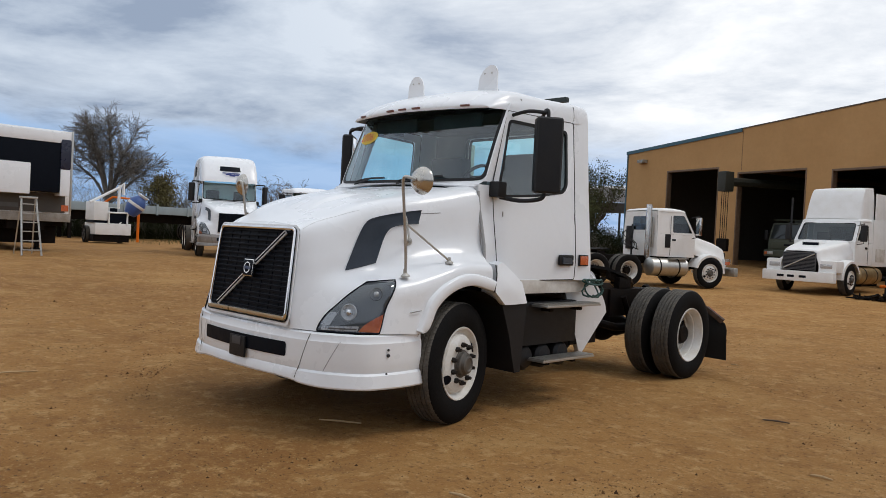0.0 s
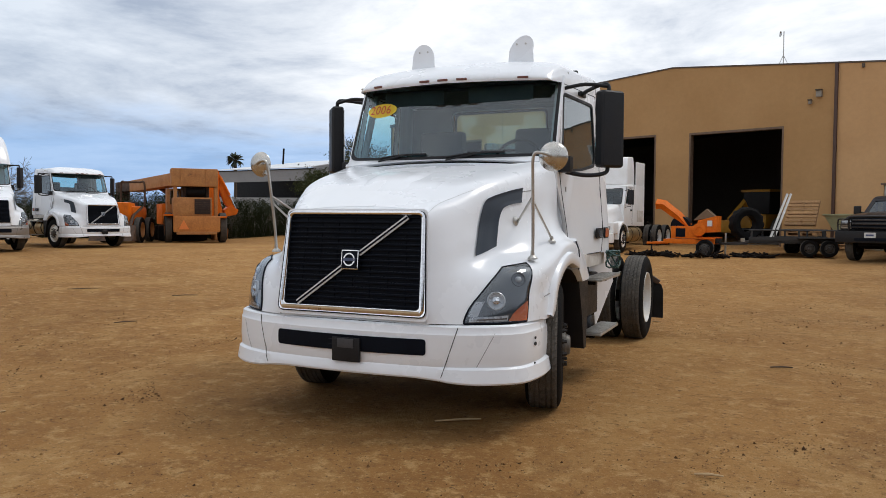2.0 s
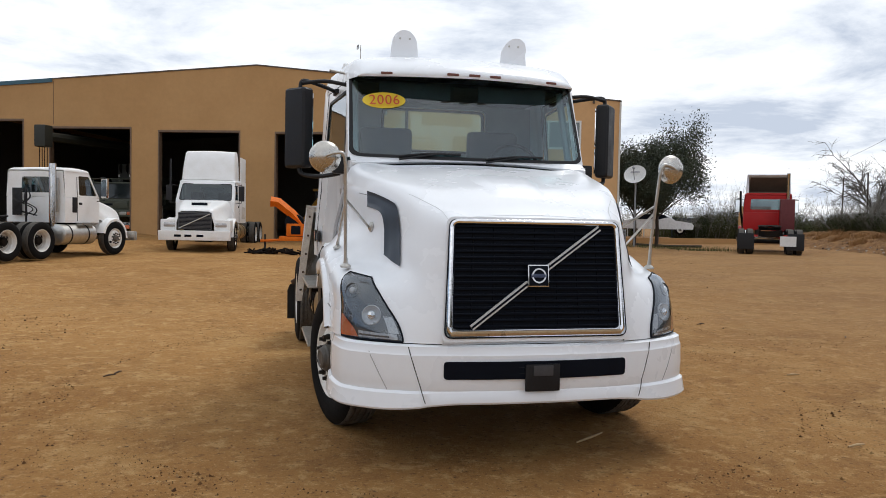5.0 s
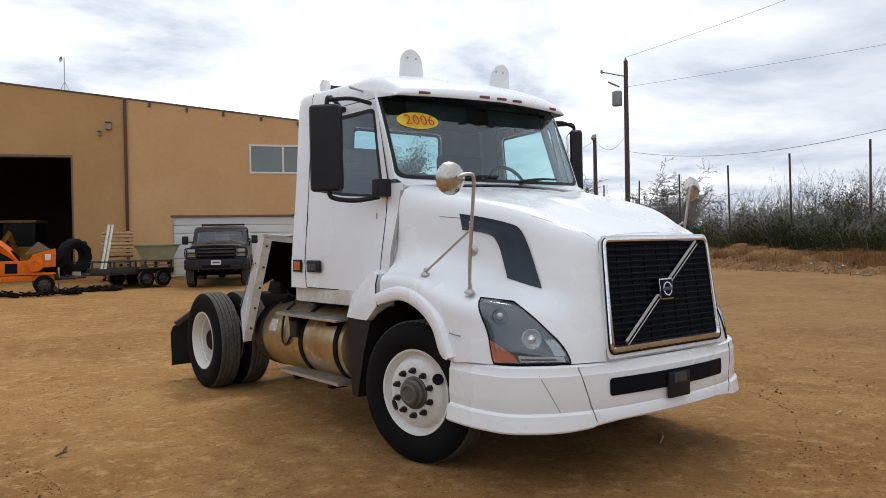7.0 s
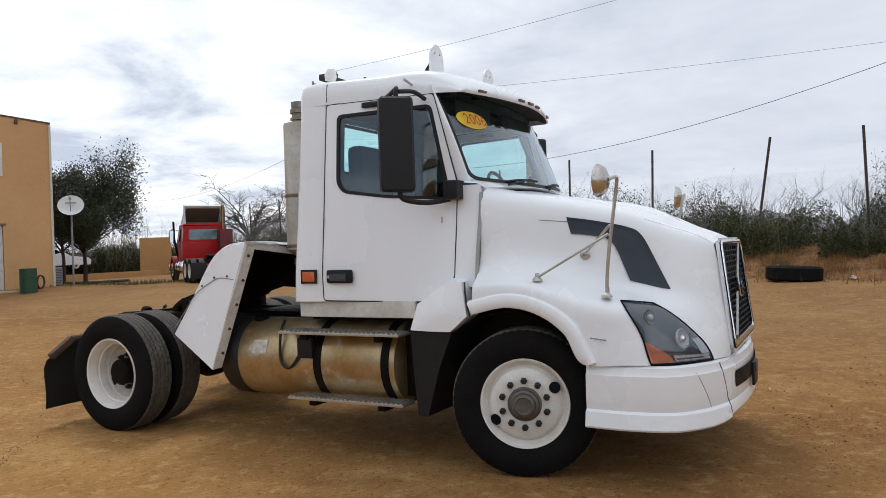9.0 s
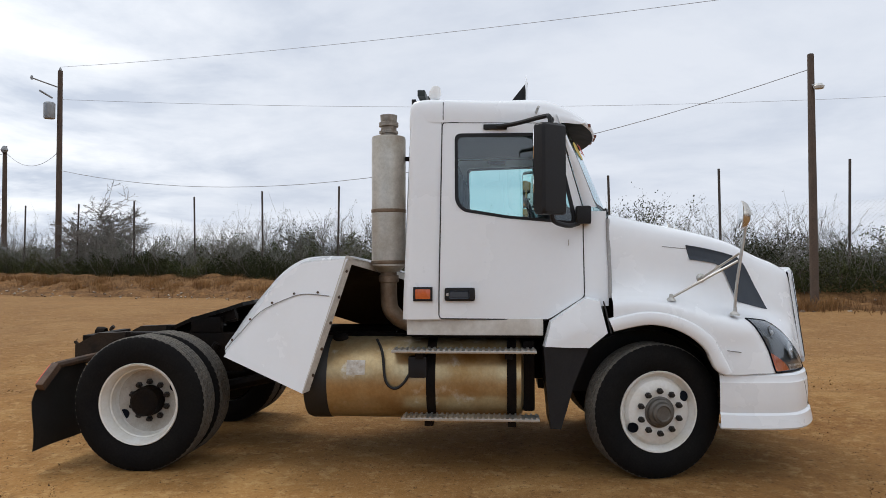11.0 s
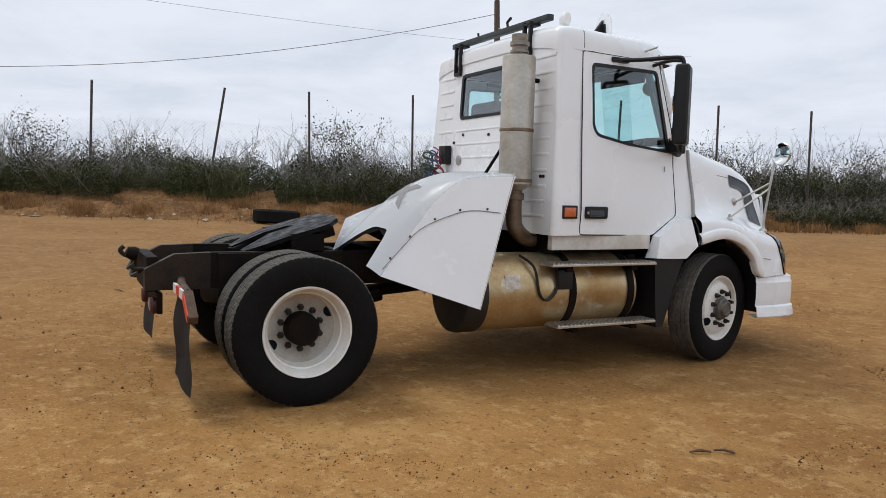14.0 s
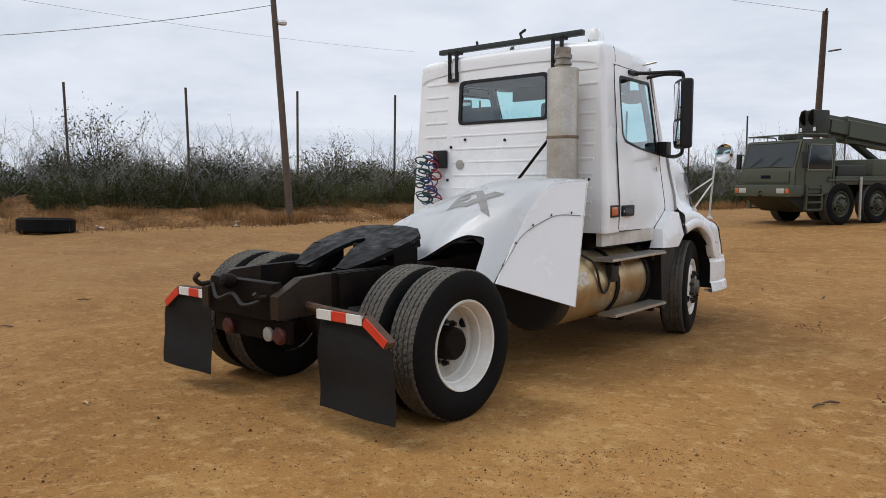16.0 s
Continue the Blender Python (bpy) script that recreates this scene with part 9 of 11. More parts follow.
def high_roof_tractor():
    """Older white sleeper tractor with a tall roof fairing, by the bays."""
    t = thing("sleeper_tractor", "older white tractor with a tall roof fairing and square bumper", "truck", "trucks parked in the yard", at=vm(-3.75, 22.95, -8))
    P = WHITE_OLD
    box_cab(t, P, 1.05, .45, 1.75, 1.0, 1.78, 2.55, .45, (.55, 1.30))
    simple_hood(t, [(-1.12, .64, .58, .72, 1.15, 1.40), (-1.02, .74, .64, .72, 1.22, 1.48), (-.6, .84, .74, .80, 1.30, 1.58), (0, .94, .84, 1.0, 1.40, 1.70), (.46, 1.0, .95, 1.1, 1.5, 1.80)], P)
    part("hood_scoop", B(-.30, .30, -.45, .05, 1.58, 1.74, .04), P, t)
    part("scoop_mouth", B(-.27, .27, -.462, -.45, 1.62, 1.71), GRILLE, t)
    for s in (1, -1):
        arch_fender(t, s, .72, 1.2, .64, 0, .53, P, -2, 160)
        part("headlamp", B(s * .86 - .20, s * .86 + .20, -1.10, -.90, .86, 1.0, .03), mat("lamp_glassy", (0.5, 0.5, 0.5), 0.2, 0.5), t)
        part("turn_signal", B(s * 1.08 - .07, s * 1.08 + .07, -1.02, -.85, .85, 1.0, .02), AMBER, t, "orange turn signal")
        put_wheel(t, "steer", s, 0, 1.05, 4)
        part("fender_front", B(s * .90 - .28, s * .90 + .28, -1.08, -.5, .72, 1.12, .08), P, t)
    bp = part("bumper", B(-1.2, 1.2, -1.28, -1.05, .40, .74, .04), P, t, "square white bumper")
    for x in (-.55, -.2, .2):
        part("bumper_hole", B(x - .12, x + .12, -1.286, -1.27, .52, .60, .01), GRILLE, bp)
    gr = part("grille", B(-.56, .56, -1.165, -1.12, .78, 1.36, .02), mat("grey_grille", (0.10, 0.10, 0.105), 0.5), t)
    for k in range(12):
        part("grille_slat", B(-.54, .54, -1.175, -1.165, .81 + .045 * k, .83 + .045 * k), GRILLE, gr)
    a, b = Vector((-.52, -1.185, .82)), Vector((.52, -1.185, 1.32))
    part("diagonal_bar", bar(a, b, .018, 6), ALU, gr)
    # roof fairing
    st = [(.95, 2.58, .90), (1.0, 2.75, .92), (1.12, 3.2, .93), (1.28, 3.55, .92), (1.45, 3.66, .90), (2.0, 3.70, .88)]
    cols = []
    for y, z, w in st:
        e, h = 2.52, max(.03, z - 2.52)
        cols.append([Vector((w + .04, y, e)), Vector((w + .03, y, e + h * .5)), Vector((w - .02, y, e + h * .94)), Vector((w * .86, y, e + h)), Vector((0, y, e + h + .02))])
    bm = bmesh.new()
    grid(bm, dense(cols, 3, 3))
    mirror_x(bm)
    part("roof_fairing", bm, P, t, "tall white roof fairing", sharp=50)
    part("sleeper_box", B(-1.05, 1.05, 1.76, 2.95, .98, 2.60, .05), P, t)
    for s in (1, -1):
        part("side_extender", B(s * 1.0 - .02, s * 1.0 + .02, 1.95, 3.0, 2.6, 3.5, .01), P, t)
        part("locker_door", B(s * 1.05 - .01, s * 1.05 + .012, 2.0, 2.7, 1.15, 1.6, .01), WHITE_DIRTY, t)
    big_mirrors(t, 1.05, .5, 1.8, 2.35, BLACK)
    part("tall_grab", B(-1.30, -1.25, .6, .65, 1.7, 3.3), BLACK, t)
    rails(t, -.9, 6.6)
    axle_set(t, 4.6)
    axle_set(t, 5.9)
    coupling(t, 5.3)
    for s in (1, -1):
        tank(t, s, .86, .75, 2.4, .66, .30, TANK, "dull aluminium fuel tank")
    part("engine_block", B(-.4, .4, -.9, .6, .6, 1.2), IRON, t)


high_roof_tractor()


def red_tractor():
    t = thing("tractor_truck", "red day-cab tractor with a roof deflector, seen from behind", "truck", "trucks parked in the yard", at=vm(21.1, 25.4, 146))
    P = mat("faded_red_paint", (0.42, 0.012, 0.012), 0.45, color2=(0.32, 0.010, 0.010), scale=3, coat=0.08, spec=0.2)
    box_cab(t, P, 1.0, .55, 1.95, .95, 1.75, 2.55, .4, (.62, 1.4), back=.72, inside=False)
    simple_hood(t, [(-1.05, .64, .58, .70, 1.05, 1.25), (-.5, .82, .70, .80, 1.22, 1.5), (.56, .98, .92, 1.1, 1.5, 1.74)], P)
    for s in (1, -1):
        arch_fender(t, s, .70, 1.17, .62, 0, .53, P, -2, 165)
        put_wheel(t, "steer", s, 0, 1.04, 0)
    part("bumper", B(-1.15, 1.15, -1.18, -1.0, .42, .75, .05), CHROME, t)
    df = part("roof_deflector", solid_poly(bmesh.new(), [(-.85, .9, 2.62), (.85, .9, 2.62), (.8, 1.75, 3.35), (-.8, 1.75, 3.35)], (0, .04, .02)), WHITE_DIRTY, t, "dirty white roof deflector", smooth=False)
    for s in (1, -1):
        part("deflector_side", solid_poly(bmesh.new(), [(s * .84, .9, 2.62), (s * .84, 1.8, 2.62), (s * .80, 1.8, 3.35)], (s * .03, 0, 0)), WHITE_DIRTY, df, smooth=False)
    part("deflector_frame", sweep(bmesh.new(), [(-.86, 1.8, 2.60), (-.84, 1.8, 3.40), (.84, 1.8, 3.40), (.86, 1.8, 2.60)], .07, 4), WHITE, df, "white deflector frame")
    part("deflector_inside", solid_poly(bmesh.new(), [(-.78, 1.0, 2.70), (.78, 1.0, 2.70), (.74, 1.70, 3.30), (-.74, 1.70, 3.30)], (0, .06, -.03)), mat("brown_grime", (0.10, 0.065, 0.045), 0.85, color2=(0.16, 0.11, 0.08), scale=3), df, smooth=False)
    part("deflector_floor", B(-.78, .78, 1.0, 1.85, 2.60, 2.66), MATS["brown_grime"], df)
    part("exhaust_pipe", sweep(bmesh.new(), [(-.78, 2.15, .9), (-.78, 2.15, 3.2), (-.78, 2.22, 3.45)], .07, 12), CHROME, t, "chrome exhaust stack")
    part("exhaust_pipe", sweep(bmesh.new(), [(.98, .75, 1.0), (1.10, .45, 1.9), (1.12, .45, 2.75)], .05, 10), IRON, t)
    big_mirrors(t, 1.0, .6, 1.75, 2.35, BLACK)
    rails(t, -.9, 5.2)
    axle_set(t, 3.6)
    axle_set(t, 4.6, True)
    coupling(t, 4.1)
    flaps(t, 5.2)
    for s in (1, -1):
        tank(t, s, .88, .85, 2.2, .66, .30, CHROME, "chrome fuel tank")
    part("box", B(-1.02, -.45, 2.3, 3.0, .98, 2.3, .03), mat("dark_red_box", (0.12, 0.012, 0.014), 0.5), t)
    part("white_placard", B(-.95, -.35, 5.24, 5.26, .35, .75), WHITETAPE, t)


red_tractor()


def pickup():
    t = thing("pickup_truck", "dark maroon-black lifted pickup parked by the garage door", "pickup", at=vm(5.75, 21.45, -25))
    P = mat("dark_maroon_paint", (0.0085, 0.0045, 0.0055), 0.34, color2=(0.012, 0.007, 0.008), scale=3, coat=0.06, spec=0.2)

    def arch(yc, r=.56, zc=.50, n=9):
        return [(yc + r * math.cos(math.pi * k / n), zc + r * math.sin(math.pi * k / n)) for k in range(n + 1)]
    # lower body with wheel arches cut out, cab first and then the bed
    low = [(-.98, .72), (-.98, 1.18), (-.92, 1.30), (.78, 1.40), (2.72, 1.40), (2.72, .62)] + arch(0)[:-1] + [(-.60, .62)]
    bed = [(2.76, .66), (2.76, 1.56), (4.78, 1.60), (4.80, 1.10), (4.76, .74), (4.34, .70)] + arch(3.75)[:-1] + [(3.15, .66)]
    for nm, pr, x in (("body", low, .985), ("bed", bed, .985)):
        for s in (1, -1):
            bm = solid_poly(bmesh.new(), [Vector((s * (x - .16), y, z)) for y, z in pr], (s * .16, 0, 0))
            side = [e for e in bm.edges if all(abs(v.co.x - s * x) < 1e-4 for v in e.verts)]
            bmesh.ops.bevel(bm, geom=side, offset=.035, segments=2, affect="EDGES")
            part(nm + "_side", bm, P, t, sharp=30)
    part("inner_body", B(-.84, .84, -.90, 2.7, .72, 1.30), BLACK, t)
    part("bed_floor", B(-.84, .84, 2.75, 4.7, .95, 1.02), BLACK, t)
    part("bed_front", B(-.84, .84, 2.76, 2.82, 1.0, 1.56), P, t)
    simple_hood(t, [(-1.0, .90, .84, 1.10, 1.27, 1.36), (-.9, .95, .88, 1.12, 1.32, 1.44), (-.2, .97, .90, 1.14, 1.38, 1.52), (.80, .98, .92, 1.16, 1.42, 1.56)], P)
    part("hood_ridge", solid_poly(bmesh.new(), [(-.34, -.7, 1.46), (.34, -.7, 1.46), (.42, .7, 1.55), (-.42, .7, 1.55)], (0, 0, .035)), P, t)
    box_cab(t, P, .95, .68, 2.72, 1.30, 1.46, 2.06, .80, (.95, 2.40))
    for s in (1, -1):
        part("window_post", B(s * .93 - .02, s * .93 + .02, 1.80, 1.88, 1.5, 2.02), P, t)
        part("door_gap", B(s * .986 - .003, s * .986 + .003, 1.84, 1.855, .72, 1.40), BLACK, t)
        part("rocker_step", bar((s * .98, .70, .60), (s * .98, 2.95, .60), .05, 8), BLACK, t)
        for y in (0, 3.75):
            arch_fender(t, s, .90, 1.03, .585, y, .50, P, 8, 172, "wheel_arch")
            part("wheel_well", B(s * .60 - .02, s * .60 + .02, y - .5, y + .5, .5, 1.05), BLACK, t)
            w = rims_of(put_wheel(t, "steer", s, y, .90, 0, .86), "alloy", GREY_RIM)
            w.matrix_basis = w.matrix_basis @ Matrix.Diagonal((1.25, 1, 1, 1))
        hl = part("headlamp", B(s * .79 - .15, s * .79 + .15, -1.035, -.93, 1.10, 1.30, .03), mat("clear_lamp_plastic", (0.30, 0.31, 0.32), 0.15, 0.6), t)
        part("turn_signal", B(s * .79 - .14, s * .79 + .14, -1.042, -.95, 1.03, 1.09, .01), mat("pale_marker", (0.38, 0.30, 0.22), 0.3), hl)
        m = part("door_mirror", B(s * 1.20 - .11, s * 1.20 + .11, .90, 1.0, 1.46, 1.76, .04), BLACK, t)
        part("mirror_arm", bar((s * .95, .98, 1.52), (s * 1.12, .95, 1.56), .025, 6), BLACK, m)
    part("tailgate", B(-.84, .84, 4.70, 4.76, 1.0, 1.58, .02), P, t)
    gr = part("grille", B(-.62, .62, -1.05, -.95, 1.0, 1.36, .03), GRILLE, t)
    for z in (1.07, 1.18, 1.30):
        part("grille_bar", B(-.60, .60, -1.075, -1.05, z - .022, z + .022, .008), mat("dark_chrome", (0.10, 0.095, 0.095), 0.35, 0.7), gr)
    bb = part("bumper", B(-1.02, 1.02, -1.28, -.98, .60, .96, .07), BLACK, t, "black brush-guard bumper")
    part("bumper_slot", B(-.45, .45, -1.286, -1.27, .66, .76, .01), GRILLE, bb)
    part("brush_bar", sweep(bmesh.new(), bend([(-.62, -1.22, .9), (-.62, -1.26, 1.30), (-.5, -1.26, 1.39), (.5, -1.26, 1.39), (.62, -1.26, 1.30), (.62, -1.22, .9)], 4), .032, 8), BLACK, bb)
    for z in (1.08, 1.22):
        part("brush_bar", bar((-.62, -1.25, z), (.62, -1.25, z), .018, 6), BLACK, bb)
    for s in (1, -1):
        part("lamp_guard", sweep(bmesh.new(), bend([(s * .62, -1.25, 1.32), (s * .92, -1.20, 1.32), (s * .99, -1.12, 1.26), (s * .99, -1.12, 1.05), (s * .92, -1.2, .98), (s * .62, -1.25, .98)], 4), .022, 6), BLACK, bb)
        part("lamp_guard", bar((s * .62, -1.25, 1.16), (s * .99, -1.13, 1.16), .014, 6), BLACK, bb)
    pl = part("plate", B(-.16, .16, -1.305, -1.29, .76, .92), mat("plate_white", (0.6, 0.6, 0.58), 0.5), bb)
    part("print_bar", B(-.11, .11, -1.31, -1.306, .815, .865), mat("plate_ink", (0.06, 0.08, 0.16), 0.5), pl)
    rk = part("headache_rack", sweep(bmesh.new(), [(-.82, 2.80, 1.55), (-.76, 2.80, 2.20), (.76, 2.80, 2.20), (.82, 2.80, 1.55)], .03, 8), BLACK, t, "black headache rack")
    for z in (1.75, 1.95):
        part("rack_bar", bar((-.8, 2.80, z), (.8, 2.80, z), .018, 6), BLACK, rk)
    part("light_bar", B(-.80, .80, 2.76, 2.84, 2.17, 2.24, .02), BLACK, rk)
    part("bed_rail", B(.72, .96, 3.1, 4.6, 1.62, 1.68, .01), BLACK, t)
    part("chassis", B(-.5, .5, -.8, 4.6, .5, .74), IRON, t)
    for y in (0, 3.75):
        part("axle", bar((-.8, y, .44), (.8, y, .44), .06, 8), IRON, t)
        part("differential", lathe(bmesh.new(), [(0, -.16), (.14, -.1), (.16, 0), (.14, .1), (0, .16)], (.1, y, .44), (1, 0, 0), 16), IRON, t)


pickup()


def silver_car(x, y, deg):
    t = thing("car", "silver sedan parked beyond the low wall", "car", at=vm(x, y, deg))
    P = mat("silver_paint", (0.66, 0.67, 0.68), 0.3, 0.1, coat=0.3)
    prof = [(-2.2, .35), (-2.25, .62), (-2.1, .78), (-1.1, .92), (-.45, 1.36), (.3, 1.46), (1.1, 1.36), (1.75, 1.02), (2.2, .95), (2.25, .6), (2.2, .35)]
    bm = bmesh.new()
    rows = []
    for x_, k in ((-.88, .0), (-.84, .4), (-.70, 1), (0, 1), (.70, 1), (.84, .4), (.88, 0)):
        rows.append([Vector((x_ if z < .95 else x_ * .86, yy, z * (1 if z < .95 else .95 + .05 * k))) for yy, z in prof])
    grid(bm, rows)
    for r in (rows[0], rows[-1]):
        bm.faces.new([bm.verts.new(p) for p in r])
    part("body", bm, P, t, sharp=30)
    for s in (1, -1):
        part("window", solid_poly(bmesh.new(), [Vector((s * .80, yy, z)) for yy, z in ((-.85, .97), (-.35, 1.30), (.3, 1.38), (.95, 1.30), (1.35, .99))], (s * .03, 0, 0)), GRILLE, t, smooth=False)
        for yy in (-1.4, 1.35):
            put_wheel(t, "steer", s, yy, .78, 0, .62)
    return t


tagged(part("road_embankment", B(15, 34, 38.2, 46.5, -.2, .50, .02), MATS["earth_bank"]), "raised earth road beyond the low wall", "road", kind="structure")
silver_car(24.07, 40.67, 62).location.z += .45


# ---- yard machines ----
ORANGE = mat("orange_paint", (0.78, 0.17, 0.008), 0.55, color2=(0.60, 0.125, 0.008), spec=0.2, scale=3, amount=0.8, fine=20, fine_amount=0.12, spots=(0.22, 0.10, 0.05), spots_scale=6, spots_at=0.74)
OCHRE = mat("faded_ochre_paint", (0.46, 0.20, 0.055), 0.6, color2=(0.36, 0.14, 0.04), scale=2, amount=0.9, fine=14, fine_amount=0.15, spots=(0.15, 0.07, 0.035), spots_scale=4, spots_at=0.62)
YEL = mat("machine_yellow", (0.50, 0.24, 0.02), 0.5, color2=(0.35, 0.16, 0.02), scale=3)


def chipper():
    t = thing("wood_chipper", "bright orange towed wood chipper with a tall chute", "chipper", at=vm(-.15, 22.5, -8) @ Matrix.Diagonal((.84, .84, .80, 1)))
    part("body", B(-.75, .35, -.35, .55, .75, 1.30, .04), ORANGE, t)
    part("engine_panel", B(-.55, -.15, -.362, -.35, .82, 1.20, .01), GRILLE, t)
    part("deck", B(-1.05, 1.05, -.42, .62, .52, .72, .03), ORANGE, t)
    hop = part("hopper", solid_poly(bmesh.new(), [(.2, -.3, 1.0), (1.1, -.4, 1.05), (1.12, -.4, 1.75), (.35, -.3, 1.55)], (0, .9, 0)), ORANGE, t, "orange feed hopper", smooth=False)
    part("hopper_cap", solid_poly(bmesh.new(), [(.1, -.1, 1.55), (1.0, -.1, 1.70), (.55, .2, 2.05)], (0, .5, 0)), mat("brown_tarp", (0.12, 0.07, 0.035), 0.9), hop, smooth=False)
    part("chute", sweep(bmesh.new(), [(-.15, .1, 1.25), (-.55, .0, 1.75), (-1.15, -.1, 2.25), (-1.45, -.12, 2.28)], [.20, .20, .22, .24], 4), ORANGE, t, "orange discharge chute")
    part("drum_guard", lathe(bmesh.new(), [(0, -.02), (.40, 0), (.42, .05), (.42, .5), (0, .52)], (-.45, -.05, 1.32), (0, 1, 0), 20), GRILLE, t)
    part("belt_wheel", lathe(bmesh.new(), [(.26, 0), (.28, .03), (.12, .05), (.1, .03), (0, .03)], (.42, -.40, 1.15), (0, -1, 0), 20), ORANGE, t)
    part("drawbar", bar((-1.0, .1, .55), (-1.9, .1, .50), .06, 8), ORANGE, t)
    part("jack", bar((-1.7, .1, .0), (-1.7, .1, .8), .04, 8), BLACK, t)
    for s in (1, -1):
        w = clone(WHEEL_STEER, t)
        w.name = "wheel"
        w.matrix_basis = pose(.7, .1 + s * .62, .36, 0, 0, 90 * s) @ Matrix.Diagonal((.7, .7, .7, 1))
        rims_of(w, "dull", DULL_RIM)
        part("mudguard", B(.3, 1.1, .1 + s * .62 - .14, .1 + s * .62 + .14, .76, .80, .01), ORANGE, t)
    part("emblem", B(.75, .95, -.42, -.405, 1.30, 1.55, .02), WHITETAPE, t)
    part("axle", bar((.7, -.45, .36), (.7, .65, .36), .05, 8), IRON, t)
    part("lamp_box", B(1.05, 1.20, -.3, .3, .55, .75, .02), BLACK, t)


chipper()


def pile(x, y, w, d, h, seed, label, m_):
    """A heap of cut brush and scrap."""
    rng = random.Random(seed)
    t = thing("scrap_pile", label, "scrap pile", at=vm(x, y, 0))
    for _ in range(46):
        px, py = rng.uniform(-w, w), rng.uniform(-d, d)
        a = rng.uniform(0, 6.28)
        l = rng.uniform(.15, .55)
        z = rng.uniform(.03, h)
        part("branch", sweep(bmesh.new(), [(px, py, z * .5), (px + math.cos(a) * l, py + math.sin(a) * l, z + rng.uniform(-.05, .1))], rng.uniform(.015, .05), 6), m_, t)


pile(.35, 21.0, .9, .35, .20, 5, "low pile of dark scrap and branches", IRON)
pile(-1.5, 21.6, .5, .35, .15, 6, "small pile of dark scrap", IRON)
pile(1.9, 21.9, .5, .3, .12, 8, "small pile of dark scrap", IRON)


def pallet(bm_parent, m):
    t = thing("pallet", "weathered wooden pallet leaning on the stack", "pallet", "pallets by the wall", at=m)
    wood = mat("pallet_wood", (0.40, 0.225, 0.10), 0.9, color2=(0.22, 0.125, 0.06), scale=4, fine=30, fine_amount=0.2, rand=0.25)
    for k in range(7):
        part("board", B(-.55, .55, -.5 + .155 * k, -.5 + .155 * k + .10, .10, .122), wood, t, smooth=False)
    for x in (-.52, 0, .52):
        part("stringer", B(x - .03, x + .03, -.5, .53, .015, .098), wood, t, smooth=False)
    for k in range(3):
        part("board", B(-.55, .55, -.5 + .44 * k, -.5 + .44 * k + .10, -.008, .014), wood, t, smooth=False)
    return t


gx, gy = 3.6, 26.0
for k in range(6):
    pallet(None, pose(gx + .05 * math.sin(k * 2), gy + .05 * math.cos(k), ground_z(gx, gy) + .02 + .132 * k, 0, 0, -19 + 3 * math.sin(k)))
pallet(None, pose(gx - .1, gy - .3, ground_z(gx, gy) + 1.35, 62, 0, -19))
for k in range(5):
    pallet(None, pose(5.2, 26.6, ground_z(5.2, 26.6) + .02 + .132 * k, 0, 0, -15 + 2 * k))
tub = thing("tipping_hopper", "pale green steel hopper on the pallets", "hopper", at=pose(5.2, 26.5, ground_z(5.2, 26.6) + .70, 0, 0, -17))
part("shell", solid_poly(bmesh.new(), [(-.5, -.45, 0), (.5, -.45, 0), (.85, -.55, .62), (-.85, -.55, .62)], (0, .95, 0)), mat("pale_green_steel", (0.36, 0.34, 0.18), 0.6, color2=(0.28, 0.25, 0.13), scale=4), tub, smooth=False)
part("lip", B(-.88, .88, -.60, .45, .60, .66, .01), MATS["pale_green_steel"], tub)


def flat_trailer():
    t = thing("flat_trailer", "black steel flatbed trailer with ramps and a big tyre", "trailer", at=vm(2.95, 23.5, -75) @ Matrix.Diagonal((.85, .85, .85, 1)))
    steel = mat("dark_trailer_steel", (0.022, 0.022, 0.022), 0.6, color2=(0.05, 0.04, 0.03), scale=5)
    part("deck", B(-.95, .95, -1.7, 1.9, .52, .60, .01), steel, t)
    for s in (1, -1):
        part("side_rail", B(s * .97 - .03, s * .97 + .03, -1.7, 1.9, .60, .78, .01), steel, t)
        for y in (-1.6, -.7, .2, 1.1, 1.8):
            part("stake", B(s * .97 - .03, s * .97 + .03, y - .03, y + .03, .78, 1.05), steel, t)
        part("top_rail", bar((s * .97, -1.7, 1.05), (s * .97, 1.9, 1.05), .03, 6), steel, t)
        for y in (.55, 1.3):
            rims_of(put_wheel(t, "steer", s, y, 1.12, 0, .66), "dull", DULL_RIM)
        part("mudguard", B(s * 1.12 - .13, s * 1.12 + .13, .15, 1.7, .72, .76, .01), steel, t)
        part("tongue", bar((s * .7, -1.7, .5), (0, -2.7, .45), .05, 6), steel, t)
    part("coupler", B(-.08, .08, -2.9, -2.6, .4, .52, .02), steel, t)
    part("jack", bar((0, -2.4, 0), (0, -2.4, .9), .04, 8), ALU, t)
    part("rim_plate", B(-.3, .3, -1.74, -1.70, .55, .7), mat("pale_board", (0.5, 0.45, 0.36), 0.8), t)


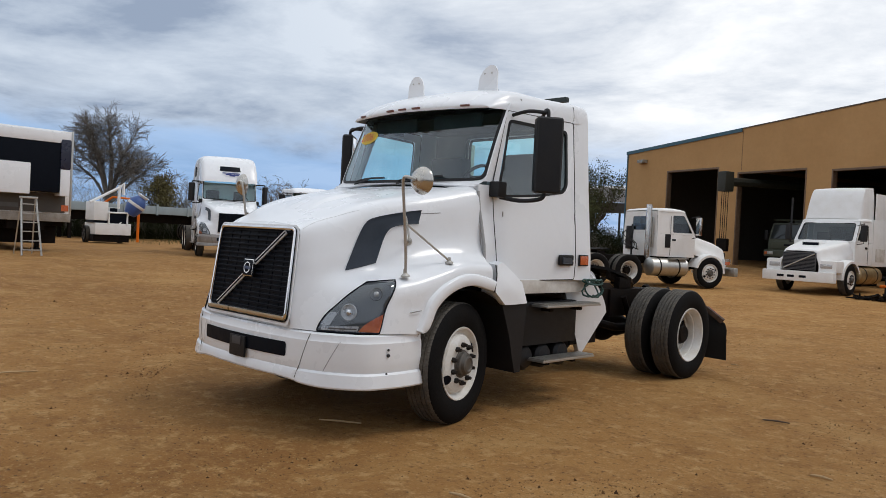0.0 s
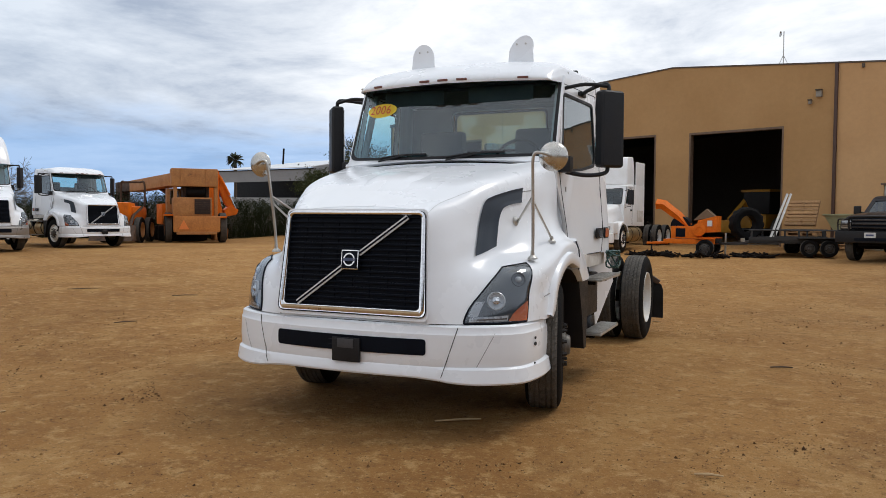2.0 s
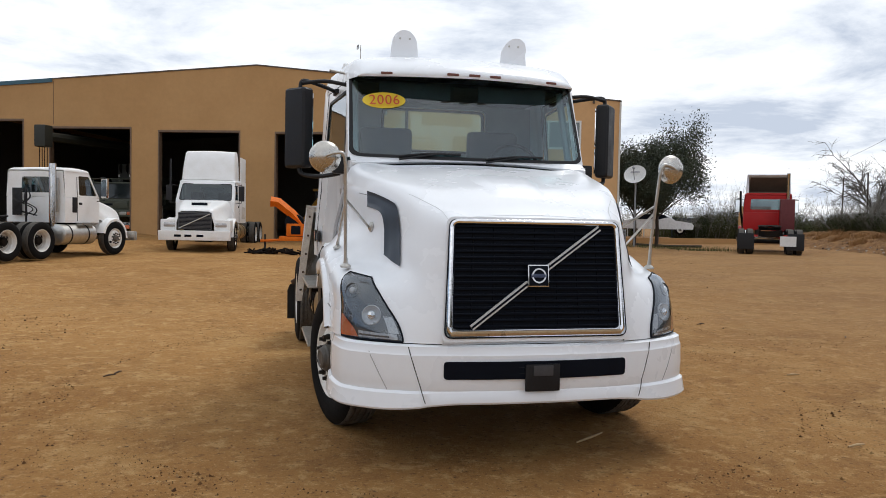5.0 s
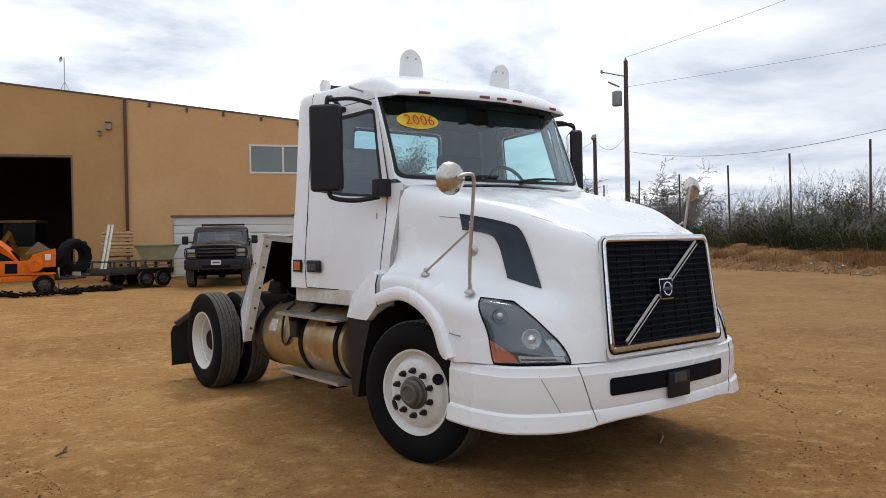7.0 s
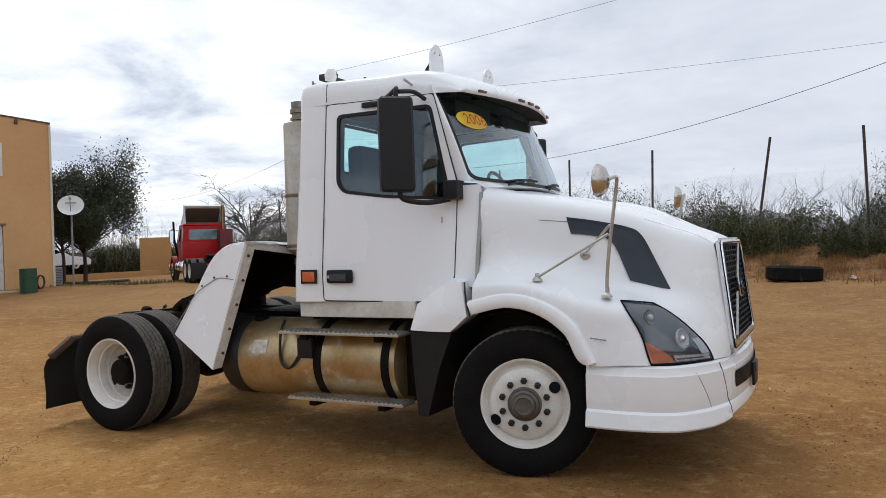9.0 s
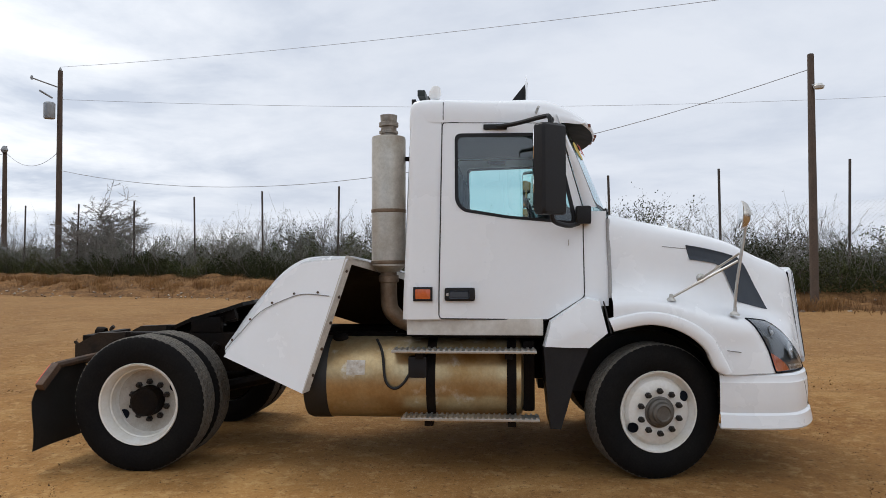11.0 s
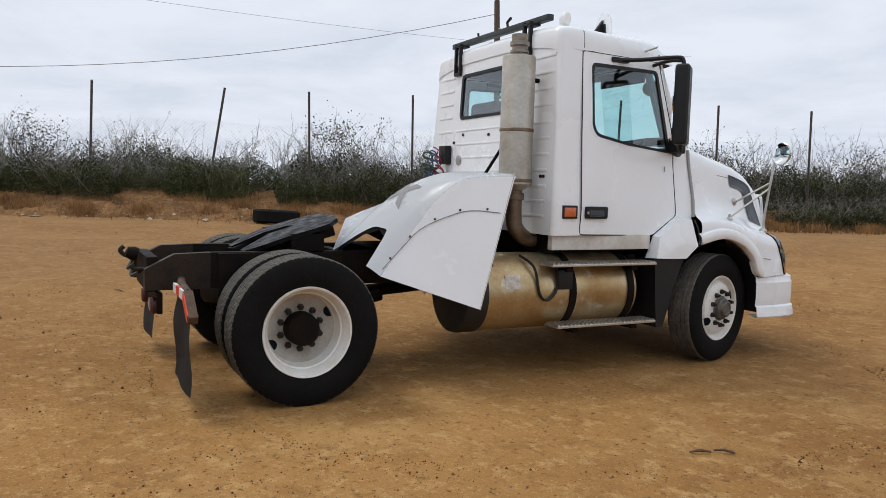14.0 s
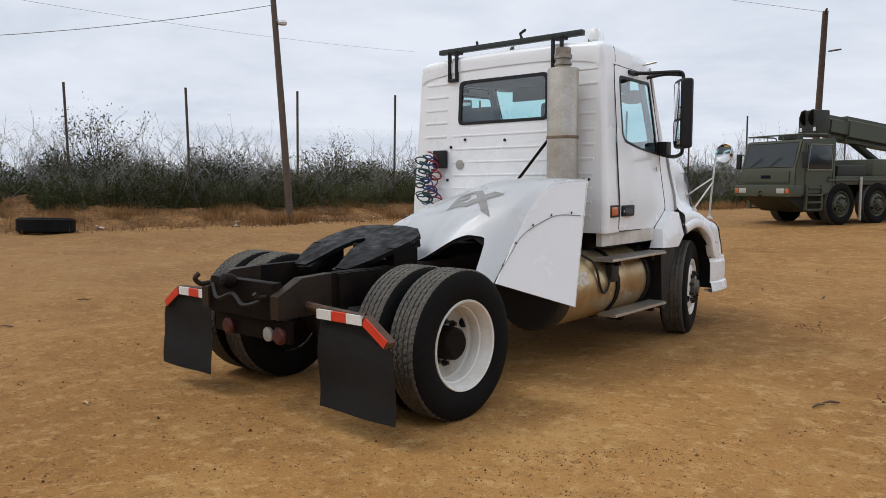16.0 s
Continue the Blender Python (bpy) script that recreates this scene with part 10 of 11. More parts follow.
flat_trailer()
bt = thing("lugged_wheel", "big lugged tractor tyre standing on the trailer", "tyre", at=pose(1.62, 23.75, ground_z(1.62, 23.75) + .50, 0, 0, -60))
part("tyre", lathe(bmesh.new(), [(.30, -.16), (.36, -.20), (.50, -.22), (.56, -.17), (.57, 0), (.56, .17), (.50, .22), (.36, .20), (.30, .16), (.30, -.16)], (0, 0, .585), (1, 0, 0), 48, lambda i, k: .035 if 2 < i < 6 and (k + i) % 4 < 2 else 0), RUBBER, bt)
rp = thing("loading_ramp", "pale aluminium loading ramp leaning on the pallets", "ramp")
for dx in (0, .12):
    part("rail", sweep(bmesh.new(), [(2.4 + dx, 23.6, .75), (2.95 + dx, 24.6, 2.42)], .05, 4), mat("pale_ramp", (0.62, 0.60, 0.55), 0.5, 0.3), rp)


def backhoe():
    t = thing("backhoe_loader", "yellow backhoe loader in the dark bay", "loader", at=vm(2.2, 36.0, 150))
    part("body", B(-.7, .7, -1.2, 1.4, .7, 1.4, .08), YEL, t)
    part("cab", B(-.7, .7, -.1, 1.1, 1.4, 2.5, .05), BLACK, t)
    part("roof", B(-.78, .78, -.2, 1.2, 2.5, 2.62, .03), YEL, t)
    part("boom", sweep(bmesh.new(), [(0, 1.4, 1.0), (0, 2.2, 2.0), (.2, 3.1, 1.1)], .14, 4), YEL, t)
    part("bucket", B(-.4, .6, 3.0, 3.4, .5, 1.1, .05), YEL, t)
    for s in (1, -1):
        rims_of(put_wheel(t, "steer", s, .6, .95, 0, 1.2), "dull", DULL_RIM)
        rims_of(put_wheel(t, "steer", s, -1.0, .9, 0, .85), "dull", DULL_RIM)
    part("axle", bar((-.9, .6, .6), (.9, .6, .6), .1, 8), IRON, t)


backhoe()

ARMY = mat("olive_drab_paint", (0.050, 0.058, 0.036), 0.55, color2=(0.066, 0.070, 0.047), scale=2, amount=0.8, fine=12, fine_amount=0.12)
ARMY_D = mat("dark_olive_paint", (0.018, 0.020, 0.014), 0.6, color2=(0.026, 0.027, 0.019), scale=2)


def army_crane(m, label, full=True):
    """A four-axle military crane carrier: flat-fronted cab, telescopic boom over it."""
    t = thing("crane_truck", label, "crane truck", at=m)
    # cab
    prof = [(0, .95), (-.08, 1.25), (-.05, 1.75), (.22, 2.62), (1.75, 2.68), (1.75, .95)]
    bm = solid_poly(bmesh.new(), [Vector((-1.25, y, z)) for y, z in prof], (2.5, 0, 0))
    bmesh.ops.bevel(bm, geom=bm.edges[:], offset=.05, segments=2, affect="EDGES")
    cab_ = part("cab", bm, ARMY, t, "flat-fronted olive cab")
    ag = mat("army_glass", (0.020, 0.026, 0.027), 0.06, color2=(0.030, 0.036, 0.036), scale=1.5)
    wsn = part("windscreen", solid_poly(bmesh.new(), [(-1.13, -.024, 1.80), (1.13, -.024, 1.80), (1.10, .203, 2.54), (-1.10, .203, 2.54)], (0, -.012, .004)), ag, cab_, "one wide dark windscreen", smooth=False)
    part("screen_seal", sweep(bmesh.new(), [(-1.13, -.03, 1.80), (1.13, -.03, 1.80), (1.10, .197, 2.54), (-1.10, .197, 2.54), (-1.13, -.03, 1.80)], .022, 6, False), ARMY_D, wsn)
    for x in (-.75, .1):
        part("wiper", bar((x, -.06, 1.82), (x + .45, .0, 2.10), .012, 5), BLACK, wsn)
    part("bonnet_panel", B(-1.0, 1.0, -.105, -.08, 1.32, 1.68, .02), ARMY, cab_)
    pale = mat("pale_window_rubber", (0.20, 0.21, 0.18), 0.6)
    for s in (1, -1):
        sw = part("side_window", B(s * 1.262 - .01, s * 1.262 + .01, .45, 1.52, 1.72, 2.45, .01), ag, cab_)
        part("window_rubber", sweep(bmesh.new(), [(s * 1.268, .43, 1.70), (s * 1.268, 1.54, 1.70), (s * 1.268, 1.54, 2.47), (s * 1.268, .56, 2.47), (s * 1.268, .43, 1.70)], .022, 6, False), pale, sw)
        part("door_seam", B(s * 1.262 - .006, s * 1.262 + .006, .34, .36, 1.0, 2.5), ARMY_D, cab_)
        part("door_seam", B(s * 1.262 - .006, s * 1.262 + .006, 1.58, 1.60, 1.0, 2.5), ARMY_D, cab_)
        part("door_handle", B(s * 1.262 - .01, s * 1.262 + .03, 1.36, 1.50, 1.45, 1.50, .01), BLACK, cab_)
        hl = part("headlamp", B(s * .86 - .17, s * .86 + .17, -.32, -.18, 1.0, 1.15, .02), mat("army_lamp", (0.5, 0.5, 0.46), 0.2, 0.2), t)
        part("turn_signal", B(s * 1.14 - .07, s * 1.14 + .07, -.32, -.18, 1.0, 1.15, .02), AMBER, hl)
        mr = part("door_mirror", B(s * 1.48 - .1, s * 1.48 + .1, .05, .13, 1.75, 2.25, .03), BLACK, t)
        part("mirror_arm", bar((s * 1.25, .2, 2.2), (s * 1.48, .1, 2.2), .02, 6), BLACK, mr)
    part("grille_slot", B(-.22, .22, -.112, -.10, 1.45, 1.55, .01), GRILLE, cab_)
    part("bumper", B(-1.28, 1.28, -.30, .25, .90, 1.24, .06), ARMY, t)
    part("tow_shackle", lathe(bmesh.new(), [(.07, -.02), (.09, 0), (.07, .02), (.05, 0), (.07, -.02)], (0, -.33, .98), (1, 0, 0), 14), IRON, t)
    part("nose_under", solid_poly(bmesh.new(), [Vector((-.95, y, z)) for y, z in ((-.2, .90), (.7, .42), (1.6, .42), (1.6, .95), (-.2, .95))], (1.9, 0, 0)), ARMY_D, t, smooth=False)
    rr = part("roof_rail", sweep(bmesh.new(), bend([(-1.15, 1.5, 2.66), (-1.15, 1.4, 2.78), (-1.15, .4, 2.78), (-1.05, .28, 2.78), (1.05, .28, 2.78), (1.15, .4, 2.78), (1.15, 1.4, 2.78), (1.15, 1.5, 2.66)], 3), .025, 6), ARMY, cab_)
    for x in (-1.0, -.35, .35, 1.0):
        part("rail_post", bar((x, .28, 2.62), (x, .28, 2.78), .018, 6), ARMY, rr)
    part("roof_hatch", B(-.30, .30, .7, 1.25, 2.66, 2.82, .03), ARMY_D, cab_)
    # carrier
    part("carrier", B(-1.25, 1.25, 1.78, 9.5, 1.25, 1.52, .03), ARMY, t)
    part("chassis", B(-.6, .6, .4, 9.4, .72, 1.25, .02), ARMY_D, t)
    part("spare_gear", B(-1.1, 1.1, 2.0, 3.4, 1.52, 1.85, .05), ARMY_D, t)
    part("engine_deck", B(-1.15, 1.15, 3.6, 5.0, 1.52, 2.05, .06), ARMY, t)
    for s in (1, -1):
        ld = part("step_ladder", B(s * 1.24 - .05, s * 1.24 + .05, .40, .46, .48, 1.25, .01), ARMY, t, "olive cab steps")
        part("stile", B(s * 1.24 - .05, s * 1.24 + .05, 1.08, 1.14, .48, 1.25, .01), ARMY, ld)
        for k in range(4):
            part("rung", B(s * 1.22 - .10, s * 1.22 + .10, .46, 1.08, .48 + .22 * k, .53 + .22 * k, .01), ARMY, ld)
        for y in (2.0, 3.75, 6.4, 8.0):
            w = rims_of(put_wheel(t, "steer", s, y, 1.08, 0, 1.28), "army", ARMY)
            w.matrix_basis = w.matrix_basis @ Matrix.Diagonal((1.3, 1, 1, 1))
        part("mudguard", B(s * 1.12 - .18, s * 1.12 + .18, 1.35, 4.5, 1.36, 1.42, .02), ARMY, t)
        part("outrigger", bar((s * 1.3, 2.88, .15), (s * 1.3, 2.88, 1.5), .05, 8), ALU, t)
    part("turntable", lathe(bmesh.new(), [(.9, 0), (.9, .2), (.7, .25), (0, .25)], (0, 6.2, 1.62), (0, 0, 1), 28), ARMY_D, t)
    part("counterweight", B(-1.2, 1.2, 7.6, 8.6, 1.7, 2.2, .08), ARMY, t)
    # boom reaching forward over the cab
    a, b = Vector((-.45, 9.2, 2.50)), Vector((-.45, 2.6, 3.22))
    for k, (f0, f1, w, h) in enumerate(((0, .80, .36, .42), (.78, .93, .31, .36), (.91, 1.0, .26, .30))):
        p, q = a.lerp(b, f0), a.lerp(b, f1)
        d = (q - p).normalized()
        up = Vector((0, 0, 1)) - d * d.z
        up.normalize()
        xw = Vector((w, 0, 0))
        bm = solid_poly(bmesh.new(), [p - xw - up * h, p + xw - up * h, p + xw + up * h, p - xw + up * h], q - p)
        along = [e for e in bm.edges if abs((e.verts[0].co - e.verts[1].co).normalized().dot(d)) > .9]
        bmesh.ops.bevel(bm, geom=along, offset=.16, segments=3, affect="EDGES")
        part("boom_section", bm, ARMY, t)
    part("boom_head", B(-.82, -.08, 2.25, 2.9, 2.80, 3.66, .08), ARMY_D, t)
    for s in (-1, 1):
        part("sheave", lathe(bmesh.new(), [(.24, -.03), (.26, 0), (.24, .03), (.05, .03)], (-.45 + s * .18, 2.3, 3.42), (1, 0, 0), 20), IRON, t)
        part("reflector", B(-.45 + s * .3 - .05, -.45 + s * .3 + .05, 2.235, 2.25, 2.98, 3.10), WHITETAPE, t)
    part("lift_ram", bar((-.45, 6.6, 1.6), (-.45, 4.4, 2.7), .13, 12), ARMY_D, t)
    return t


army_crane(vm(3.22, -15.98, 152) @ Matrix.Diagonal((.88, .85, .96, 1)), "olive military crane truck by the fence")


def bay_crane():
    """The second army vehicle, nose-out in the shop's second bay, with a hook block on cables."""
    u = (DOORS[1][0] + DOORS[1][1]) / 2 + .25
    p = BLD_M @ Vector((u, 1.3, .42))
    army_crane(Matrix.Translation(p) @ Matrix.Rotation(WALL_A, 4, "Z"), "olive military crane standing inside the bay")
    q = BLD_M @ Vector((DOORS[1][0] + .85, -1.7, 0))
    h = thing("crane_hook", "dark hook block hanging on cables before the bay", "crane hook")
    w = BLD_M @ Vector((DOORS[1][0] + 1.2, 5.0, 0))
    part("boom_tip", sweep(bmesh.new(), [(w.x, w.y, 5.1), (q.x, q.y, 4.95)], .22, 8), ARMY_D, h)
    part("head", B(-.27, .27, -.3, .3, 4.45, 5.45, .08, Matrix.Translation((q.x, q.y, 0)) @ Matrix.Rotation(WALL_A, 4, "Z")), ARMY_D, h)
    for dx in (-.16, -.05, .05, .16):
        part("cable", bar((q.x + dx, q.y, 4.6), (q.x + dx, q.y, 2.05), .018, 5), IRON, h)
    part("block", B(-.28, .28, -.15, .15, 1.45, 2.1, .08, Matrix.Translation((q.x, q.y, 0))), IRON, h)
    part("hook", sweep(bmesh.new(), [Vector((q.x + .14 * math.cos(a), q.y, 1.25 + .16 * math.sin(a))) for a in [math.pi * .5 + k * .4 for k in range(12)]], .045, 8), IRON, h)


bay_crane()


def telescopic_crane():
    """A rough-terrain crane seen from behind: engine house over a counterweight, boom block on top."""
    t = thing("mobile_crane", "faded orange rough-terrain crane with its boom lowered", "crane", at=vm(-19.86, 19.55, 46))
    part("chassis", B(-.75, .75, .3, 5.6, .62, 1.15, .05), OCHRE, t)
    cw = part("counterweight", B(-.95, .95, 0, .55, .46, 1.14, .07), mat("sunburnt_orange_paint", (0.56, 0.215, 0.045), 0.6, color2=(0.42, 0.15, 0.035), scale=2.5, amount=0.9, fine=14, fine_amount=0.15, spots=(0.14, 0.07, 0.035), spots_scale=5, spots_at=0.68), t, "sunburnt orange counterweight")
    part("lower_lip", B(-.82, .82, -.03, .3, .36, .48, .02), OCHRE, cw)
    part("warning_triangle", solid_poly(bmesh.new(), [(-.75, -.008, .58), (-.33, -.008, .58), (-.54, -.008, .98)], (0, -.012, 0)), mat("triangle_orange", (0.85, 0.25, 0.05), 0.5), cw, "orange warning triangle", smooth=False)
    en = part("engine_house", B(-.95, .62, .06, 1.5, 1.14, 1.93, .05), OCHRE, t, "faded engine house")
    part("radiator_grille", B(-.10, .55, .03, .07, 1.22, 1.86, .01), mat("rusty_grille", (0.035, 0.018, 0.012), 0.7), en)
    for k in range(7):
        part("grille_bar", B(-.10, .55, .012, .03, 1.26 + .09 * k, 1.275 + .09 * k), RUST, en)
    part("side_hatch", B(-.80, -.32, .045, .06, 1.24, 1.80, .01), OCHRE, en)
    part("fender", B(-1.30, -.72, .2, 1.9, 1.14, 1.22, .02), ORANGE, t)
    part("fender", B(.72, 1.25, .2, 1.9, 1.06, 1.14, .02), ORANGE, t)
    part("operator_cab", B(-1.15, -.55, 1.7, 2.9, 1.3, 2.35, .05), OCHRE, t)
    part("cab_window", B(-1.0, -.65, 1.68, 1.70, 1.65, 2.25), FARGLASS, t)
    for x in (-.85, .80):
        part("boom_stay", B(x - .07, x + .07, .3, .6, 1.14, 2.42, .02), OCHRE, t)
    part("turret", B(-.55, .55, .6, 2.1, 1.9, 2.42, .06), RUST, t)
    part("winch", lathe(bmesh.new(), [(.26, -.42), (.28, -.40), (.18, -.36), (.18, .36), (.28, .40), (.26, .42), (0, .42)], (-.02, .45, 2.15), (1, 0, 0), 20), IRON, t)
    part("boom_root", B(-1.02, .88, .2, 1.5, 2.40, 3.16, .05), OCHRE, t, "heavy boom block")
    for x in (-.6, .4):
        part("rib", B(x - .04, x + .04, .17, .2, 2.42, 3.14), OCHRE, t)
    bo = part("boom", B(-.32, .32, 0, 5.6, -.27, .27, .03, pose(-.72, 1.3, 2.72, -1.5, 0, 17)), OCHRE, t, "faded orange box boom")
    part("boom_inner", B(-.24, .24, 5.6, 7.6, -.2, .2, .03, pose(-.72, 1.3, 2.72, -1.5, 0, 17)), RUST, bo)
    part("boom_head", B(-.3, .3, 7.5, 8.0, -.75, .32, .05, pose(-.72, 1.3, 2.72, -1.5, 0, 17)), RUST, bo)
    part("lift_ram", bar((-.3, 1.9, 1.5), (-1.3, 3.9, 2.42), .11, 10), RUST, t)
    for s in (1, -1):
        for y in (.95, 4.4):
            rims_of(put_wheel(t, "drive", s, y, 1.12, 0, 1.25), "ochre", OCHRE)
    for y in (.95, 4.4):
        part("axle", bar((-.9, y, .63), (.9, y, .63), .1, 8), IRON, t)
    for s in (1, -1):
        part("outrigger", B(s * 1.05 - .18, s * 1.05 + .18, 5.2, 5.5, .55, .95, .03), OCHRE, t)
        part("outrigger_foot", bar((s * 1.12, 5.35, .05), (s * 1.12, 5.35, .7), .07, 8), RUST, t)


telescopic_crane()


def excavator_arm():
    t = thing("excavator", "orange excavator with its arm folded, behind the crane", "excavator", at=vm(-21.20, 22.24, 53))
    part("body", B(-2.3, -.5, .2, 1.8, .75, 1.7, .08), ORANGE, t)

    def plate(name, pts, d, m_=ORANGE, lab=""):
        bm = solid_poly(bmesh.new(), [Vector((x, -d, z)) for x, z in pts], (0, 2 * d, 0))
        bmesh.ops.bevel(bm, geom=bm.edges[:], offset=.03, segments=2, affect="EDGES")
        return part(name, bm, m_, t, lab)
    plate("boom", [(-.42, .62), (.30, .62), (.34, 1.3), (.12, 2.1), (.20, 2.75), (.16, 3.22), (-.08, 3.28), (-.22, 3.10), (-.32, 2.1), (-.45, 1.3)], .16)
    plate("stick", [(-.02, 3.24), (.22, 3.05), (.62, 2.05), (.98, 1.42), (.82, 1.30), (.40, 1.75), (.04, 2.75)], .13)
    plate("bucket", [(.42, 1.12), (.92, 1.22), (1.02, 1.46), (.62, 1.62), (.36, 1.42)], .32)
    plate("blade", [(-.12, .05), (.46, .05), (.52, .55), (.22, .95), (-.08, .72)], .40, OCHRE)
    part("ram", bar((.20, -.2, 2.95), (.62, -.2, 2.12), .06, 8), ORANGE, t)
    part("ram_rod", bar((.62, -.2, 2.12), (.90, -.2, 1.50), .035, 8), CHROME, t, "bright steel ram rod")
    for s in (1, -1):
        part("track", B(-2.5, -.3, 1.0 + s * .75 - .22, 1.0 + s * .75 + .22, 0, .72, .2), IRON, t)


excavator_arm()


def box_trailer():
    t = thing("box_trailer", "white refrigerated box trailer with a dark cooling unit", "trailer", at=pose(-21.6, 3.70, ground_z(-21.6, 3.70), 0, 0, 88))
    # local: front face towards -y
    part("box", B(-1.3, 1.3, 0, 12.5, 1.22, 4.02, .03), WHITE_OLD, t)
    part("corner_post", B(1.26, 1.32, -.03, .14, 1.2, 4.04, .01), ALU, t)
    part("corner_post", B(-1.32, -1.26, -.03, .14, 1.2, 4.04, .01), ALU, t)
    part("base_rail", B(-1.31, 1.31, -.04, 12.5, 1.0, 1.28, .02), mat("dirty_aluminium_rail", (0.36, 0.33, 0.29), 0.6, 0.4, color2=(0.2, 0.16, 0.12), scale=5), t)
    un = part("cooling_unit", B(-1.02, 1.02, -.55, 0, 1.95, 3.85, .10), GRILLE, t, "dark glossy cooling unit")
    part("hood_panel", B(-1.06, 1.06, -.58, 0, 3.55, 3.92, .10), WHITE, un)
    part("side_cheek", B(.78, 1.08, -.58, 0, 1.85, 2.75, .05), WHITE, un)
    part("side_cheek", B(-1.08, -.10, -.57, 0, 1.85, 2.85, .05), WHITE, un)
    part("cheek_vent", B(.76, 1.09, -.60, -.02, 2.7, 3.7, .08), mat("navy_panel", (0.015, 0.018, 0.04), 0.3), un)
    part("kick_panel", B(-1.24, 1.12, -.035, 0, 1.30, 1.93, .01), mat("grimy_front_panel", (0.06, 0.055, 0.05), 0.7, color2=(0.10, 0.085, 0.07), scale=3), t, "grimy dark front panel")
    part("print_bar", B(-.9, -.3, -.05, -.04, 1.42, 1.56), mat("print_dark", (0.1, 0.1, 0.1), 0.6), t)
    part("reflector", B(1.0, 1.22, -.05, -.04, 1.36, 1.56), AMBER, t)
    for z in (2.0, 2.5, 3.1):
        part("side_print", B(1.302, 1.306, .05, .13, z, z + .25), mat("print_mixed", (0.35, 0.30, 0.28), 0.6), t)
    for s in (1, -1):
        lg = part("landing_leg", B(s * .85 - .07, s * .85 + .07, 1.9, 2.04, .05, 1.1, .01), BLACK, t)
        part("foot", B(s * .85 - .15, s * .85 + .15, 1.82, 2.12, .0, .05), BLACK, lg)
    part("leg_brace", bar((-.85, 1.97, .5), (.85, 1.97, .9), .03, 6), BLACK, t)
    # dark blocks added below the floor to fill in the trailer's shade
    part("under_tank", B(-1.0, 1.0, 2.5, 6.0, .35, 1.05, .05), IRON, t)
    part("coupler_plate", B(-1.2, 1.2, .35, 2.4, .86, 1.0, .02), IRON, t)
    part("tool_box", B(-1.15, 1.15, .9, 1.8, .25, .86, .03), IRON, t, "dark filler for the shade under the trailer's front")
    part("subframe", B(-.55, .55, .1, 12.3, .72, 1.0, .02), IRON, t)
    part("pallet_box", B(-1.15, 1.15, 6.5, 9.2, .12, 1.02, .03), IRON, t, "dark filler for the shade under the trailer's middle")
    axle_set(t, 10.2)
    axle_set(t, 11.5)


box_trailer()


def step_ladder():
    t = thing("step_ladder", "aluminium step ladder leaning on the trailer", "ladder", at=pose(-19.4, 3.15, ground_z(-19.4, 3.15), 0, 0, 88))
    for s in (1, -1):
        part("stile", sweep(bmesh.new(), [(s * .27, -.18, 0), (s * .20, .35, 1.72)], .028, 4), ALU, t)
        part("rear_stile", sweep(bmesh.new(), [(s * .25, .75, 0), (s * .19, .38, 1.68)], .02, 4), ALU, t)
    for k in range(6):
        f = (k + .6) / 6.3
        part("tread", B(-.26 + .06 * f, .26 - .06 * f, -.18 + .53 * f - .04, -.18 + .53 * f + .05, 1.72 * f - .015, 1.72 * f + .015), ALU, t)
    part("top_cap", B(-.24, .24, .28, .46, 1.70, 1.76, .01), ALU, t)


step_ladder()


def mixer_plant():
    t = thing("mixer_machine", "white wheeled machine with a blue drum and lifting arm", "machine", at=vm(-32.0, 10.5, 84))
    P = WHITE_OLD
    part("base", B(-.70, .95, -.3, 1.6, .42, .98, .04), P, t)
    part("undercarriage", B(-.75, .9, -.2, 1.4, .08, .42, .03), IRON, t)
    part("cabinet", B(-.78, -.12, -.25, 1.2, 1.1, 2.0, .05), P, t)
    part("cabinet", B(-.15, .5, .3, 1.2, 1.0, 1.75, .04), P, t)
    part("frame", sweep(bmesh.new(), [(-.1, -.3, .95), (-.1, -.3, 1.5), (.75, -.3, 1.5), (.75, -.3, .95)], .05, 6), P, t)
    part("arm", sweep(bmesh.new(), [(-.9, 0, 1.95), (.45, 0, 2.75), (.6, 0, 2.95), (.62, 0, 2.4)], .07, 6), P, t, "white lifting arm")
    part("arm_post", bar((.4, 0, 1.7), (.42, 0, 2.85), .07, 8), P, t)
    part("drum", lathe(bmesh.new(), [(.0, -.5), (.28, -.45), (.42, -.1), (.42, .25), (.25, .5), (.2, .55)], (1.15, -.1, 1.85), (.5, -.2, .8), 24), mat("blue_drum", (0.04, 0.09, 0.28), 0.4, color2=(0.06, 0.12, 0.32), scale=4), t, "blue mixing drum")
    part("drum_band", lathe(bmesh.new(), [(.43, .02), (.44, .04), (.44, .14), (.43, .16)], (1.15, -.1, 1.85), (.5, -.2, .8), 24), WHITETAPE, t)
    part("drum_mouth", lathe(bmesh.new(), [(.2, .55), (.3, .66), (.28, .68)], (1.15, -.1, 1.85), (.5, -.2, .8), 24), P, t)
    part("brace", bar((.4, -.25, .95), (1.0, -.1, 1.6), .05, 6), P, t)
    part("engine_opening", B(-.12, .74, -.27, .28, .97, 1.46, .02), GRILLE, t)
    # black filler stands for the shade between base and cabinets
    part("shadow_gap", B(-.76, .74, -.22, 1.1, .98, 1.1), GRILLE, t)
    part("control_panel", B(.1, .45, .27, .298, 1.5, 1.72, .005), GRILLE, t)
    for s in (1, -1):
        rims_of(put_wheel(t, "steer", s, .9, .80, 0, .8), "dull", DULL_RIM)


mixer_plant()


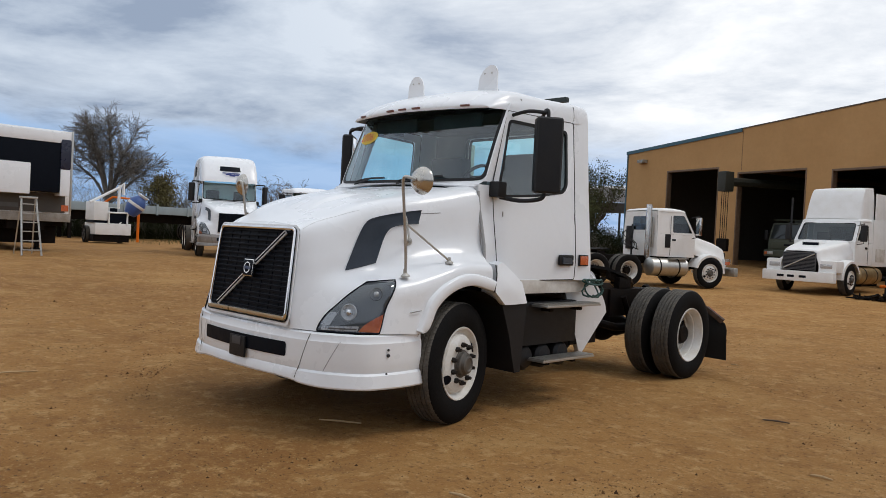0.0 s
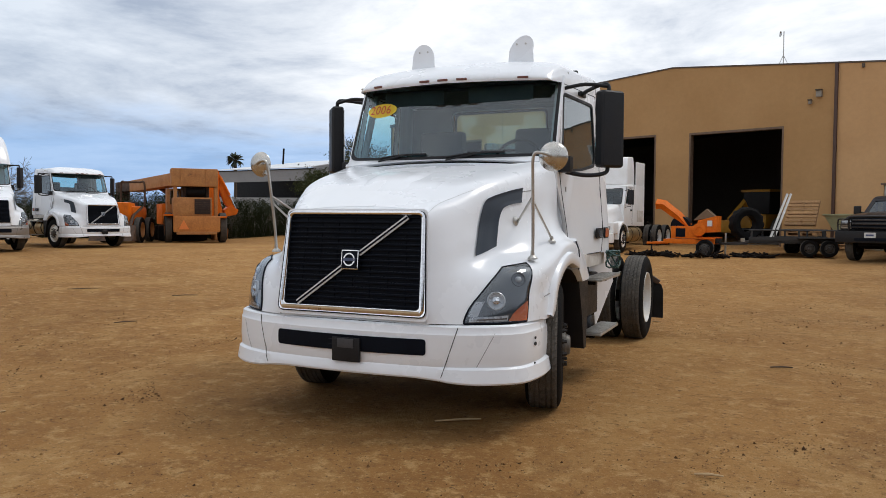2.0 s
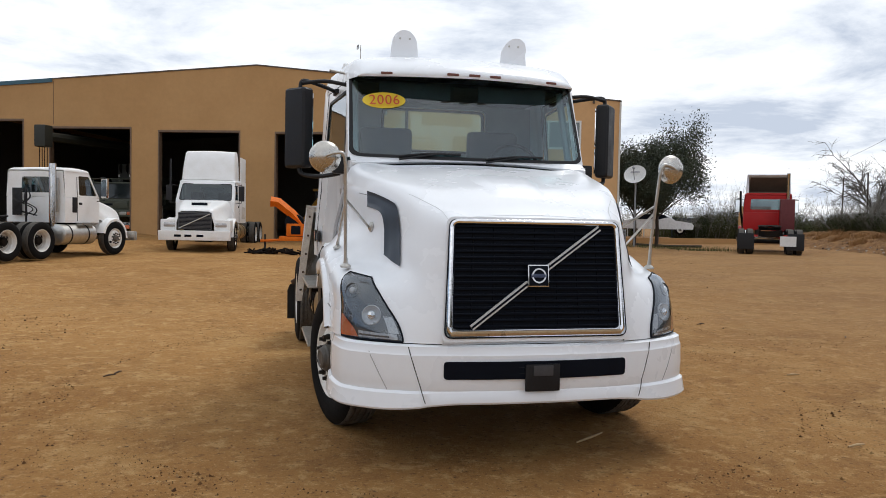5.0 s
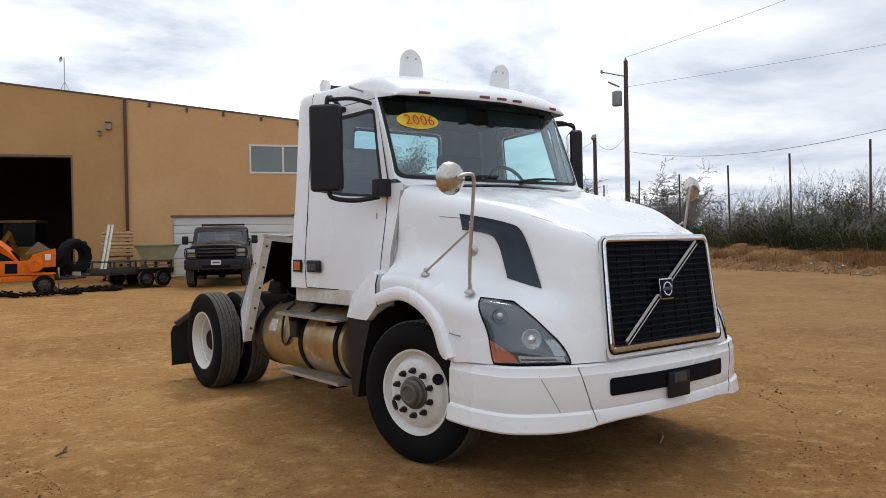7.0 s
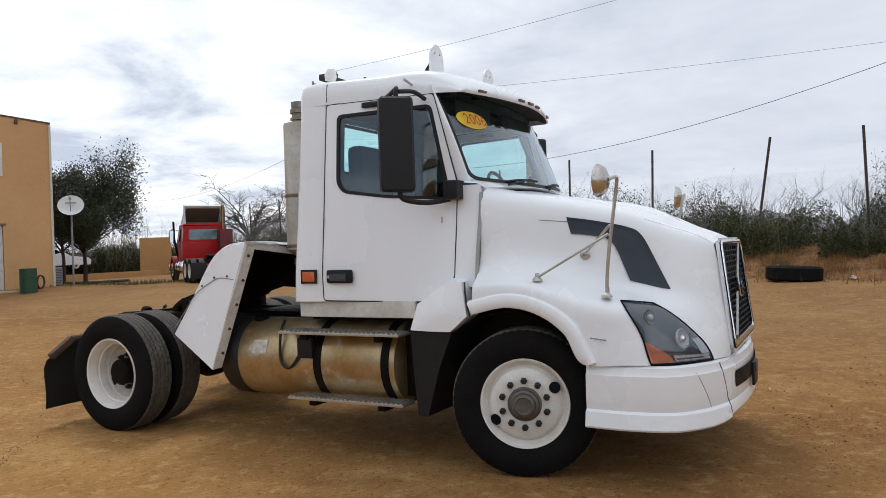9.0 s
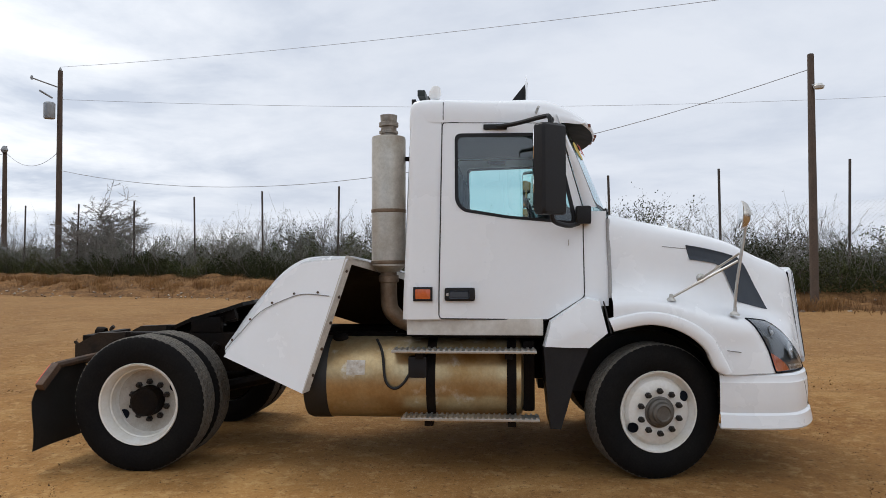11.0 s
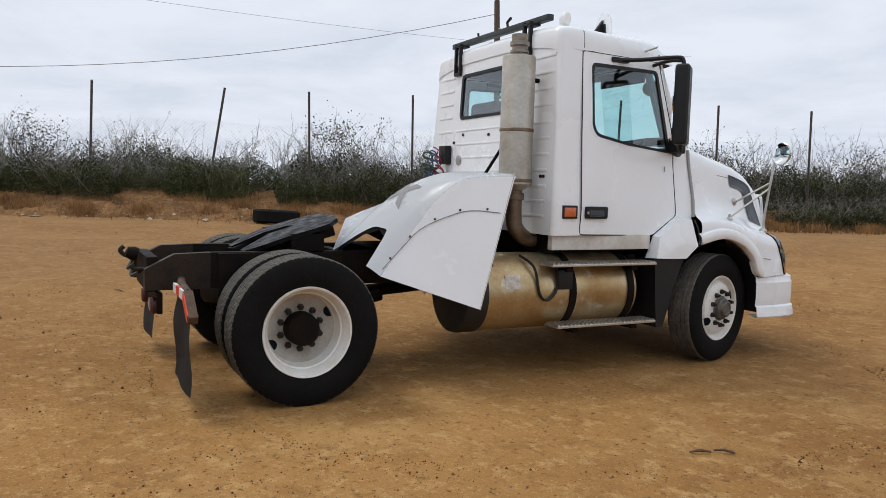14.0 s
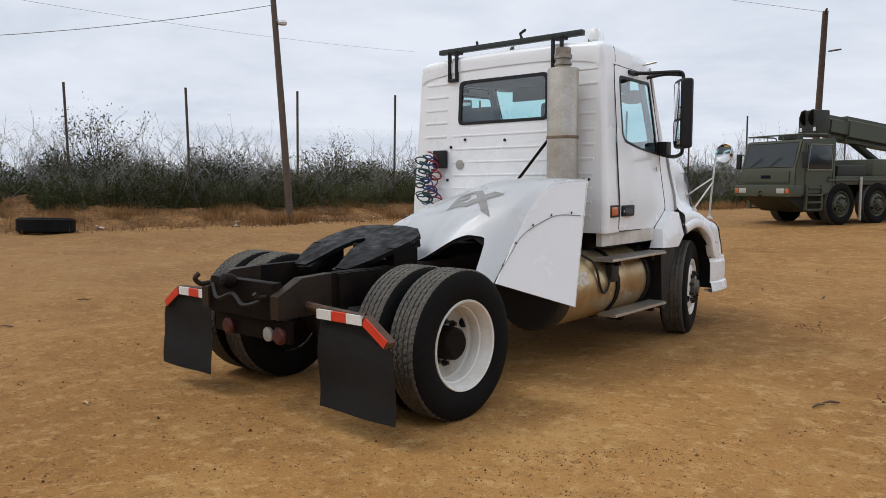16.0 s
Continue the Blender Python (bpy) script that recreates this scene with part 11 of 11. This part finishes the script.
def far_flatbed():
    t = thing("flatbed_trailer", "long pale grey flatbed trailer in the far row", "trailer", at=pose(-41.0, 15.5, ground_z(-41, 15.5), 0, 0, 0) @ Matrix.Diagonal((1, 1, 1.2, 1)))
    pm_ = mat("pale_blue_grey_steel", (0.30, 0.36, 0.38), 0.6, color2=(0.24, 0.29, 0.31), scale=2)
    part("deck", B(-1.2, 1.2, -6.5, 6.5, 1.35, 1.75, .03), pm_, t)
    for y in (-5, -3, -1, 1, 3, 5):
        part("stake_pocket", B(1.2, 1.26, y - .06, y + .06, 1.3, 1.85), pm_, t)
    part("main_beam", B(-.5, .5, -6, 6, .9, 1.35), IRON, t)
    for y in (4.0, 5.3):
        axle_set(t, y)
    part("landing_leg", B(-.9, -.7, -4, -3.85, 0, 1.1), IRON, t)
    part("landing_leg", B(.7, .9, -4, -3.85, 0, 1.1), IRON, t)


far_flatbed()
tk2 = thing("orange_frame", "orange steel frame of a parked implement", "implement", at=vm(-36.5, 12.8, 30))
part("frame", sweep(bmesh.new(), [(-1.2, 0, 1.9), (-.4, 0, 2.4), (1.2, 0, 2.3), (1.25, 0, 1.6)], .06, 6), ORANGE, tk2)
part("post", bar((-1.2, 0, 0), (-1.2, 0, 1.9), .07, 6), ORANGE, tk2)
part("post", bar((1.25, 0, 0), (1.25, 0, 1.6), .07, 6), ORANGE, tk2)


def small_loader():
    t = thing("wheel_loader", "small rusty orange wheel loader beside the crane", "loader", at=vm(-23.09, 18.83, 30))
    bm = B(-.55, .55, -.9, 1.1, .7, 1.55, .14)
    part("body", bm, ORANGE, t)
    part("hood", B(-.45, .45, -1.25, -.2, .85, 1.70, .18), ORANGE, t)
    part("seat", B(-.25, .25, .35, .85, 1.55, 1.75, .05), BLACK, t)
    for s in (1, -1):
        part("roll_bar", sweep(bmesh.new(), bend([(s * .5, .9, 1.5), (s * .5, .9, 2.55), (s * .3, .9, 2.62), (0, .9, 2.62)], 4), .045, 8), RUST, t)
        for y in (-.7, .8):
            rims_of(put_wheel(t, "drive", s, y, .72, 0, 1.05), "ochre", OCHRE)
        part("lift_arm", sweep(bmesh.new(), [(s * .55, .3, 1.5), (s * .55, -1.0, 1.15), (s * .55, -1.7, .5)], .07, 4), RUST, t)
    part("bucket", solid_poly(bmesh.new(), [(-.85, -1.65, .1), (-.85, -2.25, .12), (-.85, -1.7, .75)], (1.7, 0, 0)), RUST, t, smooth=False)
    for y in (-.7, .8):
        part("axle", bar((-.7, y, .54), (.7, y, .54), .08, 8), IRON, t)


small_loader()


def long_shed():
    t = thing("open_shed", "long low open shed with a white roof", "building", kind="structure", at=pose(-44, 54, 0, 0, 0, 20))
    roofm = mat("white_metal_roof", (0.70, 0.72, 0.74), 0.5, color2=(0.60, 0.62, 0.63), scale=1)
    clad = mat("pale_grey_cladding", (0.30, 0.31, 0.32), 0.7, color2=(0.25, 0.26, 0.27), scale=1)
    dark = mat("dark_shed_wall", (0.022, 0.025, 0.03), 0.85)
    part("roof", solid_poly(bmesh.new(), [(-1.9, -4.2, 5.60), (7.9, -4.2, 5.96), (13.5, 2.0, 7.25), (5.0, 3.0, 6.95)], (0, 0, .06)), roofm, t, smooth=False)
    part("fascia", solid_poly(bmesh.new(), [(-1.8, -4.02, 4.52), (7.85, -4.02, 4.80), (7.85, -4.02, 5.84), (-1.8, -4.02, 5.52)], (0, .08, 0)), clad, t, smooth=False)
    # dark strip stands for the roof edge's shadow on the fascia
    part("eave_shadow_board", solid_poly(bmesh.new(), [(-1.8, -4.06, 5.50), (7.9, -4.06, 5.80), (7.9, -4.06, 5.92), (-1.8, -4.06, 5.58)], (0, .04, 0)), dark, t, smooth=False)
    part("back_wall", B(-1.8, 7.8, 1.5, 1.7, 0, 5.2), dark, t, smooth=False)
    part("end_wall", B(7.6, 7.8, -3.9, 1.5, 0, 5.2), dark, t, smooth=False)
    part("low_wall", B(-1.8, 7.8, -3.98, -3.78, 0, 3.2), mat("pale_low_wall", (0.36, 0.38, 0.39), 0.8), t, smooth=False)
    for k in range(3):
        part("column", B(-1.7 + 4.6 * k, -1.55 + 4.6 * k, -3.75, -3.6, 3.2, 4.6), dark, t, smooth=False)
    # lean-to carried on posts at the east end
    part("lean_to_roof", solid_poly(bmesh.new(), [(7.0, -4.3, 5.95), (11.1, -4.3, 6.55), (24, -4.3, 5.6), (24, 3, 6.4), (7.0, 3, 6.4)], (0, 0, .08)), roofm, t, smooth=False)
    part("lean_to_fascia", solid_poly(bmesh.new(), [(7.1, -4.34, 5.92), (11.1, -4.34, 6.50), (24, -4.34, 5.55), (24, -4.34, 4.7), (11.1, -4.34, 5.3), (7.9, -4.34, 5.45)], (0, .05, 0)), clad, t, smooth=False)
    part("lean_to_beam", B(7.9, 24, -4.2, -4.0, 4.3, 5.2), mat("dark_beam", (0.05, 0.045, 0.04), 0.8), t, smooth=False)
    for k in range(6):
        part("post", bar((12.6 + 2.2 * k, -4.1, 0), (12.6 + 2.2 * k, -4.1, 4.4), .10, 8), dark, t)
    part("vent_pipe", bar((3.2, 0, 6.2), (3.3, 0, 8.0), .09, 6), IRON, t)


long_shed()
